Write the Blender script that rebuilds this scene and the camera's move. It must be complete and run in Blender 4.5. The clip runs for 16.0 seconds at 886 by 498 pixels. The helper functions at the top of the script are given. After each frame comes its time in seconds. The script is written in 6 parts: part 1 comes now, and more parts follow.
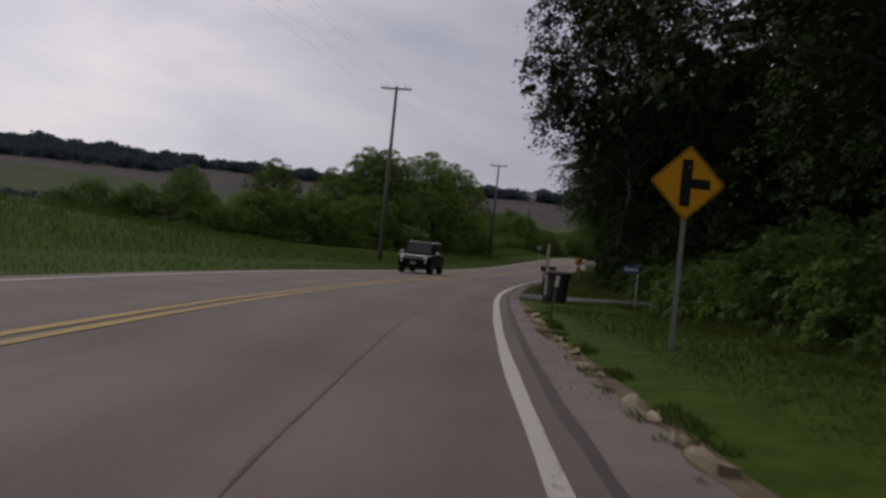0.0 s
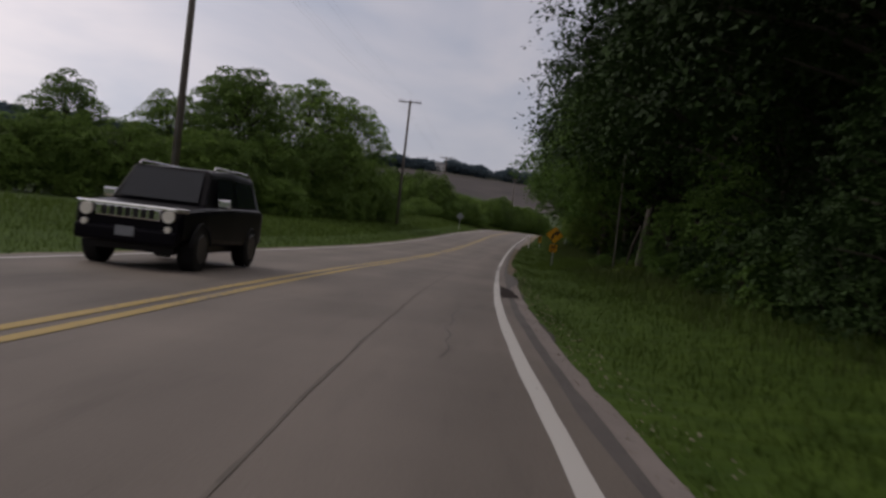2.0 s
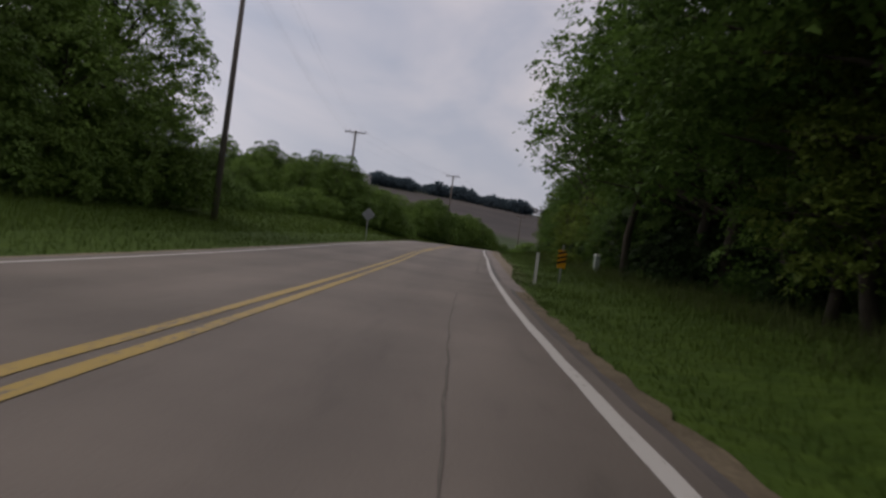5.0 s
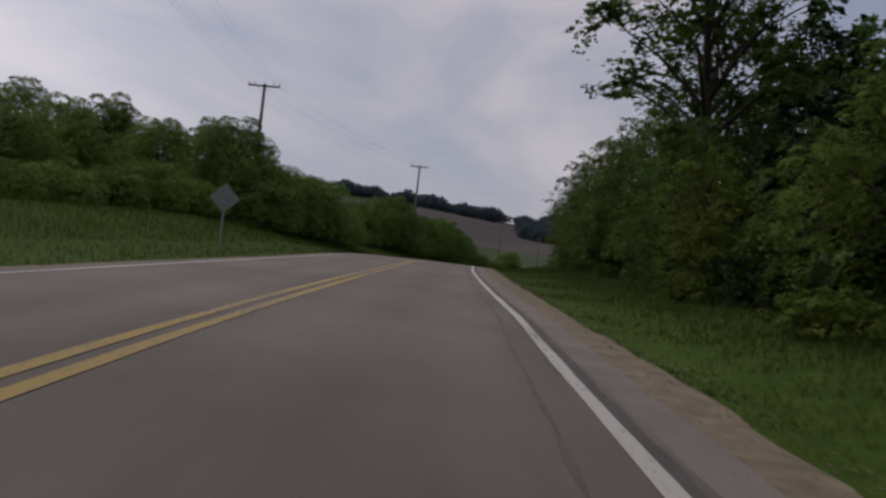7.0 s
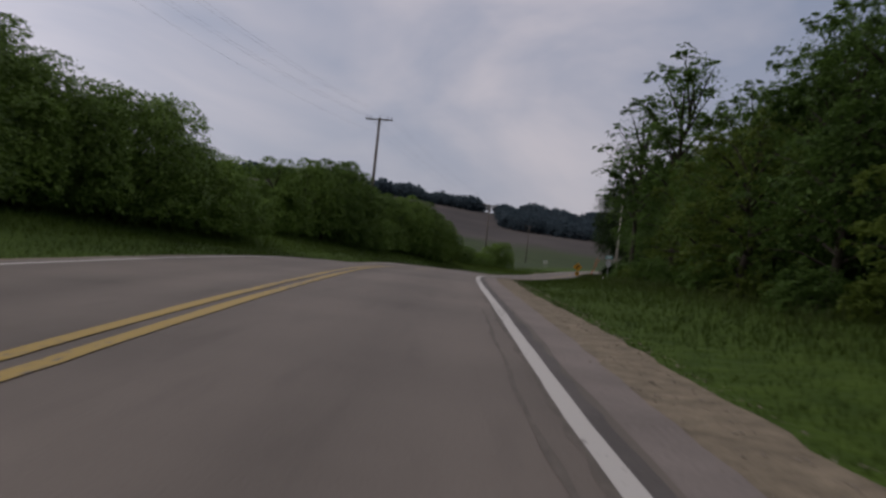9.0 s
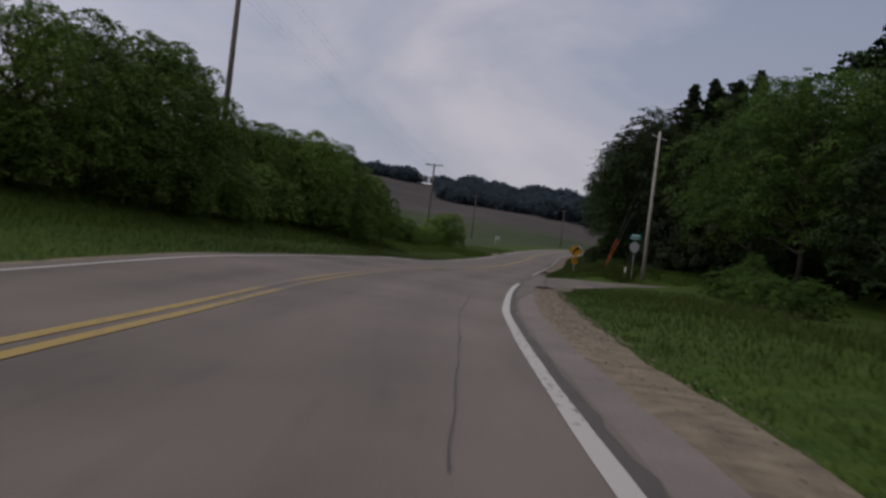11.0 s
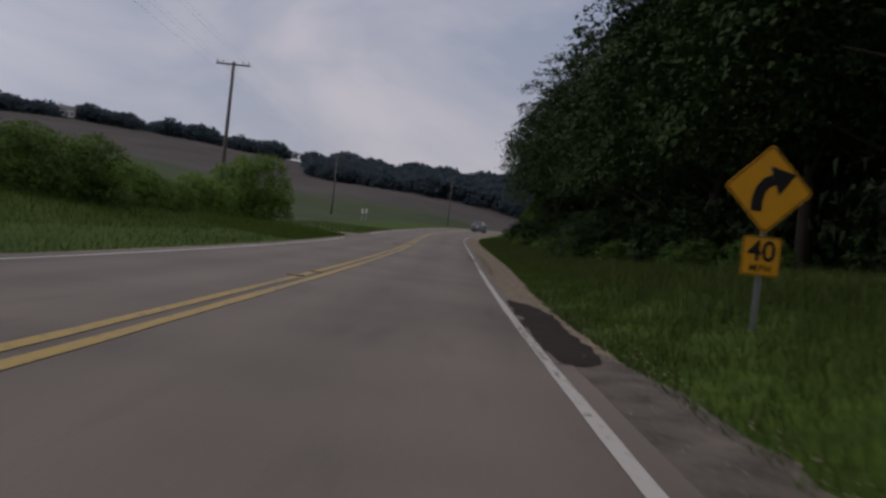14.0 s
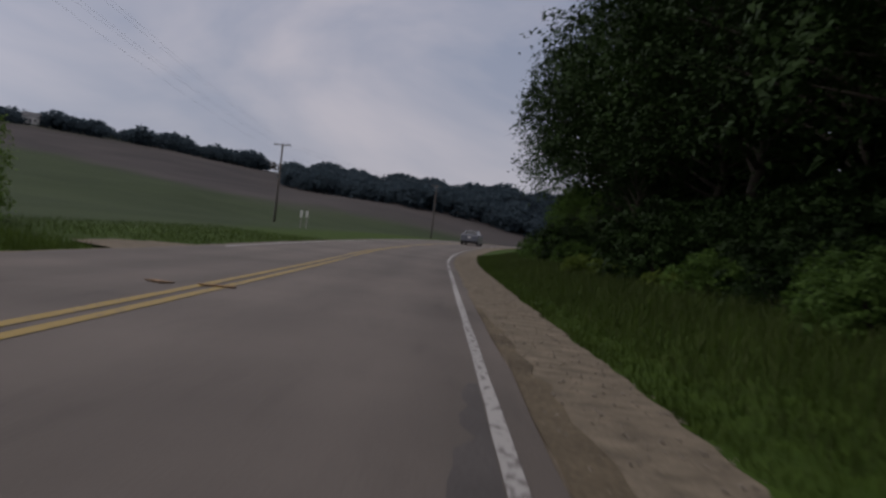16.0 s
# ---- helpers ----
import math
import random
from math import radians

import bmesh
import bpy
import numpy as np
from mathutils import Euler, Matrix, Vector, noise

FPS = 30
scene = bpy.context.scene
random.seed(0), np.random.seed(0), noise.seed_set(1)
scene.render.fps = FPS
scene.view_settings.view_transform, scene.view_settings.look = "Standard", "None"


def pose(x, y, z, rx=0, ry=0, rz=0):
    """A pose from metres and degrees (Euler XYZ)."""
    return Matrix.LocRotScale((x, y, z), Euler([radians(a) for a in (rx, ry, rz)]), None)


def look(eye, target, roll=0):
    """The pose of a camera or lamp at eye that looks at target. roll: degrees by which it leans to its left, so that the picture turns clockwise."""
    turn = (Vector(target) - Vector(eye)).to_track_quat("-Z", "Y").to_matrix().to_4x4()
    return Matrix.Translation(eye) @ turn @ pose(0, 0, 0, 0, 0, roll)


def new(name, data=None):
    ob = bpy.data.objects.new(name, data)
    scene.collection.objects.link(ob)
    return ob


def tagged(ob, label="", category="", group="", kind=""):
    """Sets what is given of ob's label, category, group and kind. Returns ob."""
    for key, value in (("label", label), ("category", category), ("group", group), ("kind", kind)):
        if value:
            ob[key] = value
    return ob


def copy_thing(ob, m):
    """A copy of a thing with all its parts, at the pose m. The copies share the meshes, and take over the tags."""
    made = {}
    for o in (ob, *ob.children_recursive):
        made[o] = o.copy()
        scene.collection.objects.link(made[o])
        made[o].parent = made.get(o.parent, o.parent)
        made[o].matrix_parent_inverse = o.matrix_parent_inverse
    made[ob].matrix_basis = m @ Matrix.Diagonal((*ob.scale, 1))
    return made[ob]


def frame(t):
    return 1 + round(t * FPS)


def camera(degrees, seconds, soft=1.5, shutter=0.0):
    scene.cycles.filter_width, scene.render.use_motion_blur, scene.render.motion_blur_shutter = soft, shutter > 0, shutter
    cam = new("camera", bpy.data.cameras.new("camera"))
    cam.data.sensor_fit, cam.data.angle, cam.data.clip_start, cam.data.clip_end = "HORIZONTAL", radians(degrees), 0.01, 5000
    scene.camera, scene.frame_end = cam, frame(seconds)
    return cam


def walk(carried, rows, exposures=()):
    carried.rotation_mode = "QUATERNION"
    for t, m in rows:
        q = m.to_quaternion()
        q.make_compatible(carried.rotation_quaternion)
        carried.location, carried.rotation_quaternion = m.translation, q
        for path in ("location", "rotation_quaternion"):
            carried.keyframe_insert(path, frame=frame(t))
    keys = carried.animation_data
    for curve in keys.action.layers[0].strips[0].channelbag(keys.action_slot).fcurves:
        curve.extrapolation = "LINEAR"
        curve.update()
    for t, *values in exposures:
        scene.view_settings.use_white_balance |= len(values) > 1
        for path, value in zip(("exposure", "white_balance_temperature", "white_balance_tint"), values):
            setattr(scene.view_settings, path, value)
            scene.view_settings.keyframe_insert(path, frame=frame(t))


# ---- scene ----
cam = camera(53.3, 16.0, soft=2.7, shutter=0.16)
PATH = [
    (0, 0.001, -0.000, 1.220, 89.768, -5.725, 0.614),
    (0.5, 0.085, 8.780, 1.196, 89.079, -6.157, -0.375),
    (1, 0.331, 17.529, 1.052, 88.711, -6.299, -2.259),
    (1.5, 0.914, 26.292, 0.883, 88.515, -6.579, -3.963),
    (2, 1.612, 35.052, 0.732, 88.571, -6.593, -5.447),
    (2.5, 2.562, 43.734, 0.615, 88.829, -6.561, -6.760),
    (3, 3.682, 52.356, 0.468, 89.106, -6.491, -7.540),
    (3.5, 4.886, 61.030, 0.354, 89.526, -6.365, -8.040),
    (4, 6.161, 69.730, 0.275, 89.739, -6.977, -8.846),
    (6.5, 14.509, 114.284, 0.679, 90.952, -6.819, -11.674),
    (7, 16.432, 123.335, 0.970, 91.109, -6.603, -12.124),
    (7.5, 18.381, 132.400, 1.217, 91.212, -6.427, -12.513),
    (8, 20.389, 141.424, 1.369, 91.101, -6.302, -12.840),
    (8.5, 22.463, 150.352, 1.531, 91.060, -6.137, -13.284),
    (9, 24.575, 159.213, 1.748, 90.650, -6.066, -13.582),
    (9.6, 27.143, 169.896, 2.000, 90.110, -6.205, -14.308),
    (10.2, 29.867, 180.657, 2.170, 89.719, -6.473, -15.541),
    (10.8, 32.903, 191.481, 2.190, 89.435, -6.711, -17.182),
    (11.5, 37.047, 204.173, 2.051, 89.174, -6.733, -19.479),
    (12, 40.470, 213.232, 2.058, 89.101, -6.438, -21.312),
    (12.5, 44.136, 222.137, 1.964, 89.222, -6.116, -23.103),
    (13, 48.102, 230.928, 1.817, 89.167, -6.579, -24.290),
    (13.5, 52.231, 239.705, 1.645, 89.054, -6.405, -25.324),
    (14, 56.552, 248.452, 1.536, 89.132, -6.364, -25.763),
    (14.5, 60.965, 257.203, 1.529, 89.471, -6.462, -26.266),
    (15, 65.486, 265.909, 1.533, 89.582, -6.461, -26.630),
    (15.5, 69.989, 274.548, 1.576, 89.610, -6.574, -26.739),
    (16, 74.448, 283.113, 1.643, 90.179, -6.405, -26.584),
]
walk(cam, [(t, pose(*p)) for t, *p in PATH], [(0, 0.0, 6600, 10), (1.5, 0.12, 6600, 10), (3, 0.18, 6600, 9), (4.2, 0.20, 6600, 9), (6.4, 0.26, 6450, 10), (7, 0.06, 6430, 10), (9, 0.04, 6350, 10), (13, 0.03, 6280, 10), (14.5, 0.04, 6280, 10), (16.0, -0.06, 6230, 10)])

# centreline of the road: x, y, z every 18 m
ROAD = [
    (-3.91, -52.64, 0.19), (-3.80, -41.76, 0.19), (-3.63, -23.85, 0.19), (-3.46, -5.94, 0.17),
    (-3.24, 12.36, 0.05), (-2.17, 30.41, -0.20), (-0.18, 48.30, -0.48), (2.70, 66.32, -0.68),
    (5.92, 83.92, -0.73), (9.43, 101.80, -0.56), (13.17, 119.48, -0.19), (16.87, 136.91, 0.23),
    (20.99, 154.82, 0.64), (25.29, 172.28, 1.08), (29.91, 189.63, 1.25), (35.55, 206.78, 1.07),
    (42.21, 223.82, 0.88), (49.57, 240.12, 0.67), (57.40, 256.37, 0.54), (65.43, 272.54, 0.55),
    (73.49, 288.58, 0.70), (81.48, 304.66, 0.96), (89.59, 320.82, 1.31), (98.47, 336.68, 1.74),
    (108.17, 352.05, 2.25), (118.66, 366.90, 2.77), (129.90, 381.18, 3.18), (141.88, 394.85, 3.50),
    (154.55, 407.88, 3.79), (167.89, 420.22, 4.08), (181.85, 431.86, 4.36),
]

# ---- light: a hazy, overcast evening sky and a weak wide sun ----
world = bpy.data.worlds.new("world")
scene.world = world
world.use_nodes = True
wt = world.node_tree
wt.nodes.clear()


def wnode(kind, **kw):
    n = wt.nodes.new(kind)
    for k, v in kw.items():
        n.inputs[k].default_value = v
    return n


SUN_AZ, SUN_EL = radians(-70), radians(38)
sky = wnode("ShaderNodeTexSky")
sky.sky_type = "NISHITA"
sky.sun_disc = False
sky.sun_elevation, sky.sun_rotation = SUN_EL, SUN_AZ
sky.air_density, sky.dust_density = 1.0, 3.0
sky_dim = wnode("ShaderNodeMixRGB", Fac=1.0, Color2=(0.075, 0.075, 0.075, 1))
sky_dim.blend_type = "MULTIPLY"
wt.links.new(sky.outputs[0], sky_dim.inputs["Color1"])
coord = wnode("ShaderNodeTexCoord")
stretch = wnode("ShaderNodeMapping")
stretch.inputs["Scale"].default_value = (1.0, 1.0, 2.4)
wt.links.new(coord.outputs["Generated"], stretch.inputs["Vector"])
cloud = wnode("ShaderNodeTexNoise", Scale=2.3, Detail=5.0, Roughness=0.52, Distortion=0.5)
wt.links.new(stretch.outputs[0], cloud.inputs["Vector"])
tone = wnode("ShaderNodeValToRGB")
tone.color_ramp.elements[0].position, tone.color_ramp.elements[0].color = 0.38, (0.315, 0.36, 0.49, 1)
tone.color_ramp.elements[1].position, tone.color_ramp.elements[1].color = 0.64, (0.69, 0.63, 0.68, 1)
wt.links.new(cloud.outputs["Fac"], tone.inputs["Fac"])
# the cloud deck is paler towards the horizon
split = wnode("ShaderNodeSeparateXYZ")
wt.links.new(coord.outputs["Generated"], split.inputs[0])
low = wnode("ShaderNodeMapRange")
for k, v in (("From Min", 0.0), ("From Max", 0.35), ("To Min", 1.0), ("To Max", 0.0)):
    low.inputs[k].default_value = v
wt.links.new(split.outputs["Z"], low.inputs["Value"])
pale = wnode("ShaderNodeMixRGB", Color2=(0.64, 0.60, 0.62, 1))
pale_f = wt.nodes.new("ShaderNodeMath")
pale_f.operation = "MULTIPLY"
pale_f.inputs[1].default_value = 0.55
wt.links.new(low.outputs[0], pale_f.inputs[0])
wt.links.new(pale_f.outputs[0], pale.inputs["Fac"])
wt.links.new(tone.outputs[0], pale.inputs["Color1"])
deck = wnode("ShaderNodeMixRGB", Fac=0.9)
wt.links.new(sky_dim.outputs[0], deck.inputs["Color1"])
wt.links.new(pale.outputs[0], deck.inputs["Color2"])
# the haze is brightest on the sun's side
side = wnode("ShaderNodeVectorMath")
side.operation = "DOT_PRODUCT"
side.inputs[1].default_value = (-0.25, 0.433, 0.0)
wt.links.new(coord.outputs["Generated"], side.inputs[0])
toward = wt.nodes.new("ShaderNodeMath")
toward.inputs[1].default_value = 0.5
wt.links.new(side.outputs["Value"], toward.inputs[0])
glow = wt.nodes.new("ShaderNodeFloatCurve")
bend = glow.mapping.curves[0]
bend.points[0].location, bend.points[1].location = (0.0, 0.28), (1.0, 0.82)
for at_x, at_y in ((0.5, 0.46), (0.75, 0.53), (0.885, 0.55), (0.93, 0.59), (0.97, 0.70)):
    bend.points.new(at_x, at_y)
glow.mapping.update()
wt.links.new(toward.outputs[0], glow.inputs["Value"])
lift = wt.nodes.new("ShaderNodeMath")
lift.operation = "MULTIPLY"
lift.inputs[1].default_value = 1.5
wt.links.new(glow.outputs[0], lift.inputs[0])
# an overcast sky is brighter overhead than at the horizon
zenith = wnode("ShaderNodeMapRange")
for k, v in (("From Min", 0.32), ("From Max", 0.95), ("To Min", 1.0), ("To Max", 1.9)):
    zenith.inputs[k].default_value = v
wt.links.new(split.outputs["Z"], zenith.inputs["Value"])
gain = wt.nodes.new("ShaderNodeMath")
gain.operation = "MULTIPLY"
wt.links.new(lift.outputs[0], gain.inputs[0])
wt.links.new(zenith.outputs[0], gain.inputs[1])
overhead = wnode("ShaderNodeMapRange")
for k, v in (("From Min", 0.30), ("From Max", 0.75), ("To Min", 0.0), ("To Max", 0.85)):
    overhead.inputs[k].default_value = v
wt.links.new(split.outputs["Z"], overhead.inputs["Value"])
white = wnode("ShaderNodeMixRGB", Color2=(0.535, 0.498, 0.482, 1))
wt.links.new(overhead.outputs[0], white.inputs["Fac"])
wt.links.new(deck.outputs[0], white.inputs["Color1"])
back = wnode("ShaderNodeBackground")
wt.links.new(gain.outputs[0], back.inputs["Strength"])
wt.links.new(white.outputs[0], back.inputs["Color"])
wout = wnode("ShaderNodeOutputWorld")
wt.links.new(back.outputs[0], wout.inputs["Surface"])

sun_data = bpy.data.lights.new("sun", "SUN")
sun_data.energy, sun_data.angle, sun_data.color = 0.75, radians(24), (1.0, 0.93, 0.85)
sun = new("sun", sun_data)
sun.matrix_world = look((0, 0, 200), Vector((0, 0, 200)) - Vector((math.sin(SUN_AZ) * math.cos(SUN_EL), math.cos(SUN_AZ) * math.cos(SUN_EL), math.sin(SUN_EL))))
scene.view_settings.exposure = 0.0


# ---- materials ----
def material(name, colour, rough=0.7, metal=0.0, spread=0.25, scale=3.0, fine=40.0, bump=0.15, uv=False, island=0.0, each=0.0, spec=0.3, translucent=0.0, tint=None, clump=1.0):
    """A surface with colour varied at two scales, a fine bump, and where asked a shift per island or per object."""
    m = bpy.data.materials.new(name)
    m.use_nodes = True
    nt = m.node_tree
    n, l = nt.nodes, nt.links
    b = n["Principled BSDF"]
    b.inputs["Roughness"].default_value = rough
    b.inputs["Metallic"].default_value = metal
    b.inputs["Specular IOR Level"].default_value = spec
    tc = n.new("ShaderNodeTexCoord")
    src = tc.outputs["UV" if uv else "Object"]
    big = n.new("ShaderNodeTexNoise")
    big.inputs["Scale"].default_value, big.inputs["Detail"].default_value = scale, 4
    l.new(src, big.inputs["Vector"])
    small = n.new("ShaderNodeTexNoise")
    small.inputs["Scale"].default_value, small.inputs["Detail"].default_value = fine, 3
    l.new(src, small.inputs["Vector"])
    add = n.new("ShaderNodeMath")
    add.operation = "ADD"
    wide = n.new("ShaderNodeMath")
    wide.operation = "MULTIPLY_ADD"
    wide.inputs[1].default_value, wide.inputs[2].default_value = clump, 0.5 - 0.5 * clump
    l.new(big.outputs["Fac"], wide.inputs[0])
    l.new(wide.outputs[0], add.inputs[0])
    l.new(small.outputs["Fac"], add.inputs[1])
    value = add.outputs[0]
    for amount, node, out in ((island, "ShaderNodeNewGeometry", "Random Per Island"), (each, "ShaderNodeObjectInfo", "Random")):
        if amount:
            g = n.new(node)
            k = n.new("ShaderNodeMath")
            k.operation = "MULTIPLY_ADD"
            k.inputs[1].default_value = amount
            l.new(g.outputs[out], k.inputs[0])
            l.new(value, k.inputs[2])
            value = k.outputs[0]
    shift = (island + each) / 2
    ramp = n.new("ShaderNodeMapRange")
    for key, v in (("From Min", 0.6 + shift * 0.2), ("From Max", 1.4 + shift * 1.8), ("To Min", 0.0), ("To Max", 1.0)):
        ramp.inputs[key].default_value = v
    l.new(value, ramp.inputs["Value"])
    mix = n.new("ShaderNodeMixRGB")
    hi = tint or tuple(min(1.0, c * (1 + spread)) for c in colour)
    mix.inputs["Color1"].default_value = (*[c * (1 - spread) for c in colour], 1)
    mix.inputs["Color2"].default_value = (*hi, 1)
    l.new(ramp.outputs[0], mix.inputs["Fac"])
    l.new(mix.outputs[0], b.inputs["Base Color"])
    if bump:
        bp = n.new("ShaderNodeBump")
        bp.inputs["Strength"].default_value, bp.inputs["Distance"].default_value = bump, 0.02
        l.new(small.outputs["Fac"], bp.inputs["Height"])
        l.new(bp.outputs[0], b.inputs["Normal"])
    if translucent:
        tr = n.new("ShaderNodeBsdfTranslucent")
        l.new(mix.outputs[0], tr.inputs["Color"])
        ms = n.new("ShaderNodeMixShader")
        ms.inputs["Fac"].default_value = translucent
        l.new(b.outputs[0], ms.inputs[1])
        l.new(tr.outputs[0], ms.inputs[2])
        l.new(ms.outputs[0], n["Material Output"].inputs["Surface"])
    return m


def asphalt_material():
    """Old grey chip-sealed asphalt: pale wheel tracks, darker oil strips, blotches and stone grain. UV: metres across, metres along."""
    m = bpy.data.materials.new("asphalt")
    m.use_nodes = True
    nt = m.node_tree
    n, l = nt.nodes, nt.links
    b = n["Principled BSDF"]
    b.inputs["Roughness"].default_value, b.inputs["Specular IOR Level"].default_value = 0.72, 0.35
    tc = n.new("ShaderNodeTexCoord")
    sp = n.new("ShaderNodeSeparateXYZ")
    l.new(tc.outputs["UV"], sp.inputs[0])
    stretch_m = n.new("ShaderNodeMapping")
    stretch_m.inputs["Scale"].default_value = (1.0, 0.13, 1.0)
    l.new(tc.outputs["UV"], stretch_m.inputs["Vector"])

    def noise_of(src, scale, detail):
        t = n.new("ShaderNodeTexNoise")
        t.inputs["Scale"].default_value, t.inputs["Detail"].default_value = scale, detail
        l.new(src, t.inputs["Vector"])
        return t.outputs["Fac"]

    def op(kind, a, c, d=None):
        k = n.new("ShaderNodeMath")
        k.operation = kind
        for i, v in enumerate((a, c, d)):
            if v is None:
                continue
            if isinstance(v, (int, float)):
                k.inputs[i].default_value = v
            else:
                l.new(v, k.inputs[i])
        return k.outputs[0]

    streak = noise_of(stretch_m.outputs[0], 1.1, 4)
    blotch = noise_of(tc.outputs["UV"], 0.22, 5)
    grain = noise_of(tc.outputs["UV"], 55.0, 2)
    # four wheel tracks a lane and a half apart
    wheel = op("COSINE", op("MULTIPLY", op("SUBTRACT", op("ABSOLUTE", sp.outputs["X"], 0), 1.0), 2 * math.pi / 1.75), 0)
    value = op("MULTIPLY_ADD", wheel, 0.05, op("MULTIPLY_ADD", streak, 0.28, op("MULTIPLY_ADD", blotch, 0.58, op("MULTIPLY", grain, 0.35))))
    # small dark stains and worn spots
    stain = op("MAXIMUM", op("SUBTRACT", noise_of(stretch_m.outputs[0], 3.4, 6), 0.55), 0.0)
    value = op("MULTIPLY_ADD", stain, -0.45, value)
    ramp = n.new("ShaderNodeValToRGB")
    ramp.color_ramp.elements[0].position, ramp.color_ramp.elements[0].color = 0.38, (0.073, 0.060, 0.052, 1)
    ramp.color_ramp.elements[1].position, ramp.color_ramp.elements[1].color = 0.83, (0.178, 0.148, 0.130, 1)
    l.new(value, ramp.inputs["Fac"])
    l.new(ramp.outputs[0], b.inputs["Base Color"])
    bp = n.new("ShaderNodeBump")
    bp.inputs["Strength"].default_value, bp.inputs["Distance"].default_value = 0.25, 0.01
    l.new(grain, bp.inputs["Height"])
    l.new(bp.outputs[0], b.inputs["Normal"])
    return m


def paint_material(name, colour, wear):
    """Road paint, chipped through to the asphalt. UV: metres across, metres along."""
    m = bpy.data.materials.new(name)
    m.use_nodes = True
    nt = m.node_tree
    n, l = nt.nodes, nt.links
    b = n["Principled BSDF"]
    b.inputs["Roughness"].default_value = 0.6
    tc = n.new("ShaderNodeTexCoord")
    mp = n.new("ShaderNodeMapping")
    mp.inputs["Scale"].default_value = (1.0, 0.45, 1.0)
    l.new(tc.outputs["UV"], mp.inputs["Vector"])
    chips = n.new("ShaderNodeTexNoise")
    chips.inputs["Scale"].default_value, chips.inputs["Detail"].default_value, chips.inputs["Roughness"].default_value = 16.0, 5, 0.6
    l.new(mp.outputs[0], chips.inputs["Vector"])
    slow = n.new("ShaderNodeTexNoise")
    slow.inputs["Scale"].default_value, slow.inputs["Detail"].default_value = 0.12, 2
    l.new(tc.outputs["UV"], slow.inputs["Vector"])
    add = n.new("ShaderNodeMath")
    add.operation = "MULTIPLY_ADD"
    add.inputs[1].default_value = 0.6
    l.new(slow.outputs["Fac"], add.inputs[0])
    l.new(chips.outputs["Fac"], add.inputs[2])
    ramp = n.new("ShaderNodeValToRGB")
    ramp.color_ramp.elements[0].position, ramp.color_ramp.elements[0].color = wear - 0.04, (*colour, 1)
    ramp.color_ramp.elements[1].position, ramp.color_ramp.elements[1].color = wear + 0.05, (0.10, 0.085, 0.078, 1)
    l.new(add.outputs[0], ramp.inputs["Fac"])
    l.new(ramp.outputs[0], b.inputs["Base Color"])
    return m


def ground_material():
    """Grass, with the field crops on the far hill by the mesh's own 'crop' attribute."""
    m = bpy.data.materials.new("ground_grass")
    m.use_nodes = True
    nt = m.node_tree
    n, l = nt.nodes, nt.links
    b = n["Principled BSDF"]
    b.inputs["Roughness"].default_value, b.inputs["Specular IOR Level"].default_value = 0.9, 0.1
    tc = n.new("ShaderNodeTexCoord")

    def mixed(scale, c1, c2, detail=5, lo=0.35, hi=0.65):
        t = n.new("ShaderNodeTexNoise")
        t.inputs["Scale"].default_value, t.inputs["Detail"].default_value = scale, detail
        l.new(tc.outputs["Object"], t.inputs["Vector"])
        r = n.new("ShaderNodeValToRGB")
        r.color_ramp.elements[0].position, r.color_ramp.elements[0].color = lo, (*c1, 1)
        r.color_ramp.elements[1].position, r.color_ramp.elements[1].color = hi, (*c2, 1)
        l.new(t.outputs["Fac"], r.inputs["Fac"])
        return r.outputs[0], t.outputs["Fac"]

    grass, fine = mixed(2.3, (0.033, 0.060, 0.008), (0.052, 0.086, 0.012))
    # bare earth greyed in its colour to stand in for haze over the hill
    hazed_soil, _ = mixed(0.02, (0.054, 0.048, 0.049), (0.078, 0.068, 0.067))
    crop, _ = mixed(0.03, (0.035, 0.051, 0.022), (0.050, 0.069, 0.031))
    at = n.new("ShaderNodeAttribute")
    at.attribute_name = "crop"
    sp = n.new("ShaderNodeSeparateColor")
    l.new(at.outputs["Color"], sp.inputs[0])
    one = n.new("ShaderNodeMixRGB")
    l.new(sp.outputs[0], one.inputs["Fac"])
    l.new(grass, one.inputs["Color1"])
    l.new(crop, one.inputs["Color2"])
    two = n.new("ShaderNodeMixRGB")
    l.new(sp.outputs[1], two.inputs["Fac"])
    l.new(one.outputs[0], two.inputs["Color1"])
    l.new(hazed_soil, two.inputs["Color2"])
    l.new(two.outputs[0], b.inputs["Base Color"])
    bp = n.new("ShaderNodeBump")
    bp.inputs["Strength"].default_value, bp.inputs["Distance"].default_value = 0.6, 0.1
    l.new(fine, bp.inputs["Height"])
    l.new(bp.outputs[0], b.inputs["Normal"])
    return m


ASPHALT = asphalt_material()
THIN_WHITE = paint_material("worn_white_paint", (0.40, 0.38, 0.37), 0.83)
BROKEN_WHITE = paint_material("broken_white_paint", (0.42, 0.40, 0.39), 0.86)
FADED_YELLOW = paint_material("faded_yellow_paint", (0.23, 0.155, 0.05), 0.81)
YELLOW_PAINT = paint_material("yellow_paint", (0.315, 0.212, 0.036), 0.88)
WHITE_PAINT = paint_material("white_paint", (0.44, 0.42, 0.41), 0.95)
GRASS_GROUND = ground_material()
GRAVEL = material("gravel", (0.180, 0.147, 0.107), 0.9, spread=0.38, scale=3.4, fine=26, bump=0.8, uv=True, clump=1.7)
STONE = material("gravel_stone", (0.22, 0.19, 0.155), 0.9, spread=0.4, scale=2, fine=30, bump=0, island=1.0)
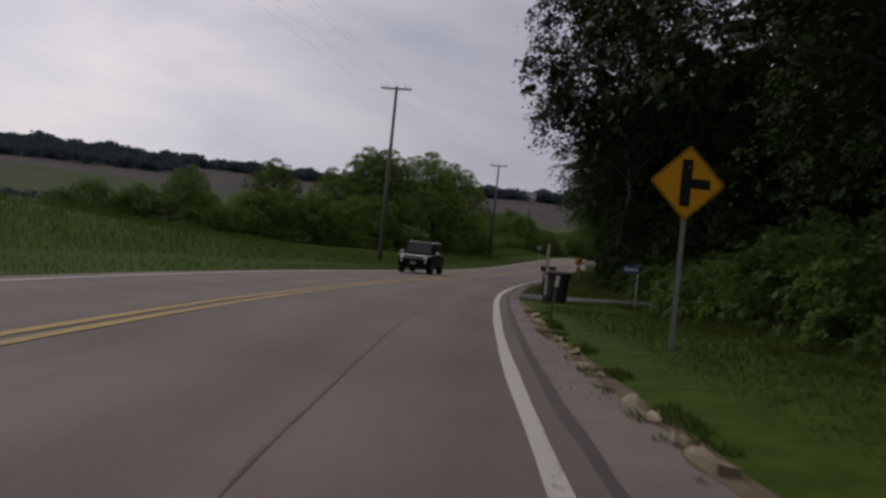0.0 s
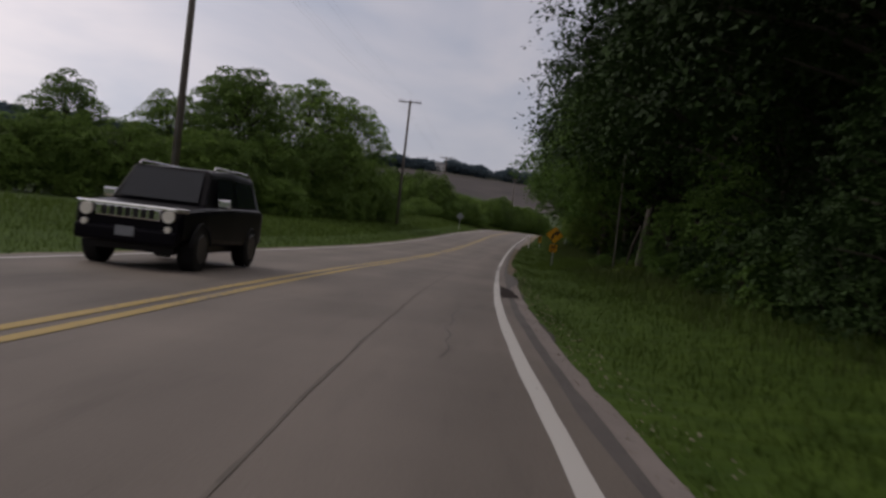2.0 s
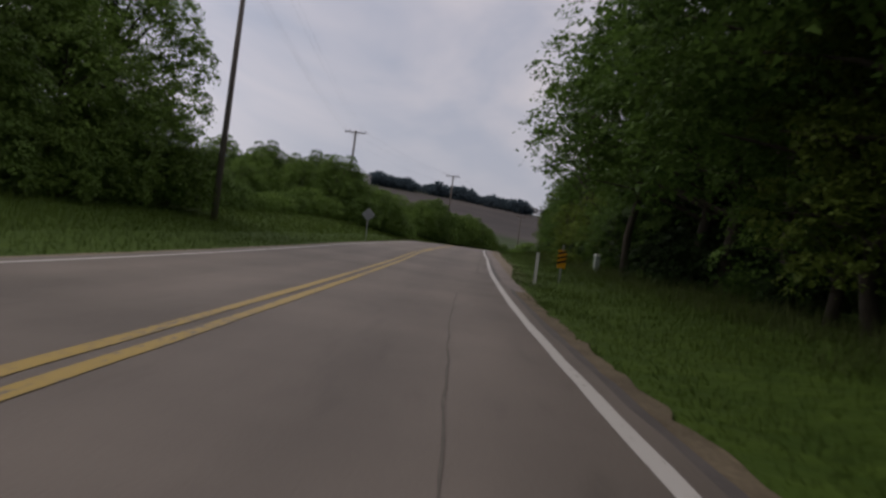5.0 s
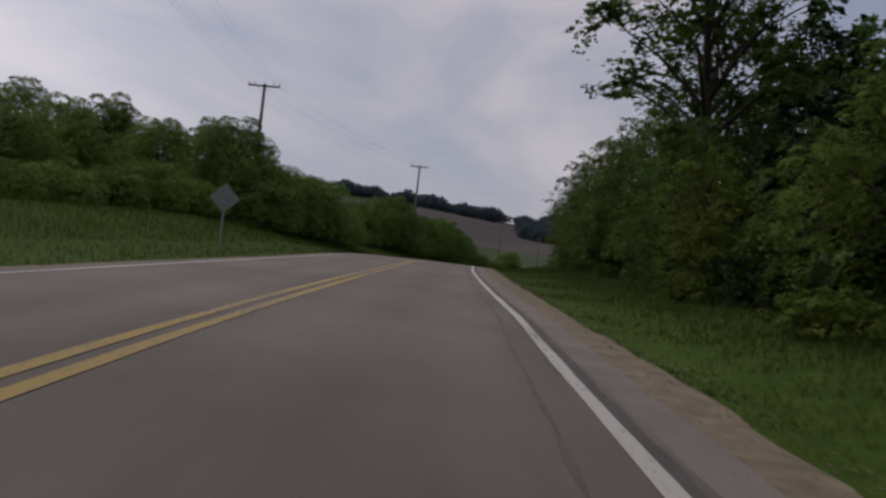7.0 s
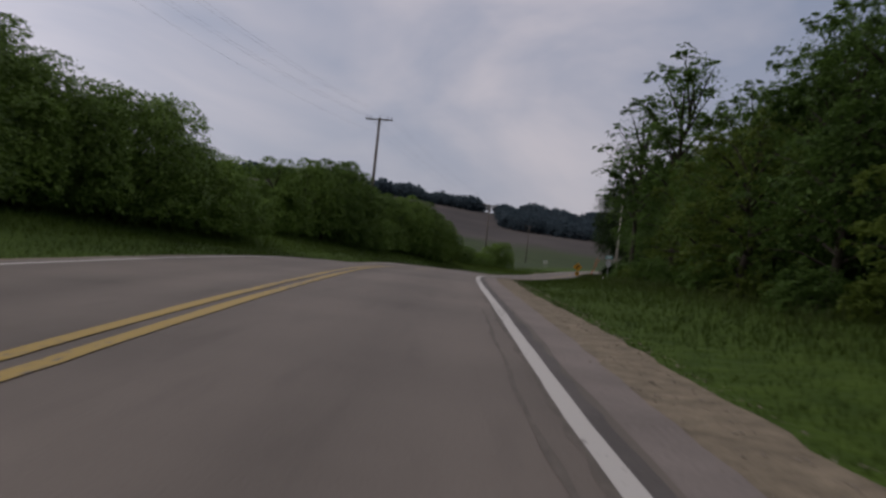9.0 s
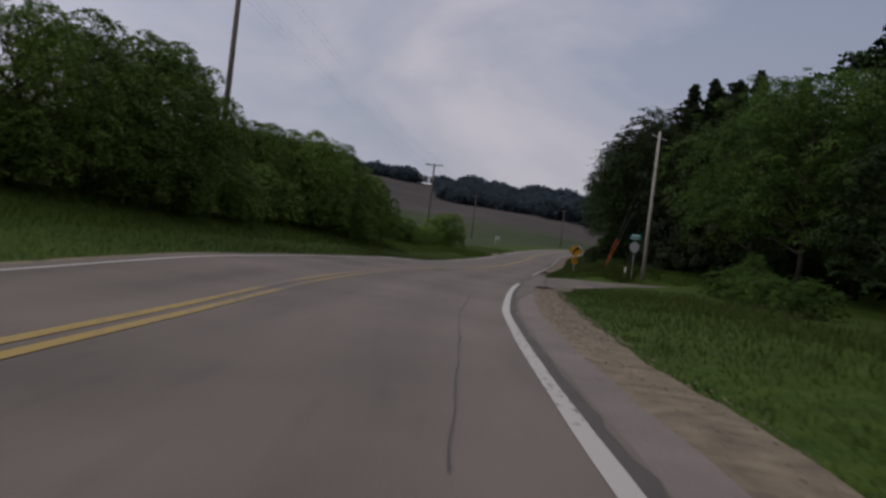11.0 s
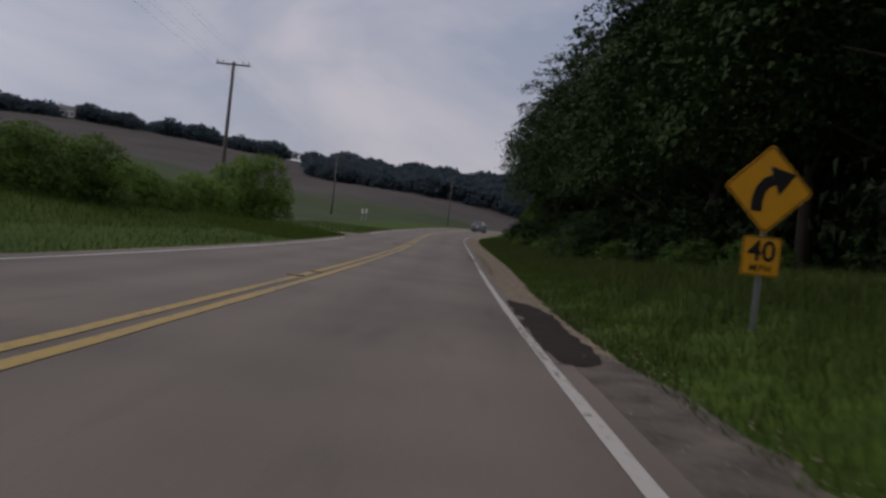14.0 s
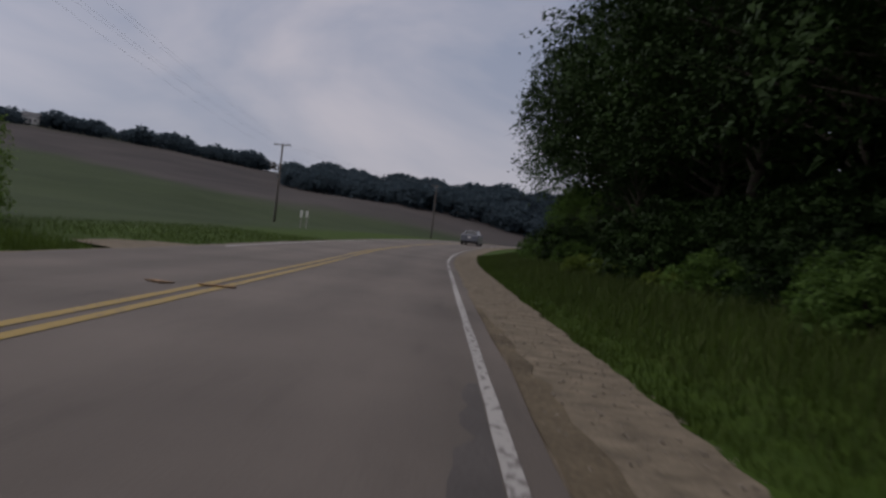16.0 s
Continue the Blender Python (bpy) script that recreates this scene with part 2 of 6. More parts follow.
OLD_EDGE = material("pale_edge_asphalt", (0.185, 0.158, 0.15), 0.85, spread=0.3, scale=0.9, fine=30, bump=0.4, uv=True)
DARK_SEAL = material("dark_sealed_edge", (0.080, 0.070, 0.068), 0.75, spread=0.35, scale=1.0, fine=30, bump=0.3, uv=True)
CRAZED = material("crazed_asphalt", (0.105, 0.090, 0.080), 0.8, spread=0.4, scale=3.0, fine=30, bump=0.4, uv=True)
BROKEN = material("broken_brown_asphalt", (0.090, 0.076, 0.066), 0.9, spread=0.55, scale=2.4, fine=22, bump=0.6, uv=True, clump=1.6)
TAR = material("tar", (0.032, 0.027, 0.025), 0.8, spread=0.3, scale=3, fine=40, bump=0.2, uv=True)
FRESH_ASPHALT = material("fresh_asphalt", (0.034, 0.028, 0.027), 0.95, spread=0.35, scale=2, fine=45, bump=0.5, spec=0.05)
DRIVE_ASPHALT = material("driveway_asphalt", (0.072, 0.073, 0.080), 0.85, spread=0.75, scale=2.2, fine=16, bump=0.6, clump=1.8)
DIRT = material("brown_dirt", (0.120, 0.094, 0.062), 0.95, spread=0.65, scale=1.0, fine=20, bump=0.5, uv=True)
CONCRETE = material("kerb_concrete", (0.235, 0.200, 0.140), 0.9, spread=0.5, scale=6, fine=40, bump=0.5, each=0.4)
LEAF = material("leaves", (0.050, 0.100, 0.026), 0.55, spread=0.5, scale=0.55, fine=3, bump=0, island=0.7, each=0.5, clump=3.0, translucent=0.4, tint=(0.128, 0.212, 0.048), spec=0.08)
LEAF_HEDGE = material("hedge_leaves", (0.083, 0.152, 0.038), 0.55, spread=0.5, scale=0.35, fine=2, bump=0, island=0.8, each=0.9, clump=2.6, translucent=0.25, tint=(0.178, 0.275, 0.058), spec=0.08)
# darker copy of the leaves, with the wood's shade put into the colour
LEAF_SHADED = material("shaded_leaves", (0.017, 0.034, 0.011), 0.6, spread=0.5, scale=0.45, fine=3, bump=0, island=0.6, each=0.6, clump=3.0, translucent=0.12, tint=(0.036, 0.066, 0.018), spec=0.08)
LEAF_BRIGHT = material("bright_leaves", (0.078, 0.120, 0.022), 0.55, spread=0.45, scale=0.6, fine=3, bump=0, island=0.7, each=0.5, clump=2.4, translucent=0.4, tint=(0.17, 0.23, 0.045), spec=0.08)
NEEDLE = material("spruce_needles", (0.020, 0.033, 0.016), 0.7, spread=0.5, scale=1, fine=5, bump=0, island=1.0, each=0.5, translucent=0.08, tint=(0.034, 0.047, 0.022), spec=0.08)
# haze over the distant woods is put into this bluish leaf colour
FAR_LEAF_HAZED = material("far_hazed_leaves", (0.054, 0.076, 0.096), 0.8, spread=0.25, scale=0.03, fine=0.2, bump=0, island=0.2, translucent=0.45, tint=(0.062, 0.088, 0.108), spec=0.08)
FAR_PALE = material("far_pale_leaves", (0.16, 0.15, 0.15), 0.8, spread=0.3, scale=0.05, fine=0.4, bump=0, island=0.8, translucent=0.1, spec=0.08)
GRASS_BLADE = material("grass_blades", (0.042, 0.073, 0.013), 0.6, spread=0.4, scale=0.25, fine=2.5, bump=0, island=0.3, translucent=0.2, tint=(0.080, 0.118, 0.022), spec=0.1)
FIELD_GRASS = material("field_grass", (0.064, 0.104, 0.019), 0.7, spread=0.35, scale=0.15, fine=1.2, bump=0, island=0.2, translucent=0.35, tint=(0.100, 0.145, 0.030), spec=0.08)
GRASS_SEED = material("seeding_grass", (0.050, 0.074, 0.020), 0.7, spread=0.4, scale=0.3, fine=2.5, bump=0, island=1.0, translucent=0.25, tint=(0.095, 0.118, 0.040), spec=0.08)
BARK = material("bark", (0.045, 0.037, 0.030), 0.9, spread=0.5, scale=2.5, fine=18, bump=0.7, each=0.5)
PALE_BARK = material("pale_bark", (0.17, 0.155, 0.135), 0.9, spread=0.45, scale=2.5, fine=14, bump=0.6)
SNAG_BARK = material("weathered_snag_wood", (0.085, 0.075, 0.064), 0.9, spread=0.45, scale=2.5, fine=14, bump=0.6)
POLE_WOOD = material("weathered_pole_wood", (0.135, 0.115, 0.104), 0.85, spread=0.35, scale=2, fine=22, bump=0.4, each=0.3)
POLE_GREY = material("grey_pole_wood", (0.40, 0.37, 0.34), 0.85, spread=0.25, scale=2, fine=22, bump=0.4)
GALVANISED = material("galvanised_steel", (0.42, 0.43, 0.45), 0.45, metal=0.7, spread=0.15, scale=5, fine=50, bump=0.05)
SIGN_BACK = material("bare_aluminium", (0.22, 0.23, 0.25), 0.6, metal=0.2, spread=0.12, scale=4, fine=30, bump=0.02)
SIGN_YELLOW = material("yellow_sheeting", (0.62, 0.30, 0.012), 0.5, spread=0.08, scale=6, fine=60, bump=0)
SIGN_BLACK = material("black_sheeting", (0.012, 0.011, 0.012), 0.5, spread=0.2, scale=6, fine=60, bump=0)
SIGN_BLUE = material("blue_sheeting", (0.035, 0.065, 0.28), 0.5, spread=0.1, scale=6, fine=60, bump=0)
SIGN_WHITE = material("white_sheeting", (0.68, 0.67, 0.66), 0.5, spread=0.1, scale=6, fine=60, bump=0)
SIGN_TEAL = material("teal_sheeting", (0.05, 0.26, 0.27), 0.5, spread=0.1, scale=6, fine=60, bump=0)
ORANGE = material("orange_reflector", (0.70, 0.13, 0.03), 0.4, spread=0.15, scale=8, fine=60, bump=0)
RED_PLASTIC = material("faded_red_plastic", (0.46, 0.10, 0.035), 0.5, spread=0.25, scale=4, fine=30, bump=0)
BIN_PLASTIC = material("dark_brown_plastic", (0.020, 0.016, 0.016), 0.6, spread=0.3, scale=4, fine=50, bump=0.1)
BIN_LID = material("grey_brown_plastic", (0.05, 0.042, 0.038), 0.55, spread=0.3, scale=4, fine=50, bump=0.1)
BLACK_METAL = material("black_metal", (0.018, 0.016, 0.018), 0.4, metal=0.3, spread=0.3, scale=5, fine=40, bump=0.05)
WHITE_BOX = material("white_enamel", (0.62, 0.61, 0.60), 0.45, spread=0.12, scale=5, fine=40, bump=0.05)
GREY_POST = material("grey_painted_wood", (0.42, 0.40, 0.38), 0.8, spread=0.2, scale=5, fine=35, bump=0.2)
GREEN_POST = material("green_post_paint", (0.05, 0.11, 0.07), 0.55, spread=0.25, scale=5, fine=40, bump=0.1)
PEDESTAL = material("grey_green_plastic", (0.27, 0.31, 0.29), 0.6, spread=0.15, scale=4, fine=40, bump=0.05)
GATE_TIMBER = material("tan_gate_paint", (0.32, 0.24, 0.14), 0.7, spread=0.25, scale=3, fine=30, bump=0.1)
DARK_IRON = material("dull_grey_iron", (0.085, 0.082, 0.080), 0.7, metal=0.2, spread=0.4, scale=6, fine=40, bump=0.3)
CARDBOARD = material("flattened_cardboard", (0.26, 0.17, 0.10), 0.9, spread=0.35, scale=6, fine=30, bump=0.3)
INSULATOR = material("brown_porcelain", (0.09, 0.045, 0.03), 0.25, spread=0.2, scale=5, fine=40, bump=0)
WIRE = material("wire", (0.16, 0.16, 0.18), 0.6, metal=0.4, spread=0.1, bump=0)
CAR_BLACK = material("black_car_paint", (0.005, 0.004, 0.007), 0.35, spread=0.2, scale=2, fine=80, bump=0, spec=0.09)
CAR_GREY = material("grey_car_paint", (0.13, 0.14, 0.17), 0.3, metal=0.3, spread=0.1, scale=2, fine=80, bump=0, spec=0.5)
CHROME = material("chrome", (0.70, 0.70, 0.72), 0.15, metal=1.0, spread=0.05, bump=0)
CAR_GLASS = material("tinted_glass", (0.010, 0.012, 0.020), 0.08, spread=0.1, bump=0, spec=0.24)
LAMP_GLASS = material("lamp_glass", (0.82, 0.79, 0.72), 0.12, spread=0.1, bump=0, spec=0.6)
TAIL_RED = material("tail_lamp_red", (0.32, 0.012, 0.012), 0.2, spread=0.1, bump=0, spec=0.6)
RUBBER = material("tyre_rubber", (0.016, 0.016, 0.017), 0.85, spread=0.25, scale=8, fine=40, bump=0.2)
RIM = material("alloy_rim", (0.06, 0.06, 0.065), 0.35, metal=0.8, spread=0.1, bump=0)
HOUSE_WALL = material("white_siding", (0.66, 0.65, 0.64), 0.7, spread=0.08, scale=1, fine=8, bump=0)
ROOF_FELT = material("grey_shingles", (0.12, 0.12, 0.13), 0.9, spread=0.2, scale=1, fine=8, bump=0)


# ---- road line and terrain ----
def smooth(a, b, v):
    t = np.clip((v - a) / (b - a), 0, 1)
    return t * t * (3 - 2 * t)


def spline(points, per):
    p = np.array(points, float)
    k = np.arange(0, len(p) - 1 + 1e-9, 1 / per)
    i = np.minimum(k.astype(int), len(p) - 2)
    f = (k - i)[:, None]
    a, b, c, d = p[np.maximum(i - 1, 0)], p[i], p[i + 1], p[np.minimum(i + 2, len(p) - 1)]
    return 0.5 * (2 * b + (c - a) * f + (2 * a - 5 * b + 4 * c - d) * f**2 + (3 * b - a - 3 * c + d) * f**3)


LINE = spline(ROAD, 12)
TAN = np.gradient(LINE[:, :2], axis=0)
TAN /= np.linalg.norm(TAN, axis=1)[:, None]
LONG = np.r_[0, np.cumsum(np.linalg.norm(np.diff(LINE[:, :2], axis=0), axis=1))] - 60


def centre(s):
    """Centreline place and direction at s metres along the road."""
    s = np.asarray(s, float)
    x, y, z, tx, ty = (np.interp(s, LONG, c) for c in (*LINE.T, *TAN.T))
    over = s - np.clip(s, LONG[0], LONG[-1])
    return x + over * tx, y + over * ty, z, tx, ty


def at(s, u):
    """World x, y of the place u metres right of the centreline."""
    x, y, z, tx, ty = centre(s)
    return x + u * ty, y - u * tx


def heading(s):
    _, _, _, tx, ty = centre(s)
    return math.degrees(math.atan2(-tx, ty))


def along(x, y):
    """s, u and road height for world places (arrays)."""
    x, y = np.atleast_1d(x).astype(float), np.atleast_1d(y).astype(float)
    s, u, z = np.empty_like(x), np.empty_like(x), np.empty_like(x)
    for a in range(0, len(x), 4000):
        q = slice(a, a + 4000)
        d = (x[q, None] - LINE[None, :, 0]) ** 2 + (y[q, None] - LINE[None, :, 1]) ** 2
        i = d.argmin(1)
        dx, dy = x[q] - LINE[i, 0], y[q] - LINE[i, 1]
        ahead = dx * TAN[i, 0] + dy * TAN[i, 1]
        s[q], u[q], z[q] = LONG[i] + ahead, dx * TAN[i, 1] - dy * TAN[i, 0], LINE[i, 2]
        far = np.abs(u[q]) > 150
        u[q] = np.where(far, np.sign(u[q]) * np.sqrt(d[np.arange(len(i)), i]), u[q])
    return s, u, z


def side_near(s):
    """Right-hand edge of the side road where it leaves the main road."""
    return np.interp(s, [226.3, 226.8, 228.5, 230.6, 235.3, 240, 254, 270, 300], [3.7, 4.9, 5.5, 6.45, 9.3, 11.6, 19, 29, 47])


def side_far(s):
    return np.interp(s, [246.5, 247.5, 249, 252, 256, 268, 300], [3.0, 5.0, 7.5, 10.8, 14.6, 24, 48])


def edge_u(s):
    """Where the white edge line runs."""
    return np.interp(s, [-60, 10, 22, 33, 50, 68, 90, 112, 119, 133, 147, 160, 172, 208, 226, 249, 285, 300, 340, 470], [4.05, 4.03, 3.98, 4.08, 4.05, 3.92, 3.75, 3.58, 3.64, 3.80, 3.57, 3.33, 3.28, 3.20, 3.66, 3.72, 3.75, 3.72, 3.62, 3.6])


def verge_u(s):
    """Where the gravel ends and the grass begins."""
    return np.interp(s, [105, 113, 122, 126, 143, 150, 160, 175, 200, 222, 227], [4.25, 4.3, 4.8, 4.96, 4.95, 4.88, 4.76, 4.5, 4.62, 4.95, 5.1])


def middle_u(s):
    """Where the middle of the double yellow line runs."""
    return float(np.interp(s, [-60, 0, 18, 36, 52, 70, 90, 114, 125, 147, 160, 180, 208, 227, 246, 266, 290, 330, 470], [-0.3, -0.25, 0.02, 0.24, 0.18, 0.30, 0.25, 0.12, 0.02, 0.02, 0.08, -0.2, -0.6, -0.32, 0.18, 0.24, 0.22, 0.0, 0.0]))


def tilt(s):
    """How steeply the outer lane is raised in the bend at the side road."""
    return 0.032 * (smooth(200, 214, s) - smooth(240, 258, s))


def ridge(x, y):
    """The broad hill that closes the valley ahead and to the left: its rise and how far up it a place lies."""
    dx, dy = x - 30.0, y - 140.0
    r, az = np.hypot(dx, dy), np.degrees(np.arctan2(dx, dy))
    top = np.interp(az, [-180, -120, -60, -30, -12, 4, 10, 16, 24, 40, 70, 120, 180], [8, 14, 50, 68, 66, 70, 66, 56, 54, 56, 40, 14, 8])
    up = np.clip((r - 230) / 730, 0, 1) - 0.12 * smooth(900, 1400, r)
    return top * up**1.55, r, az


def height(x, y):
    x, y = np.atleast_1d(x).astype(float), np.atleast_1d(y).astype(float)
    s, u, zr = along(x, y)
    bank_l = np.interp(s, [-60, 0, 25, 45, 62, 80, 100, 130, 150, 168, 190, 215, 250, 285, 303, 313, 340], [0.9, 1.5, 1.6, 1.0, 0.65, 0.5, 0.6, 0.9, 1.05, 1.35, 0.9, 1.3, 1.7, 0.9, 0.75, 0.15, 0.1])
    bank_r = np.interp(s, [-60, 8, 17, 30, 42, 200, 225, 246, 252, 264, 285, 320], [0.25, 0.18, 0.0, 0.0, 0.3, 0.3, 0.12, 0.95, 0.95, 0.85, 0.4, 0.3])
    inside = np.where((s > 226) & (s < 300), smooth(0.0, 2.2, np.maximum(side_far(s) - u, u - side_near(s))), 1.0)
    z = zr - 0.07 + tilt(s) * np.clip(2.5 - u, 0.0, 8.5)
    z = z - 0.04 * smooth(3.6, 4.4, np.abs(u)) + np.where(u < 0, bank_l * smooth(-5.4, -14, u), inside * bank_r * smooth(5.3, 8.0, u) + 0.028 * np.clip(u - 4, 0, 30))
    z = z + 1.0 * smooth(20, 80, u) - 1.0 * smooth(-25, -70, u)
    rise, r, az = ridge(x, y)
    calm = smooth(30, 180, np.abs(u))
    wob = np.array([noise.noise((a * 0.02, b * 0.02, 0)) for a, b in zip(x, y)]) * 0.5 * smooth(8, 40, np.abs(u))
    return z * (1 - smooth(250, 500, r)) + 2.0 * smooth(250, 500, r) + rise * calm + wob


def ground_at(s, u):
    x, y = at(s, u)
    return float(x), float(y), float(height(x, y)[0])


def spot(s, u, turn=0.0, sink=0.0):
    """A pose on the ground at s, u that looks along the road (turn: degrees to the left)."""
    x, y, z = ground_at(s, u)
    return pose(x, y, z - sink, 0, 0, heading(s) + turn)


# ---- mesh helpers ----
class Shape:
    """Gathers the faces of one part."""

    def __init__(self):
        self.v, self.f = [], []

    def add(self, verts, faces, m=None):
        k = len(self.v)
        self.v += [tuple(m @ Vector(p)) if m else tuple(p) for p in verts]
        self.f += [tuple(k + i for i in q) for q in faces]
        return self

    def box(self, sx, sy, sz, m=None, bevel=0.0):
        """A box on its base, centred in x and y, with bevelled edges."""
        bm = bmesh.new()
        bmesh.ops.create_cube(bm, size=1)
        for q in bm.verts:
            q.co = Vector((q.co.x * sx, q.co.y * sy, (q.co.z + 0.5) * sz))
        if bevel:
            bmesh.ops.bevel(bm, geom=list(bm.edges), offset=bevel, segments=2, affect="EDGES", profile=0.6)
        bm.verts.index_update()
        self.add([q.co for q in bm.verts], [[q.index for q in f.verts] for f in bm.faces], m)
        bm.free()
        return self

    def tube(self, path, radii, sides=10, caps=True):
        path = [Vector(p) for p in path]
        if isinstance(radii, (int, float)):
            radii = [radii] * len(path)
        rings = []
        for i, p in enumerate(path):
            d = (path[min(i + 1, len(path) - 1)] - path[max(i - 1, 0)]).normalized()
            a = d.cross(Vector((0.31, 0.95, 0.05))).normalized()
            b = d.cross(a)
            rings.append([p + radii[i] * (math.cos(t) * a + math.sin(t) * b) for t in (2 * math.pi * j / sides for j in range(sides))])
        faces = [(i * sides + j, i * sides + (j + 1) % sides, (i + 1) * sides + (j + 1) % sides, (i + 1) * sides + j) for i in range(len(path) - 1) for j in range(sides)]
        if caps:
            faces += [tuple(reversed(range(sides))), tuple((len(path) - 1) * sides + j for j in range(sides))]
        return self.add([q for r in rings for q in r], faces)

    def plate(self, outline, depth, m=None):
        """A flat plate in the x-z plane, its face at y = 0 and its back at y = depth."""
        n = len(outline)
        v = [(x, 0, z) for x, z in outline] + [(x, depth, z) for x, z in outline]
        f = [tuple(range(n)), tuple(reversed(range(n, 2 * n)))] + [(i, n + i, n + (i + 1) % n, (i + 1) % n) for i in range(n)]
        return self.add(v, f, m)

    def loft(self, rings, caps=True):
        n = len(rings[0])
        f = [(i * n + j, i * n + (j + 1) % n, (i + 1) * n + (j + 1) % n, (i + 1) * n + j) for i in range(len(rings) - 1) for j in range(n)]
        if caps:
            f += [tuple(reversed(range(n))), tuple((len(rings) - 1) * n + j for j in range(n))]
        return self.add([p for r in rings for p in r], f)

    def mesh(self, name, soft=False):
        me = bpy.data.meshes.new(name)
        me.from_pydata(self.v, [], self.f)
        bm = bmesh.new()
        bm.from_mesh(me)
        bmesh.ops.recalc_face_normals(bm, faces=bm.faces)
        bm.to_mesh(me)
        bm.free()
        if soft:
            me.shade_smooth()
        return me


def part(name, shape, mat, parent=None, label="", soft=False):
    me = shape if isinstance(shape, bpy.types.Mesh) else shape.mesh(name, soft)
    if mat and not me.materials:
        me.materials.append(mat)
    ob = new(name, me)
    ob.parent = parent
    if label:
        ob["label"] = label
    return ob


def thing(name, m, label, category, group="", kind=""):
    ob = new(name)
    ob.empty_display_size = 0.3
    ob.matrix_basis = m
    return tagged(ob, label, category, group, kind)


def arrays_mesh(name, verts, faces):
    me = bpy.data.meshes.new(name)
    me.from_pydata(verts.tolist(), [], faces.tolist())
    return me


def strip(name, mat, s0, s1, edge0, edge1, lift, step=1.0, cols=2, kind="structure", label="", category="", parent=None):
    """A ribbon along the road between two edges u(s), with UV in metres, lying lift above the road's level."""
    n = max(2, int((s1 - s0) / step) + 1)
    ss = np.linspace(s0, s1, n)
    e0 = np.array([edge0(s) if callable(edge0) else edge0 for s in ss])
    e1 = np.array([edge1(s) if callable(edge1) else edge1 for s in ss])
    x, y, z, tx, ty = centre(ss)
    verts, uv = [], []
    for k in range(cols):
        u = e0 + (e1 - e0) * k / (cols - 1)
        l = lift(ss, u) if callable(lift) else lift
        verts.append(np.stack([x + u * ty, y - u * tx, z + l], 1))
        uv.append(np.stack([u, ss], 1))
    verts, uv = np.stack(verts, 1).reshape(-1, 3), np.stack(uv, 1).reshape(-1, 2)
    i = np.arange(n - 1)[:, None] * cols + np.arange(cols - 1)[None]
    faces = np.stack([i, i + 1, i + cols + 1, i + cols], -1).reshape(-1, 4)
    me = arrays_mesh(name, verts, faces)
    lay = me.uv_layers.new(name="UVMap")
    loops = np.empty(len(me.loops), np.int32)
    me.loops.foreach_get("vertex_index", loops)
    lay.data.foreach_set("uv", uv[loops].ravel())
    me.materials.append(mat)
    ob = new(name, me)
    if parent:
        ob.parent = parent
    elif label:
        tagged(ob, label, category, kind=kind)
    return ob


def jag(seed, amount, length=1.3):
    return lambda s: amount * noise.noise((s / length, seed * 7.3, 0.2)) + 0.5 * amount * noise.noise((s * 3 / length, seed * 3.1, 4.2))


# ---- ground, one sheet to the horizon ----
def ground_sheet():
    def lines(lo, hi, step, far):
        core = np.arange(lo, hi + 0.1, step)
        out, d = [], step
        v = 0.0
        while v < far:
            d *= 1.16
            v += d
            out.append(v)
        out = np.array(out)
        return np.r_[(lo - out)[::-1], core, hi + out]

    xs, ys = lines(-45, 150, 2.0, 3500), lines(-70, 420, 2.0, 3500)
    gx, gy = np.meshgrid(xs, ys)
    x, y = gx.ravel(), gy.ravel()
    z = height(x, y)
    n = len(xs)
    i = np.arange(len(ys) - 1)[:, None] * n + np.arange(n - 1)[None]
    me = arrays_mesh("ground", np.stack([x, y, z], 1), np.stack([i, i + 1, i + n + 1, i + n], -1).reshape(-1, 4))
    s, u, _ = along(x, y)
    rise, r, az = ridge(x, y)
    field = smooth(14, 34, -u)
    field = np.maximum(field, smooth(9, 15, -u) * smooth(296, 312, s))
    field = np.where(u > 0, smooth(60, 120, u), field)
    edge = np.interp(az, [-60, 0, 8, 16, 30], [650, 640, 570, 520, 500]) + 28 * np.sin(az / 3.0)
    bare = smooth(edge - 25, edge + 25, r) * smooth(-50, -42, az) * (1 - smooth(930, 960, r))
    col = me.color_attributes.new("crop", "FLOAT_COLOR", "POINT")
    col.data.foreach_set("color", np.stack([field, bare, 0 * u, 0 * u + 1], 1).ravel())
    me.materials.append(GRASS_GROUND)
    me.shade_smooth()
    tagged(new("ground", me), "grassy verges, open fields and a broad far hill", "ground", kind="structure")


ground_sheet()


# ---- the road, its paint and its edges ----
S0, S1 = -58.0, 470.0
left_jag, right_jag = jag(1, 0.10), jag(2, 0.05)


def crown(s, u):
    return -0.012 * np.abs(u) * 0.6 + tilt(s) * np.maximum(0.0, 2.5 - u)


road = strip("road", ASPHALT, S0, S1, lambda s: -4.05 + left_jag(s), lambda s: edge_u(s) + 0.24 + 0.46 * float(smooth(212, 222, s) - smooth(247, 252, s)) + right_jag(s), crown, 1.0, 9, label="worn grey two-lane asphalt road with pale wheel tracks", category="road")


def paint(name, mat, s0, s1, u, width, label):
    j = jag(s0 * 0.1 + width * 30, 0.012, 2.0)
    mid = u if callable(u) else (lambda s: u)
    strip(name, mat, s0, s1, lambda s: mid(s) - width / 2 + j(s), lambda s: mid(s) + width / 2 + j(s + 3), lambda s, q: crown(s, q) + 0.006, 0.5, 2, label=label, category="road marking")


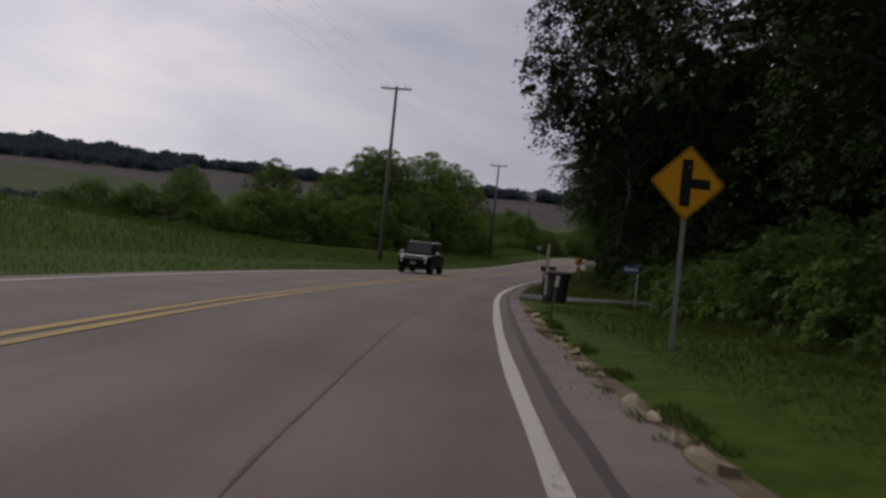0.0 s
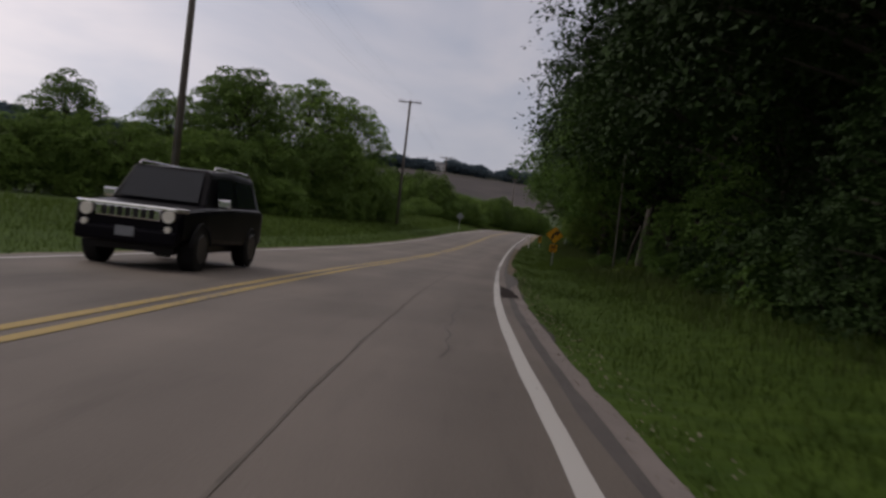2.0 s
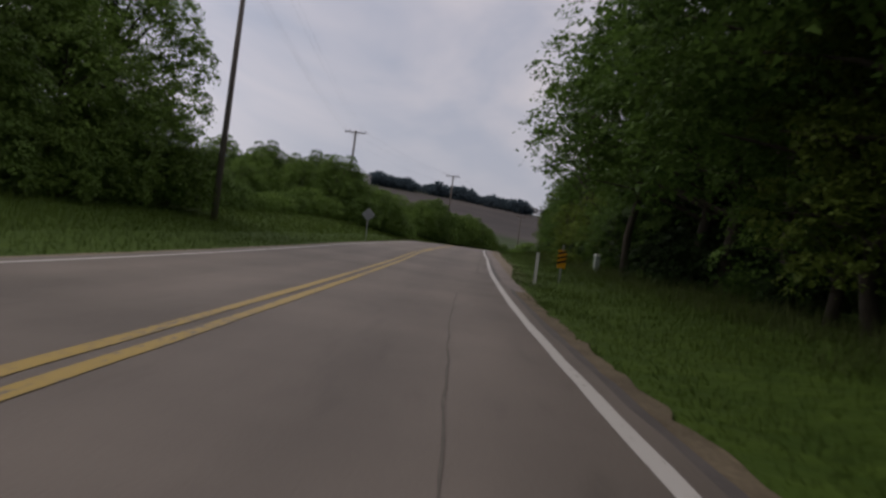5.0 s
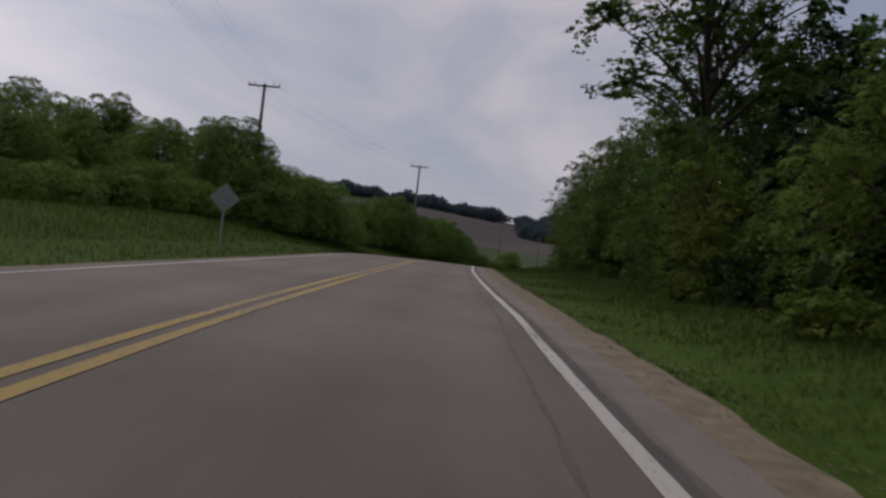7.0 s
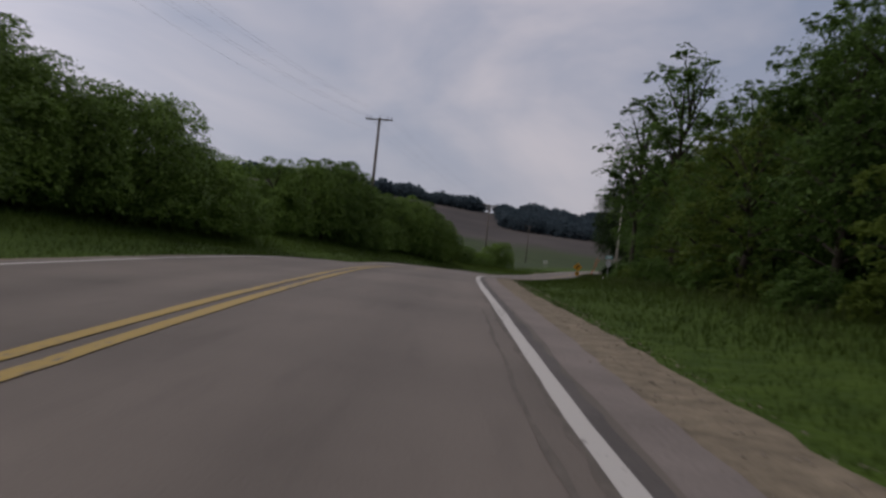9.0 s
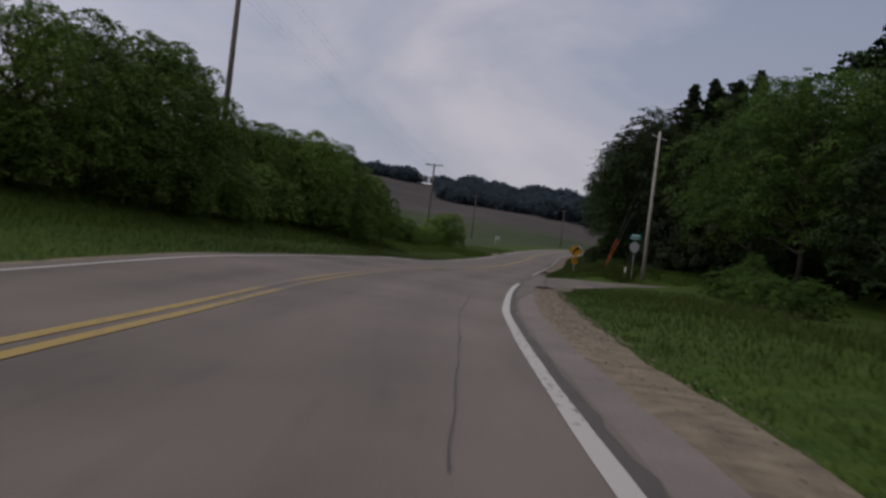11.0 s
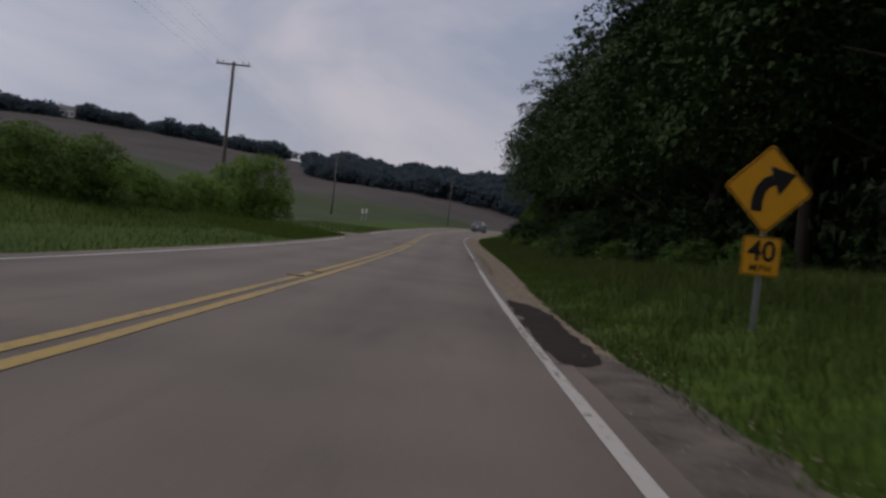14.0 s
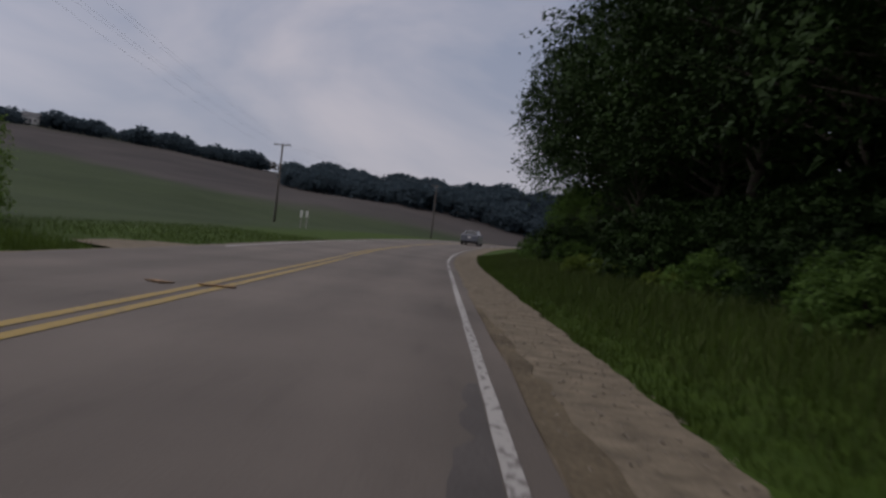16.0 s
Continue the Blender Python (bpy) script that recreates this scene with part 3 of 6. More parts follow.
for side_u in (-0.14, 0.14):
    paint("yellow_line", YELLOW_PAINT, S0, 206.0, lambda s, k=side_u: middle_u(s) + k, 0.14, "chipped yellow paint stripe of a double centre line")
    paint("yellow_line", FADED_YELLOW, 206.0, 246.0, lambda s, k=side_u: middle_u(s) + k, 0.14, "worn-away yellow paint stripe of a double centre line")
    paint("yellow_line", YELLOW_PAINT, 246.0, S1, lambda s, k=side_u: middle_u(s) + k, 0.14, "chipped yellow paint stripe of a double centre line")
paint("edge_line", WHITE_PAINT, S0, 53.0, edge_u, 0.14, "chipped white edge line on the asphalt")
paint("edge_line", BROKEN_WHITE, 53.0, 68.0, edge_u, 0.13, "badly broken white edge line on crumbling asphalt")
paint("edge_line", WHITE_PAINT, 68.0, 226.5, edge_u, 0.14, "chipped white edge line on the asphalt")
paint("edge_line", THIN_WHITE, 249.3, 287.4, edge_u, 0.11, "chipped white edge line on the asphalt")
paint("edge_line", THIN_WHITE, 290.2, S1, edge_u, 0.10, "chipped white edge line on the asphalt")
paint("edge_line", WHITE_PAINT, S0, 302.0, -3.60, 0.12, "pale white edge line of the far lane")
paint("edge_line", WHITE_PAINT, 318.0, S1, -3.60, 0.12, "pale white edge line of the far lane")

edge_a, edge_b = jag(3, 0.08, 0.8), jag(4, 0.11, 0.9)
strip("pavement_edge", DARK_SEAL, S0, 105.0, lambda s: edge_u(s) + 0.2, lambda s: edge_u(s) + 0.36 + 0.4 * edge_a(s) + 0.30 * float(smooth(51, 55, s) - smooth(57, 63, s)), -0.035, 0.6, 3, label="dark sealed strip beside the white edge line", category="road edge")
strip("pavement_edge", OLD_EDGE, S0, 57.0, lambda s: edge_u(s) + 0.28, lambda s: float(np.interp(s, [-1, 5, 8, 13, 21], [5.08, 4.9, 4.74, 4.74, 4.62])) + 0.6 * edge_a(s), -0.045, 0.6, 3, label="pale cracked old asphalt strip along the verge", category="road edge")
strip("dirt_wash", DIRT, S0, 19.0, lambda s: float(np.interp(s, [-1, 5, 8, 13, 19], [5.04, 4.86, 4.72, 4.72, 4.6])) - 0.04 + 2.0 * edge_a(s * 1.7 + 3), lambda s: float(np.interp(s, [-2, 2, 5, 8, 12.5, 19], [5.24, 5.12, 5.04, 4.90, 4.92, 4.72])) + 0.5 * edge_a(s * 1.4), -0.041, 0.5, 3, label="brown dirt with crumbs between old asphalt and lawn", category="shoulder")
strip("shoulder", DIRT, 55.0, 108.0, lambda s: edge_u(s) + 0.18, lambda s: float(np.interp(s, [55, 60, 66, 76], [4.4, 4.5, 4.68, 4.35])) + edge_b(s) + 0.8 * edge_a(s * 2.3), -0.05, 0.3, 4, label="thin brown dirt and gravel shoulder beside the road", category="shoulder")
strip("pavement_edge", OLD_EDGE, 104.0, 226.4, lambda s: edge_u(s) + 0.2, lambda s: edge_u(s) + 0.66 + 0.5 * edge_a(s), -0.039, 0.6, 3, label="patched grey asphalt edge outside the white line", category="road edge")
strip("shoulder", GRAVEL, 106.0, 226.6, lambda s: edge_u(s) + 0.55, lambda s: verge_u(s) + edge_b(s), -0.046, 0.5, 5, label="pale tan gravel shoulder beside the road", category="shoulder")
strip("shoulder", GRAVEL, 246.8, S1, lambda s: edge_u(s) + 0.2, lambda s: 4.55 + 0.50 * float(smooth(264, 286, s)) + edge_b(s), -0.05, 0.5, 5, label="pale tan gravel shoulder strewn with stones", category="shoulder")
strip("dirt_wash", DIRT, 276.0, 304.0, lambda s: edge_u(s) + 0.26 + 0.5 * edge_b(s * 1.3 + 9) + 0.6 * edge_a(s * 2.1), lambda s: edge_u(s) + 0.30 + 0.5 * edge_b(s * 1.3 + 9) + 1.2 * edge_a(s * 1.9 + 4) + 0.26 * math.sin(math.pi * (s - 276) / 28) + 0.02, -0.042, 0.5, 3, label="brown dirt washed along the gravel shoulder", category="shoulder")
strip("shoulder", GRAVEL, S0, S1, lambda s: -4.38 + edge_b(s + 50), -3.9, lambda s, q: crown(s, q) - 0.03, 0.8, 3, label="narrow gravel shoulder along the far lane", category="shoulder")


strip("sealed_band", DARK_SEAL, 108.0, 226.0, lambda s: edge_u(s) + 0.05, lambda s: edge_u(s) + 0.19 + 0.8 * edge_a(s * 1.7), lambda s, q: crown(s, q) + 0.003, 0.4, 2, label="dark sealant band outside the white edge line", category="road edge")
strip("sealed_band", CRAZED, 126.0, 172.0, lambda s: edge_u(s) - 0.12 - 1.0 * edge_a(s * 1.3), lambda s: edge_u(s) - 0.05, lambda s, q: crown(s, q) + 0.003, 0.4, 2, label="dark crazed strip inside the white edge line", category="road edge")

strip("sealed_band", DARK_SEAL, 285.6, 296.0, lambda s: edge_u(s) - 0.12 - 0.22 * math.sin(math.pi * (s - 285.6) / 10.4) - 1.6 * edge_a(s * 2.3), lambda s: edge_u(s) - 0.06, lambda s, q: crown(s, q) + 0.003, 0.3, 2, label="dark crumbled strip where the edge line is gone", category="road edge")


def crack(name, mat, s0, s1, mid, width, lift, step=0.35, label="dark tar-filled crack in the asphalt", wobble=0.05, seed=5, length=1.0):
    j, w = jag(seed, wobble, length), jag(seed + 9, width * 0.7, 0.6)
    strip(name, mat, s0, s1, lambda s: mid(s) + j(s) - max(0.006, width / 2 + w(s)), lambda s: mid(s) + j(s) + max(0.006, width / 2 + w(s + 7)), lambda s, q: crown(s, q) + lift, step, 2, label=label, category="crack")


crack("tar_seam", CRAZED, S0, 100.0, lambda s: 2.57, 0.022, 0.004, seed=11, wobble=0.04, length=3.5)
crack("tar_seam", DARK_SEAL, 196.0, 229.0, lambda s: 2.45, 0.016, 0.004, seed=12, wobble=0.05, length=3.5)
crack("tar_crack", TAR, 226.5, 249.0, lambda s: 4.71 + 0.04 * math.sin(s / 2.1), 0.05, 0.010, seed=13, wobble=0.08, label="wandering tar-filled crack across the side road's mouth")
smear = jag(19, 0.05, 1.6)
strip("tar_seam", CRAZED, 225.0, 248.5, lambda s: 3.60 + 0.025 * max(0.0, s - 234) + smear(s) - 0.10 * float(smooth(227, 225, s)), lambda s: 3.80 + 0.025 * max(0.0, s - 234) + smear(s + 6) - 0.10 * float(smooth(227, 225, s)), lambda s, q: crown(s, q) + 0.004, 0.4, 2, label="broad faint tar smear at the side road mouth", category="crack")
crack("tar_crack", TAR, 19.5, 27.5, lambda s: 4.56, 0.09, -0.012, seed=14, wobble=0.2, length=0.8, label="jagged black crack where the driveway meets the road")
crack("tar_crack", DARK_SEAL, 36.0, 42.0, lambda s: 3.35, 0.014, 0.004, seed=15, wobble=0.10, label="short dark crack in the asphalt")
crack("tar_crack", CRAZED, 112.0, 168.0, lambda s: edge_u(s) - float(np.interp(s, [112, 140, 168], [0.52, 0.34, 0.26])), 0.04, 0.004, seed=16, wobble=0.03, length=3.0, label="dark crack beside the white edge line")
crack("tar_crack", TAR, 39.0, 53.0, lambda s: 4.58, 0.10, -0.02, seed=17, wobble=0.12, label="crumbling dark crack along the verge")


def flat_patch(name, outline, mat, label, lift=0.004, category="road patch", seed=1, rough=0.05, over_ground=False):
    """A flat, ragged patch laid on the road, given by corners in s, u."""
    pts = []
    k = len(outline)
    for i in range(k):
        (s0, u0), (s1, u1) = outline[i], outline[(i + 1) % k]
        m = max(2, int(math.hypot(s1 - s0, u1 - u0) / 0.25))
        for a in range(m):
            s, u = s0 + (s1 - s0) * a / m, u0 + (u1 - u0) * a / m
            pts.append((s + 2 * rough * noise.noise((s * 3, u * 3, seed)), u + rough * noise.noise((s * 3, u * 3, seed + 5))))
    x, y, z, tx, ty = centre([p[0] for p in pts])
    u = np.array([p[1] for p in pts])
    level = height(x + u * ty, y - u * tx) if over_ground else z + crown(0, u)
    v = list(zip(x + u * ty, y - u * tx, level + lift))
    me = bpy.data.meshes.new(name)
    me.from_pydata([tuple(map(float, p)) for p in v], [], [tuple(range(len(v)))])
    lay = me.uv_layers.new(name="UVMap")
    loops = np.empty(len(me.loops), np.int32)
    me.loops.foreach_get("vertex_index", loops)
    lay.data.foreach_set("uv", np.array([(q, p[0]) for p, q in zip(pts, u)], float)[loops].ravel())
    if me.polygons[0].normal.z < 0:
        me.flip_normals()
    tagged(part(name, me, mat), label, category, kind="structure")


flat_patch("asphalt_patch", [(258.2, 3.82), (258.7, 4.30), (259.6, 4.38), (261.5, 4.36), (264.4, 4.44), (265.2, 4.34), (265.8, 4.28), (266.3, 4.08), (266.9, 3.90), (265.0, 3.83), (262.0, 3.82), (260.0, 3.81)], FRESH_ASPHALT, "black fresh asphalt patch beside the edge line", 0.001, rough=0.13)
strip("pavement_edge", BROKEN, 249.2, 259.6, lambda s: edge_u(s) + 0.08, lambda s: edge_u(s) + 0.98 - 0.25 * float(smooth(257, 259.6, s)) + 1.2 * edge_a(s * 1.5), -0.036, 0.3, 4, label="crumbling grey-brown asphalt edge before the gravel", category="road edge")
flat_patch("asphalt_patch", [(46.5, 4.14), (47.0, 4.52), (49.5, 4.46), (51.5, 4.14)], FRESH_ASPHALT, "dark asphalt patch on the crumbling road edge", 0.005, seed=4)


# side road and driveways: broad flat aprons set into the verge
def apron(name, corners, mat, label, category, lift, rows=24):
    """corners: near-left, near-right, far-right, far-left in s, u; follows the ground a little above it."""
    (a, b, c, d) = [np.array(p, float) for p in corners]
    v, cols = [], 16
    for i in range(rows + 1):
        for j in range(cols + 1):
            p, q = i / rows, j / cols
            su = (a * (1 - p) + d * p) * (1 - q) + (b * (1 - p) + c * p) * q
            edge = 0.10 * noise.noise((su[0] * 0.9, su[1] * 0.9, 3.0)) if i in (0, rows) else 0
            x, y = at(su[0] + edge, su[1])
            v.append((float(x), float(y), 0.0))
    vv = np.array(v)
    s, u, zr = along(vv[:, 0], vv[:, 1])
    vv[:, 2] = np.maximum(height(vv[:, 0], vv[:, 1]) + lift, zr - 0.03 - 0.002 * np.abs(u))
    n = cols + 1
    i = np.arange(rows)[:, None] * n + np.arange(cols)[None]
    me = arrays_mesh(name, vv, np.stack([i, i + 1, i + n + 1, i + n], -1).reshape(-1, 4))
    lay = me.uv_layers.new(name="UVMap")
    loops = np.empty(len(me.loops), np.int32)
    me.loops.foreach_get("vertex_index", loops)
    lay.data.foreach_set("uv", np.stack([u, s], 1)[loops].ravel())
    me.materials.append(mat)
    me.shade_smooth()
    tagged(new(name, me), label, category, kind="structure")


apron("driveway", [(22.0, 4.6), (29.2, 18.0), (32.3, 18.0), (26.2, 4.6)], DRIVE_ASPHALT, "dark bluish asphalt driveway between strips of lawn", "driveway", 0.03)


def side_road():
    """The side road between its two edges, rising gently away from the main road."""
    near = spline([(225.3, 3.7, 0), (226.2, 4.6, 0), (227.0, 5.0, 0), (228.5, 5.5, 0), (230.6, 6.45, 0), (235.3, 9.4, 0), (240, 11.6, 0), (270, 29, 0), (296, 45, 0)], 6)
    far = spline([(247.0, 3.7, 0), (247.6, 5.0, 0), (249, 7.5, 0), (252, 10.8, 0), (256, 14.6, 0), (262, 19.3, 0), (270, 25.5, 0), (284, 35.8, 0), (298, 46, 0)], 6)
    v = []
    for a, b in zip(near, far):
        for k in range(15):
            s, u, _ = a + (b - a) * k / 14
            edge = 0.08 * noise.noise((s * 1.3, u * 1.3, 2.0)) if k in (0, 14) else 0
            v.append((*map(float, at(s + edge, u)), 0))
    v = np.array(v)
    s, u, zr = along(v[:, 0], v[:, 1])
    own = np.maximum(height(v[:, 0], v[:, 1]) + 0.07, zr - 0.035)
    v[:, 2] = zr - 0.038 + (own - zr + 0.038) * smooth(4.4, 6.0, u)
    i = np.arange(len(near) - 1)[:, None] * 15 + np.arange(14)[None]
    me = arrays_mesh("side_road", v, np.stack([i, i + 1, i + 16, i + 15], -1).reshape(-1, 4))
    lay = me.uv_layers.new(name="UVMap")
    loops = np.empty(len(me.loops), np.int32)
    me.loops.foreach_get("vertex_index", loops)
    lay.data.foreach_set("uv", np.stack([u, s], 1)[loops].ravel())
    me.materials.append(ASPHALT)
    me.shade_smooth()
    tagged(new("side_road", me), "grey asphalt side road joining from the woods", "road", kind="structure")


side_road()
flat_patch("tar_crack", [(237.9, 5.0), (237.8, 5.14), (237.3, 5.18), (236.6, 4.86), (236.2, 4.73), (236.5, 4.71), (236.8, 4.86), (237.3, 5.11), (237.65, 5.09), (237.78, 4.99)], TAR, "short hooked branch of the tar-filled crack", 0.022, "crack", 12, 0.02)
flat_patch("asphalt_patch", [(223.9, 4.22), (225.6, 4.34), (226.4, 4.50), (227.0, 4.66), (227.0, 4.85), (226.7, 5.25), (225.6, 5.15), (224.4, 4.9)], FRESH_ASPHALT, "crumbling dark asphalt patch at the road corner", 0.009, seed=8, rough=0.13)
apron("field_entrance", [(311.6, -6.0), (309.4, -3.9), (317.5, -3.9), (315.0, -6.0)], GRAVEL, "pale gravel field entrance beside the road", "driveway", 0.04)

flat_patch("gravel_corner", [(225.6, 4.95), (227.1, 5.12), (228.6, 5.72), (230.6, 6.60), (233.0, 8.0), (235.0, 9.3), (234.0, 8.95), (231.3, 7.35), (228.8, 6.35), (226.6, 5.65), (224.5, 5.2)], GRAVEL, "loose gravel at the road corner", 0.066, "shoulder", 9, 0.12, True)


def arc_line():
    """White line that sweeps round the corner into the side road."""
    pts = [(230.3, 6.0), (233.5, 7.75), (238.5, 10.8), (243.0, 13.2)]
    p = spline([(*ground_at(s, u)[:2], 0) for s, u in pts], 8)
    t = np.gradient(p[:, :2], axis=0)
    t /= np.linalg.norm(t, axis=1)[:, None]
    v = []
    for q, d in zip(p, t):
        for side in (-0.07, 0.07):
            x, y = q[0] + side * d[1], q[1] - side * d[0]
            s, u, zr = along(x, y)
            v.append((x, y, max(float(height(x, y)[0]) + 0.07, float(zr[0]) - 0.035) + 0.014))
    f = [(2 * i, 2 * i + 1, 2 * i + 3, 2 * i + 2) for i in range(len(p) - 1)]
    me = Shape().add(v, f).mesh("corner_line")
    lay = me.uv_layers.new(name="UVMap")
    loops = np.empty(len(me.loops), np.int32)
    me.loops.foreach_get("vertex_index", loops)
    lay.data.foreach_set("uv", np.array(v)[loops][:, :2].ravel())
    tagged(part("corner_line", me, WHITE_PAINT), "white paint line curving into the side road", "road marking", kind="structure")


arc_line()
flat_patch("dirt_wash", [(225.8, 4.80), (227.1, 4.86), (228.6, 5.40), (230.6, 6.30), (233.0, 7.80), (235.0, 9.1), (234.0, 9.0), (231.3, 7.5), (228.8, 6.5), (226.6, 5.8), (224.8, 5.2)], BROKEN, "dark crumbled dirt under the corner gravel", 0.058, "shoulder", 19, 0.10, True)


# ---- plants ----
def leaves(name, places, outward, sizes, rng, wide=0.62, droop=0.25):
    """Many small pointed leaves, each its own island: places and outward directions as arrays."""
    n = len(places)
    nrm = outward + rng.normal(0, 0.36, (n, 3))
    nrm /= np.linalg.norm(nrm, axis=1)[:, None] + 1e-9
    a = np.cross(nrm, rng.normal(0, 1, (n, 3)))
    a /= np.linalg.norm(a, axis=1)[:, None] + 1e-9
    a[:, 2] -= droop
    b = np.cross(nrm, a)
    s = sizes[:, None]
    tip, base = places + a * s * 0.62, places - a * s * 0.38
    v = np.stack([base + b * s * wide * 0.62, base - b * s * wide * 0.62, tip], 1).reshape(-1, 3)
    return arrays_mesh(name, v, np.arange(3 * n).reshape(-1, 3))


def lobe_points(rng, lobes, count, shell=0.55, per=22, flat=0.27):
    """Places and facings of leaves that grow in flat, drooping sprays on the shells of ellipsoid lobes (x, y, z, rx, ry, rz)."""
    lobes = np.array(lobes, float)
    w = (lobes[:, 3] * lobes[:, 4] + lobes[:, 4] * lobes[:, 5] + lobes[:, 3] * lobes[:, 5])
    sprays = max(20, count // per)
    pick = rng.choice(len(lobes), sprays, p=w / w.sum())
    d = rng.normal(0, 1, (sprays, 3))
    d /= np.linalg.norm(d, axis=1)[:, None]
    d[:, 2] = np.where(d[:, 2] < -0.55, -d[:, 2], d[:, 2])
    rad = np.minimum(shell + (1 - shell) * rng.random(sprays) ** 0.6 + rng.normal(0, 0.05, sprays), 0.96)
    mid = lobes[pick, :3] + d * rad[:, None] * lobes[pick, 3:]
    face = d * 0.55 + rng.normal(0, 0.28, (sprays, 3)) + np.array([0, 0, 0.75])
    face /= np.linalg.norm(face, axis=1)[:, None]
    reach = flat * lobes[pick, 3:].mean(1) * rng.uniform(0.65, 1.35, sprays)
    own = rng.integers(0, sprays, count)
    off = np.clip(rng.normal(0, 0.5, (count, 3)), -0.95, 0.95)
    off -= (off * face[own]).sum(1)[:, None] * face[own] * 0.78
    far = np.linalg.norm(off, axis=1)
    off *= reach[own][:, None]
    off[:, 2] -= 0.22 * reach[own] * far**2
    return mid[own] + off, face[own], rad[own]


def tree_lobes(rng, tall, radius, base, count):
    lobes = [(0, 0, base + (tall - base) * 0.5, radius * 0.62, radius * 0.62, (tall - base) * 0.42)]
    for i in range(count):
        q = (i + 0.5) / count
        z = base + (tall - base) * (0.06 + 0.86 * q)
        spread = radius * (0.25 + 0.75 * math.sin(math.pi * min(1, 0.22 + 0.76 * q)) ** 0.8)
        a = i * 2.4 + rng.random() * 0.9
        size = radius * (0.26 + 0.20 * rng.random()) * (1.1 - 0.45 * q)
        far = max(0.0, spread - size * 0.6)
        lobes.append((math.cos(a) * far, math.sin(a) * far, z, size, size, size * (0.75 + 0.3 * rng.random())))
    return lobes


def broad_tree(seed, tall, radius, base, count, size, mat, bark=None, lobes=16, label="tall leafy tree with a dark green crown", trunk=0.2, shell=0.6, per=22, flat=0.27):
    rng = np.random.default_rng(seed)
    root = thing("tree", pose(0, 0, -500), label, "tree")
    ls = tree_lobes(rng, tall, radius, base, lobes)
    wood = Shape()
    bends = [Vector((0.25 * math.sin(seed + 2.1 * k), 0.25 * math.cos(seed * 1.7 + 1.9 * k), tall * 0.86 * k / 6)) for k in range(7)]
    bends[0] = Vector((0, 0, -0.3))
    wood.tube(bends, [trunk * (1.25 if k == 0 else 1 - 0.13 * k) for k in range(7)], 9)
    for l in ls[1:]:
        z0 = max(base * 0.75, l[2] * 0.72)
        k = min(5.99, z0 / (tall * 0.86) * 6)
        start = bends[int(k)].lerp(bends[int(k) + 1], k - int(k))
        end = Vector(l[:3])
        mid = start.lerp(end, 0.55) + Vector((0, 0, 0.25))
        wood.tube([start, mid, end], [trunk * 0.42, trunk * 0.26, trunk * 0.08], 5, False)
    part("trunk", wood, bark or BARK, root, soft=True)
    p, d, rad = lobe_points(rng, ls, count, shell, per, flat)
    sizes = size * (0.7 + 0.6 * rng.random(count)) * np.where(rad < 0.66, 1.6, 1.0)
    part("crown", leaves("crown", p, d, sizes, rng), mat, root)
    return root


def shrub(seed, tall, radius, count, size, mat, label="dense green shrub at the edge of the grass", lobes=11, per=22, flat=0.27):
    rng = np.random.default_rng(seed)
    root = thing("shrub", pose(0, 0, -500), label, "shrub")
    ls = []
    for i in range(lobes):
        a, far = i * 2.4, radius * math.sqrt((i + 0.3) / lobes) * 0.8
        r = radius * (0.34 + 0.2 * rng.random())
        top = tall * (1.02 - 0.5 * (far / radius) ** 1.5) * (0.8 + 0.25 * rng.random())
        hz = max(0.3, top * 0.45)
        ls.append((math.cos(a) * far, math.sin(a) * far, top - hz * 0.95, r, r, hz))
        ls.append((math.cos(a) * far * 1.1, math.sin(a) * far * 1.1, hz * 0.5, r * 0.95, r * 0.95, hz * 0.65))
    stems = Shape()
    for l in ls[::2]:
        stems.tube([(l[0] * 0.3, l[1] * 0.3, -0.2), (l[0] * 0.7, l[1] * 0.7, l[2] * 0.5), l[:3]], [0.05, 0.035, 0.012], 5, False)
    part("stem", stems, BARK, root)
    p, d, rad = lobe_points(rng, ls, count, 0.62, per, flat)
    p[:, 2] = np.maximum(p[:, 2], 0.05 + 0.1 * rng.random(count))
    sizes = size * (0.7 + 0.6 * rng.random(count)) * np.where(rad < 0.68, 1.5, 1.0)
    part("foliage", leaves("foliage", p, d, sizes, rng), mat, root)
    return root


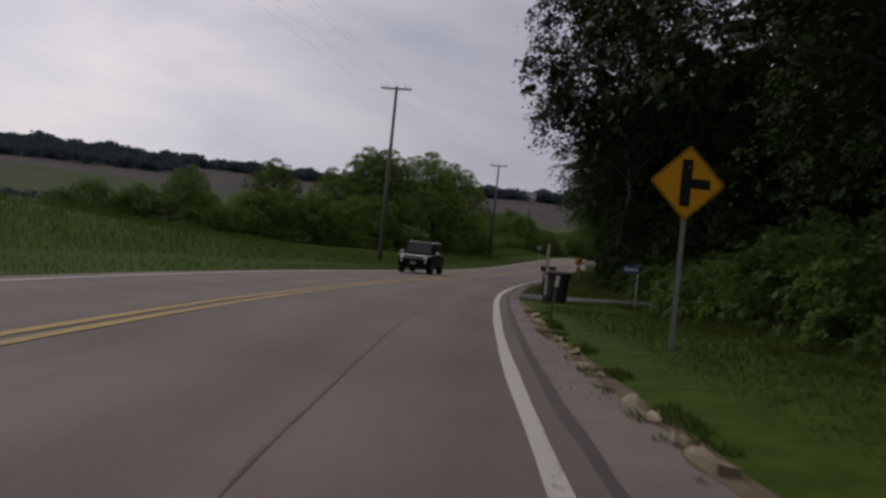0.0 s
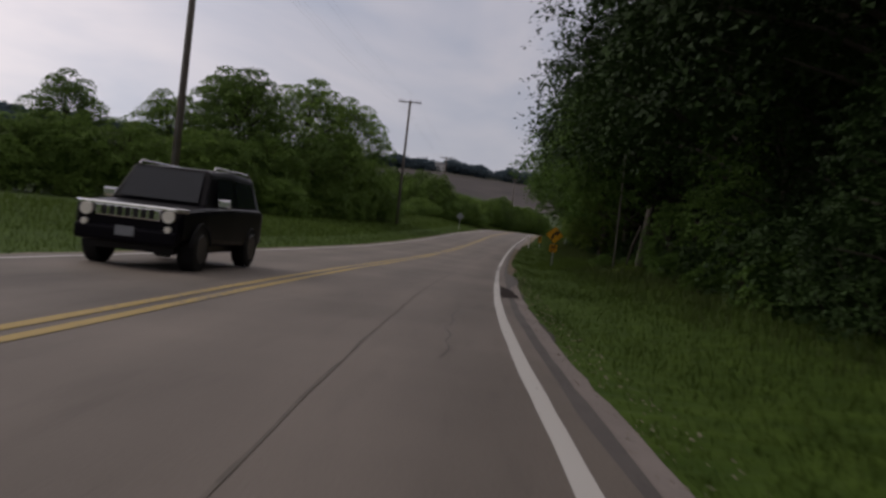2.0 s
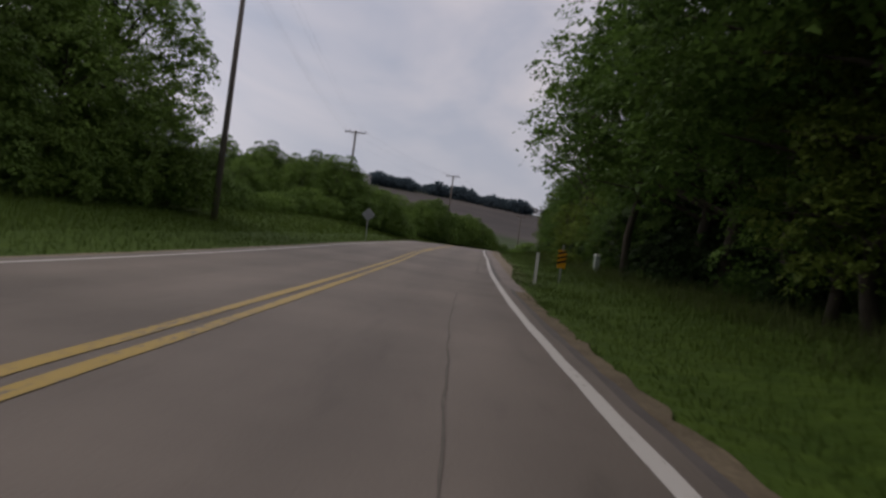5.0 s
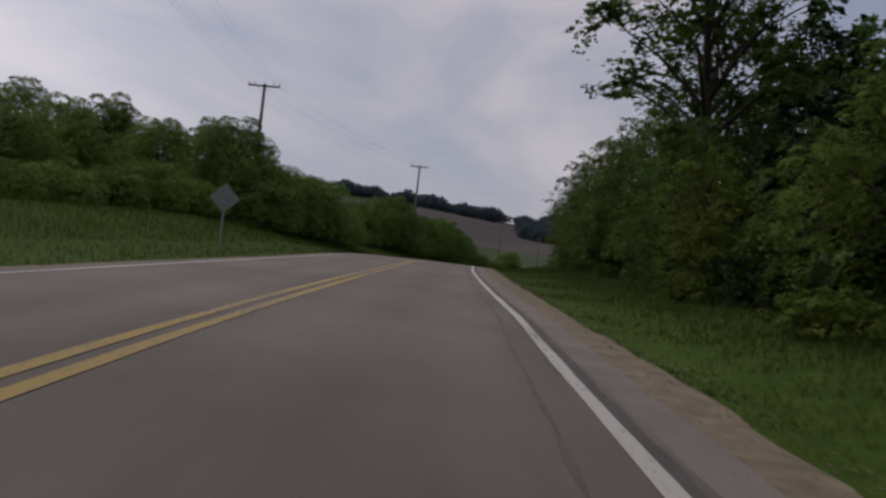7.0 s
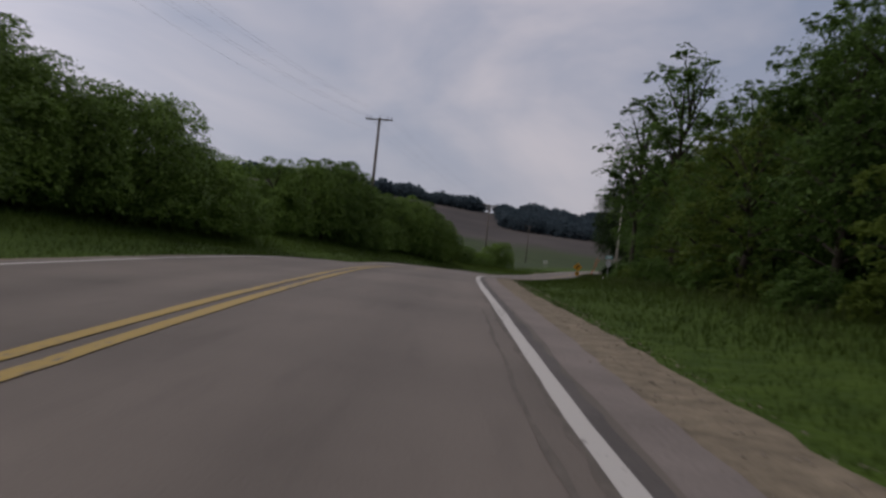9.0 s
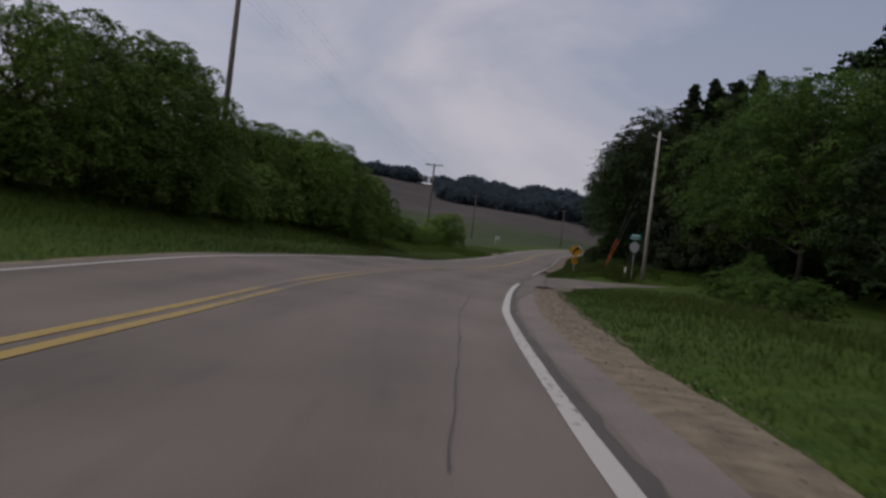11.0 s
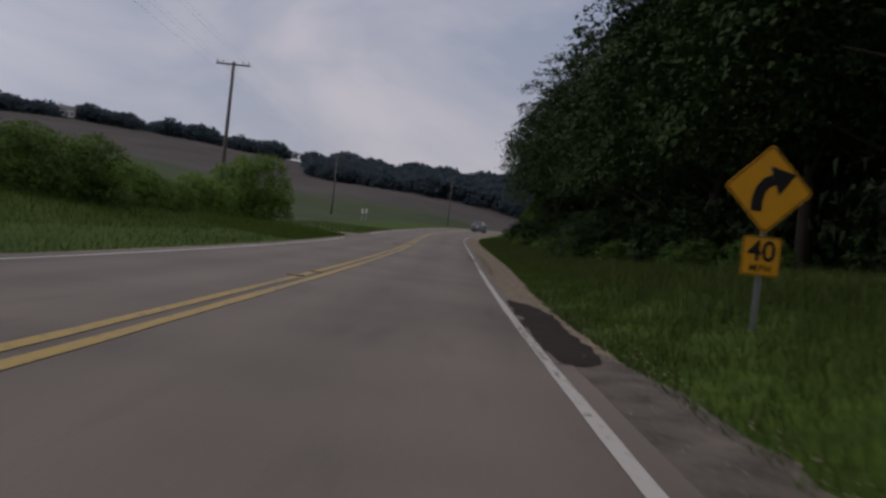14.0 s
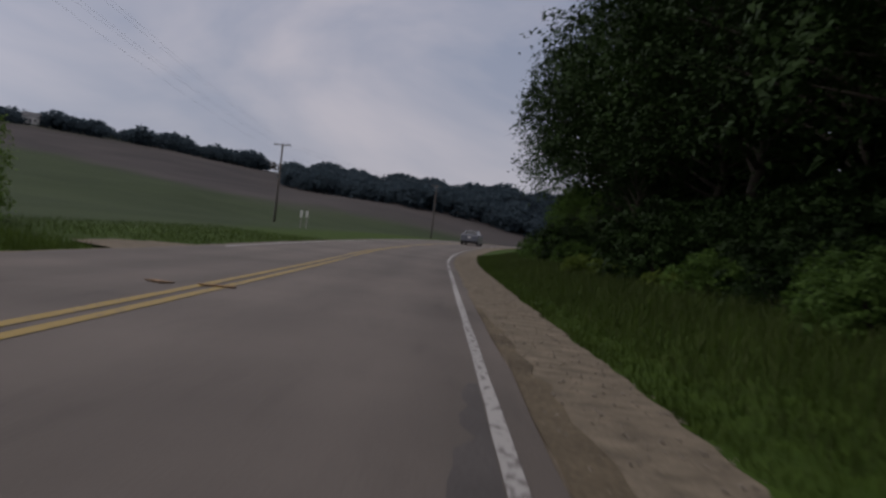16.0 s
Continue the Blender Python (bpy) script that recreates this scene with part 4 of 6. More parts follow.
def spruce(seed, tall, radius, count, size, label="dark spruce with drooping needled boughs"):
    rng = np.random.default_rng(seed)
    root = thing("conifer", pose(0, 0, -500), label, "tree")
    boughs = Shape().tube([(0, 0, -0.3), (0, 0, tall * 0.5), (0.05, 0, tall * 0.97)], [0.2, 0.12, 0.02], 8)
    pts, out = [], []
    per = count // 90
    for i in range(90):
        q = (i + rng.random()) / 90
        z, a = tall * (0.05 + 0.93 * q), i * 2.4 + rng.random()
        ln = radius * (1 - q) ** 0.8 * (0.75 + 0.4 * rng.random()) + 0.15
        tip = Vector((math.cos(a) * ln, math.sin(a) * ln, z - 0.22 * ln))
        boughs.tube([(0, 0, min(z, tall * 0.93)), (tip.x * 0.6, tip.y * 0.6, z - 0.05 * ln), tip], [0.03, 0.02, 0.006], 4, False)
        k = rng.random(per) ** 0.7
        w = 0.28 * ln * (1.1 - k) + 0.12
        off = rng.normal(0, 1, (per, 3)) * np.stack([w, w, w * 0.6], 1) * 0.55
        pts.append(np.stack([math.cos(a) * ln * k, math.sin(a) * ln * k, z - 0.22 * ln * k**1.5 - 0.10], 1) + off)
        out.append(np.tile([math.cos(a), math.sin(a), 0.3], (per, 1)))
    part("trunk", boughs, BARK, root)
    p, d = np.concatenate(pts), np.concatenate(out)
    part("needles", leaves("needles", p, d, size * (0.7 + 0.6 * rng.random(len(p))), rng, wide=0.4, droop=0.5), NEEDLE, root)
    return root


PLANTS = {
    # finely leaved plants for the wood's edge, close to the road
    "oak_a": broad_tree(9, 15.0, 5.6, 3.6, 36000, 0.13, LEAF_SHADED, lobes=36, label="broad dark tree that overhangs the verge", trunk=0.24),
    "oak_b": broad_tree(10, 13.5, 5.2, 3.2, 35000, 0.128, LEAF_SHADED, lobes=34, label="broad dark tree that overhangs the verge", trunk=0.22),
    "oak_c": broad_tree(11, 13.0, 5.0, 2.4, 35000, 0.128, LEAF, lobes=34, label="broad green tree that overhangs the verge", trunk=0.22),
    "overhang": broad_tree(14, 15.5, 5.0, 6.2, 50000, 0.15, LEAF_SHADED, lobes=32, label="tall dark tree whose crown hangs over the verge", trunk=0.17),
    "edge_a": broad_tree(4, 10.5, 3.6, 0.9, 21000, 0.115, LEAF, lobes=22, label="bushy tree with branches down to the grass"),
    "edge_b": broad_tree(5, 9.0, 3.4, 0.6, 20000, 0.115, LEAF_SHADED, lobes=22, label="bushy dark tree with branches down to the grass"),
    "edge_c": broad_tree(6, 8.0, 3.0, 0.8, 18000, 0.105, LEAF_BRIGHT, lobes=18, label="bright yellow-green young tree at the wood's edge"),
    "poplar": broad_tree(7, 15.5, 2.9, 5.5, 12000, 0.125, LEAF, lobes=20, label="tall open tree with sky between its leaf clumps", shell=0.35, trunk=0.17),
    "shrub_a": shrub(21, 3.6, 2.3, 11000, 0.12, LEAF_SHADED, label="dense dark green shrub at the wood's edge"),
    "shrub_b": shrub(22, 2.4, 1.9, 8500, 0.10, LEAF, label="low green shrub in the grass"),
    "shrub_c": shrub(23, 1.5, 1.5, 5500, 0.10, LEAF_BRIGHT, label="low bright green bush in the grass"),
    "spruce_a": spruce(31, 15.0, 4.4, 10800, 0.28),
    "spruce_b": spruce(32, 11.0, 3.4, 7200, 0.25),
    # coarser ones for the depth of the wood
    "behind": broad_tree(8, 17.0, 5.2, 2.0, 6500, 0.40, LEAF_SHADED, lobes=16, label="tall dark tree deep in the wood"),
    "tall_b": broad_tree(2, 16.0, 4.8, 2.8, 8000, 0.34, LEAF_SHADED, lobes=22),
    "under": shrub(24, 4.2, 2.8, 2600, 0.34, LEAF_SHADED, label="dark undergrowth in the shade of the wood"),
    # thicket plants across the road
    "hedge_a": broad_tree(3, 12.0, 4.6, 1.0, 44000, 0.145, LEAF_HEDGE, lobes=32, shell=0.7, per=9, flat=0.22, label="rounded leafy tree in the thicket"),
    "hedge_b": broad_tree(12, 9.0, 4.2, 0.4, 42000, 0.130, LEAF_HEDGE, lobes=30, shell=0.7, per=9, flat=0.22, label="broad bushy tree in the thicket"),
    "hedge_c": shrub(25, 4.2, 3.0, 24000, 0.110, LEAF_HEDGE, label="dense rounded green bush in the thicket", per=9, flat=0.22),
    "hedge_d": shrub(26, 2.6, 2.2, 14000, 0.092, LEAF_HEDGE, label="low rounded green bush in the thicket", per=9, flat=0.22),
    "hedge_m": shrub(27, 5.4, 3.7, 42000, 0.105, LEAF_HEDGE, label="dense rounded mound of vines in the thicket", lobes=7, per=12, flat=0.2),
    "hedge_e": broad_tree(13, 8.0, 3.2, 0.2, 20000, 0.125, LEAF_BRIGHT, lobes=24, shell=0.7, label="bright yellow-green young tree in the thicket"),
}
USED = set()


def plant(kind, s, u, size=1.0, turn=0.0, label="", group="", wide=1.0):
    ob = PLANTS[kind]
    x, y, z = ground_at(s, u)
    m = Matrix.LocRotScale((x, y, z - 0.05), Euler((0, 0, radians(turn))), (size * wide, size * wide, size))
    if kind in USED:
        ob = copy_thing(ob, m)
    else:
        USED.add(kind)
        ob.matrix_basis = m
    return tagged(ob, label, group=group)


rnd = random.Random(5)


def row(kinds, s0, s1, step, u, sway, lo, hi, group, wide=1.0, start=-99, stop=999):
    rnd = random.Random(int(s0 * 131 + s1 * 17 + len(kinds)))
    s = s0
    while s < s1:
        base_u = u(s) if callable(u) else u
        pick = (rnd.choice(kinds), s + rnd.uniform(-1, 1), base_u + rnd.uniform(-sway, sway), rnd.uniform(lo, hi), rnd.uniform(0, 360))
        if start < s < stop:
            plant(*pick, group=group, wide=wide)
        s += step * rnd.uniform(0.8, 1.2)


# the wood on the near side of the road
WOOD = "wood beside the road"
row(["behind"], -12, 110, 9.0, 27, 3, 0.95, 1.15, WOOD)
row(["behind"], 152, 200, 9.0, 27, 3, 0.95, 1.15, WOOD)
row(["behind"], 202, 244, 8.0, 27, 3, 0.72, 0.84, WOOD)
row(["behind", "tall_b"], 4, 116, 6.5, lambda s: np.interp(s, [0, 40, 60, 100, 145], [19, 18.5, 17, 17.5, 15]), 1.2, 0.9, 1.1, WOOD)
for kinds, s0, s1 in ((["oak_a", "oak_b"], 33, 82), (["oak_c", "oak_c", "oak_c"], 83, 119)):
    row(kinds, s0, s1, 6.0, lambda s: np.interp(s, [30, 40, 60, 82, 90, 100, 120, 140], [12.2, 12.0, 12.4, 11.8, 11.0, 11.0, 11.2, 12.0]), 0.7, 0.92, 1.1, WOOD, 1.1, 41, 115)
row(["under"], 36, 250, 4.2, lambda s: np.interp(s, [36, 45, 130, 205, 250], [18, 14.5, 14, 16, 27]), 1.0, 0.95, 1.3, WOOD)
row(["tall_b"], 152, 200, 6.5, 17, 1.2, 0.55, 0.7, WOOD)
row(["edge_b", "edge_a"], 34, 66, 4.2, lambda s: np.interp(s, [34, 44, 54, 58, 72], [12.5, 11.2, 11.0, 12.8, 12.8]), 0.4, 0.65, 0.85, WOOD)
row(["shrub_a", "shrub_a"], 33, 48, 2.8, lambda s: np.interp(s, [33, 40, 48], [11.9, 10.2, 9.9]), 0.4, 0.8, 1.1, WOOD)
row(["edge_b"], 84, 128, 6.0, lambda s: np.interp(s, [84, 110, 135], [13.5, 12.5, 11]), 0.6, 0.8, 1.0, WOOD)
row(["edge_a"], 119, 133, 3.4, lambda s: 11.6, 0.5, 0.85, 1.1, WOOD)
row(["edge_a", "edge_c"], 134, 151, 4.6, lambda s: 10.4, 0.5, 0.56, 0.72, WOOD)
row(["edge_a", "edge_a", "edge_c"], 152, 205, 5.0, lambda s: np.interp(s, [125, 150, 175, 205], [10.3, 10.2, 10.8, 12.2]), 0.5, 0.68, 0.88, WOOD)
row(["edge_b", "edge_a"], 206, 232, 5.5, lambda s: np.interp(s, [205, 232], [13.5, 18]), 0.7, 0.9, 1.1, WOOD)
row(["shrub_a", "shrub_b"], 46, 126, 4.4, lambda s: np.interp(s, [46, 54, 58, 72, 90, 126], [10.4, 9.6, 11.2, 11.0, 11.0, 9.6]), 0.5, 0.5, 0.8, WOOD)
row(["shrub_a", "shrub_b"], 134, 166, 4.0, 9.9, 0.4, 0.5, 0.75, WOOD)
row(["shrub_b", "shrub_c", "shrub_b"], 168, 204, 4.0, lambda s: np.interp(s, [160, 204], [9.0, 10.2]), 0.5, 0.6, 0.9, WOOD)
row(["spruce_a", "oak_b", "spruce_b"], 263, 291, 5.0, lambda s: np.interp(s, [262, 270, 292], [14.5, 16.0, 14.5]), 0.6, 0.95, 1.12, WOOD)
row(["behind", "tall_b", "spruce_a"], 269, 350, 6.0, lambda s: np.interp(s, [269, 276, 290, 345], [19, 22, 21, 20]), 1.2, 1.0, 1.15, WOOD)
plant("poplar", 333, 13.2, 0.92, 40, group=WOOD, wide=1.3)
row(["oak_a", "oak_b", "oak_a"], 288, 352, 6.2, lambda s: np.interp(s, [288, 300, 320, 352], [14.5, 14.2, 14.2, 14.0]), 0.6, 0.95, 1.12, WOOD)
row(["under"], 278, 345, 4.2, lambda s: np.interp(s, [262, 270, 345], [14, 16.5, 15]), 0.8, 0.95, 1.3, WOOD)
row(["edge_b", "shrub_a", "edge_b"], 276, 352, 5.4, lambda s: np.interp(s, [274, 292, 310, 360], [13, 11.6, 11.2, 10.8]), 0.6, 0.62, 0.85, WOOD, 1.0, 322)
row(["shrub_b", "shrub_a", "shrub_b"], 272, 308, 2.7, lambda s: np.interp(s, [272, 292, 350], [9.8, 8.9, 8.7]), 0.5, 0.6, 0.9, WOOD)
row(["shrub_b", "shrub_a", "shrub_c"], 309, 345, 3.2, 8.6, 0.6, 0.6, 0.95, WOOD)
row(["behind", "tall_b"], 352, 460, 9, 19, 3, 0.8, 1.0, WOOD)
for s, u, z in ((246, 22, 0.9), (252, 26, 1.0), (258, 30, 1.0), (266, 36, 1.0), (274, 41, 1.0), (277, 25.5, 1.0), (285, 29, 1.0), (291, 33, 1.1), (298, 37, 1.1), (306, 30, 1.1), (318, 29, 1.1), (330, 29, 1.1), (285, 46, 1.1), (300, 52, 1.2)):
    plant("behind", s, u, z, s * 31, group=WOOD)
for s, u, z in ((243, 19, 0.9), (248, 21, 1.0), (254, 24.5, 1.1), (262, 30, 1.1), (270, 35, 1.2), (272, 22, 1.0), (276, 23, 1.1), (282, 30, 1.2), (287, 37, 1.4), (293, 43, 1.5), (297, 47, 1.5), (301, 45, 1.5)):
    plant("under", s, u, z, s * 41, group=WOOD)
# the trees at s -8, -3 and 3 are unseen, added to shade the lawn
for s, u, k, z in ((5.5, 9.9, "shrub_b", 1.4), (9.5, 9.8, "shrub_b", 1.45), (13, 10.4, "shrub_b", 1.3), (2, 9.6, "shrub_b", 1.3), (16, 12, "shrub_a", 1.0), (11, 12.5, "edge_a", 0.55), (6, 13, "edge_b", 0.7), (8.5, 12.4, "oak_a", 1.12), (15, 16.5, "oak_b", 0.95), (1, 16, "oak_b", 0.9), (-3, 9.8, "edge_b", 1.0), (-8, 10.5, "oak_b", 1.0), (3, 11, "edge_b", 0.9), (22, 17.0, "oak_a", 0.95)):
    plant(k, s, u, z, s * 40, group=WOOD)
plant("poplar", 148, 10.4, 1.08, 30, group=WOOD, wide=1.15)
plant("poplar", 152, 11.6, 0.82, 120, group=WOOD)
plant("poplar", 178, 12.0, 0.58, 150, group=WOOD)
for s, u, z in ((123, 14.5, 0.84), (130, 14.6, 0.8), (117, 20, 0.95), (126, 21, 0.85), (135, 21, 0.75), (144, 21, 0.65)):
    plant("oak_c", s, u, z, s * 17, group=WOOD)
for s, u, k, z in ((131.3, 8.3, "shrub_c", 0.95), (145.5, 9.3, "edge_a", 0.8), (142.8, 9.5, "edge_c", 0.8), (38, 9.0, "overhang", 1.13), (110, 10.9, "oak_c", 1.0), (14, 9.5, "shrub_b", 1.15), (16.5, 9.4, "shrub_b", 1.1), (19, 9.8, "shrub_b", 1.05), (17.5, 11.4, "edge_a", 0.38), (14.5, 11.6, "edge_a", 0.42), (12, 10, "shrub_b", 1.2), (140, 8.5, "shrub_c", 0.85), (124.5, 9.6, "edge_a", 0.5), (264, 13.6, "shrub_a", 1.2), (267.5, 14, "shrub_a", 1.2), (271, 14.5, "shrub_a", 1.25), (262, 16, "shrub_a", 1.2), (63, 9.0, "shrub_c", 0.7), (70.5, 8.7, "shrub_b", 0.55), (72.5, 9.2, "shrub_c", 0.8), (36.2, 9.3, "edge_b", 0.66), (38.6, 8.9, "edge_b", 0.55), (330, 10.2, "edge_a", 0.5), (336, 10.0, "edge_a", 0.55), (341, 10.4, "edge_a", 0.62), (347, 10.8, "edge_a", 0.7), (353, 11.0, "edge_a", 0.75), (359, 11.4, "edge_a", 0.8), (31.6, 10.4, "shrub_b", 1.1), (34.2, 10.0, "shrub_b", 1.15), (64.6, 10.7, "edge_a", 0.44), (61.4, 10.1, "edge_a", 0.42), (59.6, 10.2, "shrub_b", 0.8), (68.2, 10.4, "shrub_b", 0.7), (72.0, 10.6, "shrub_b", 0.75), (75.5, 10.7, "shrub_a", 0.7)):
    plant(k, s, u, z, s * 13, group=WOOD)
plant("poplar", 117, 9.0, 0.85, 60, group=WOOD)
plant("edge_c", 97, 10.0, 1.3, 60, group=WOOD)
for s, u, z in ((72, 11.0, 0.86), (79, 10.7, 0.9)):
    plant("oak_c", s, u, z, s * 7, group=WOOD)
for s, u, z in ((297, 12.4, 1.0), (301, 12.2, 1.1), (305, 12.3, 1.05), (309, 12.2, 1.15), (313, 12.3, 1.1), (317, 12.2, 1.1), (321, 12.3, 1.1)):
    plant("shrub_a", s, u, z, s * 7, group=WOOD)
plant("edge_c", 81.5, 9.5, 1.2, 200, group=WOOD)
plant("edge_a", 99, 10.0, 1.0, 20, group=WOOD)
for s, u, z in ((239, 14.8, 0.8), (233, 15.6, 0.76), (236, 19, 0.82), (229, 19, 0.8)):
    plant("oak_c", s, u, z, s * 23, group=WOOD)
for s, u, k, z in ((228.5, 11.8, "shrub_b", 0.85), (231, 13.0, "shrub_b", 0.95), (233.5, 13.8, "edge_a", 0.28), (236, 14.6, "shrub_b", 0.95), (226, 12.2, "edge_a", 0.27), (238.5, 16.0, "shrub_a", 1.1), (223, 11.6, "shrub_b", 0.85), (219.5, 11.4, "shrub_b", 0.8), (215.5, 11.0, "shrub_b", 0.75)):
    plant(k, s, u, z, s * 61, group=WOOD)
for s, u, z in ((266, 14.2, 0.94), (270, 16.5, 1.0), (262, 17.0, 0.92), (275, 18, 1.02), (281, 17, 1.0), (259, 21, 0.95)):
    plant("spruce_a", s, u, z, s * 19, group=WOOD)
for s, u, z in ((267, 13.4, 1.0), (271.5, 13.2, 0.98), (276, 12.9, 0.96), (281, 13.0, 1.0), (286, 13.0, 1.02)):
    plant("oak_b", s, u, z, s * 29, group=WOOD)
for s, u, k, z in ((172, 11.6, "edge_a", 1.2), (166, 11.4, "edge_c", 1.52), (160, 11.6, "edge_a", 1.24), (178, 12.2, "edge_a", 0.82)):
    plant(k, s, u, z, s * 11, group=WOOD)
for s, u, z in ((177.5, 9.9, 0.92), (184, 10.3, 0.86)):
    plant("edge_c", s, u, z, s * 5, group=WOOD)
plant("poplar", 193, 11.2, 0.74, 80, group=WOOD)
plant("poplar", 199, 10.2, 0.66, 200, group=WOOD)

# thickets and trees on the far side
HEDGE = "thicket across the road"
for s, u, k, z in (
    (109, -23, "hedge_a", 1.12), (114, -26, "hedge_a", 1.02), (119, -19.5, "hedge_a", 1.06), (124, -16, "hedge_a", 0.96), (102, -27, "hedge_a", 0.74), (96, -33, "hedge_a", 0.75), (90, -41, "hedge_a", 0.62),
    (117, -14.8, "hedge_b", 0.95), (111, -16.5, "hedge_b", 0.95), (105, -18.5, "hedge_b", 0.85), (99, -21, "hedge_b", 0.78), (93, -25, "hedge_b", 0.68), (88, -30, "hedge_b", 0.62), (122, -12.8, "hedge_b", 0.62), (84, -36, "hedge_b", 0.58),
    (81, -43, "hedge_b", 0.55), (79, -50, "hedge_b", 0.52), (77, -57, "hedge_b", 0.5), (92, -76, "hedge_b", 0.62), (95, -79, "hedge_c", 0.9),
):
    plant(k, s, u, z, s * 37, group=HEDGE)
row(["hedge_b"], 80, 104, 2.2, lambda s: np.interp(s, [80, 86, 94, 104], [-46, -33, -24, -19]), 1.0, 0.62, 0.75, HEDGE, 1.2)
row(["hedge_c", "hedge_c", "hedge_d"], 78, 126, 3.0, lambda s: np.interp(s, [78, 84, 92, 100, 126], [-52, -34, -23, -17, -12.3]), 0.8, 0.75, 1.15, HEDGE)
row(["hedge_b", "hedge_c"], 128, 200, 5.0, lambda s: np.interp(s, [128, 160, 200], [-19, -20, -18]), 1.5, 0.42, 0.6, HEDGE, 1.2)
row(["hedge_c", "hedge_d"], 130, 206, 4.2, lambda s: np.interp(s, [130, 160, 180, 206], [-15.5, -15, -12.5, -12]), 1.0, 0.75, 1.05, HEDGE)
for s, u, k, z in ((178, -14, "hedge_b", 0.86), (182.5, -11.8, "hedge_m", 1.08), (184, -15, "hedge_b", 0.84), (172, -17, "hedge_b", 0.68), (166, -20, "hedge_b", 0.68), (177, -22, "hedge_b", 0.78), (176, -11.5, "hedge_c", 1.0)):
    plant(k, s, u, z, s * 53, group=HEDGE)
row(["hedge_c", "hedge_d"], 190, 230, 3.8, lambda s: np.interp(s, [190, 230], [-13, -13.5]), 1.0, 0.8, 1.05, HEDGE)
row(["hedge_c", "hedge_b", "hedge_e"], 232, 258, 4.2, lambda s: np.interp(s, [226, 258], [-14.5, -13.5]), 1.0, 0.55, 0.7, HEDGE)
for s, u, k, z in ((240, -14, "hedge_b", 0.62), (245, -13, "hedge_b", 0.66), (249.5, -11.2, "hedge_e", 0.88), (253.5, -12.5, "hedge_b", 0.66), (257, -11.2, "hedge_e", 0.82), (241, -12.5, "hedge_b", 0.62), (245, -11.6, "hedge_b", 0.66), (249, -11.4, "hedge_b", 0.74), (254, -11.4, "hedge_b", 0.74), (261, -11.2, "hedge_b", 0.66), (230, -12.5, "hedge_b", 0.82), (226, -11.8, "hedge_b", 0.78), (222, -11.8, "hedge_b", 0.74), (218, -12, "hedge_b", 0.68), (213, -12.5, "hedge_b", 0.6), (267, -10.4, "hedge_e", 0.64), (263.5, -10.8, "hedge_b", 0.62), (188, -19, "hedge_a", 0.66), (183, -21, "hedge_a", 0.56), (176, -22, "hedge_a", 0.58), (170, -25, "hedge_a", 0.54), (187, -11.2, "hedge_m", 1.04), (191.5, -11, "hedge_b", 0.62), (195.5, -11, "hedge_m", 0.84), (199.5, -11, "hedge_m", 0.66)):
    plant(k, s, u, z, s * 47, group=HEDGE)
row(["hedge_d", "hedge_c"], 228, 262, 3.6, lambda s: np.interp(s, [228, 262], [-11.4, -11.0]), 0.7, 0.7, 0.95, HEDGE)
row(["hedge_c", "hedge_d", "hedge_c"], 278, 297, 3.6, lambda s: np.interp(s, [278, 297], [-13.5, -12.5]), 1.0, 0.62, 0.85, HEDGE)
row(["hedge_c", "hedge_d"], 297, 318, 4.0, -18, 1.0, 0.6, 0.8, HEDGE)
row(["hedge_c"], 280, 304, 5.0, -28, 1.5, 0.7, 0.95, HEDGE)
plant("hedge_m", 313.0, -11.8, 0.98, 40, group=HEDGE, wide=0.72)
plant("hedge_c", 304.0, -12.8, 0.72, 70, group=HEDGE)
plant("hedge_c", 316.5, -12.8, 0.8, 90, group=HEDGE)
plant("hedge_d", 312.5, -13.6, 1.0, 10, group=HEDGE)


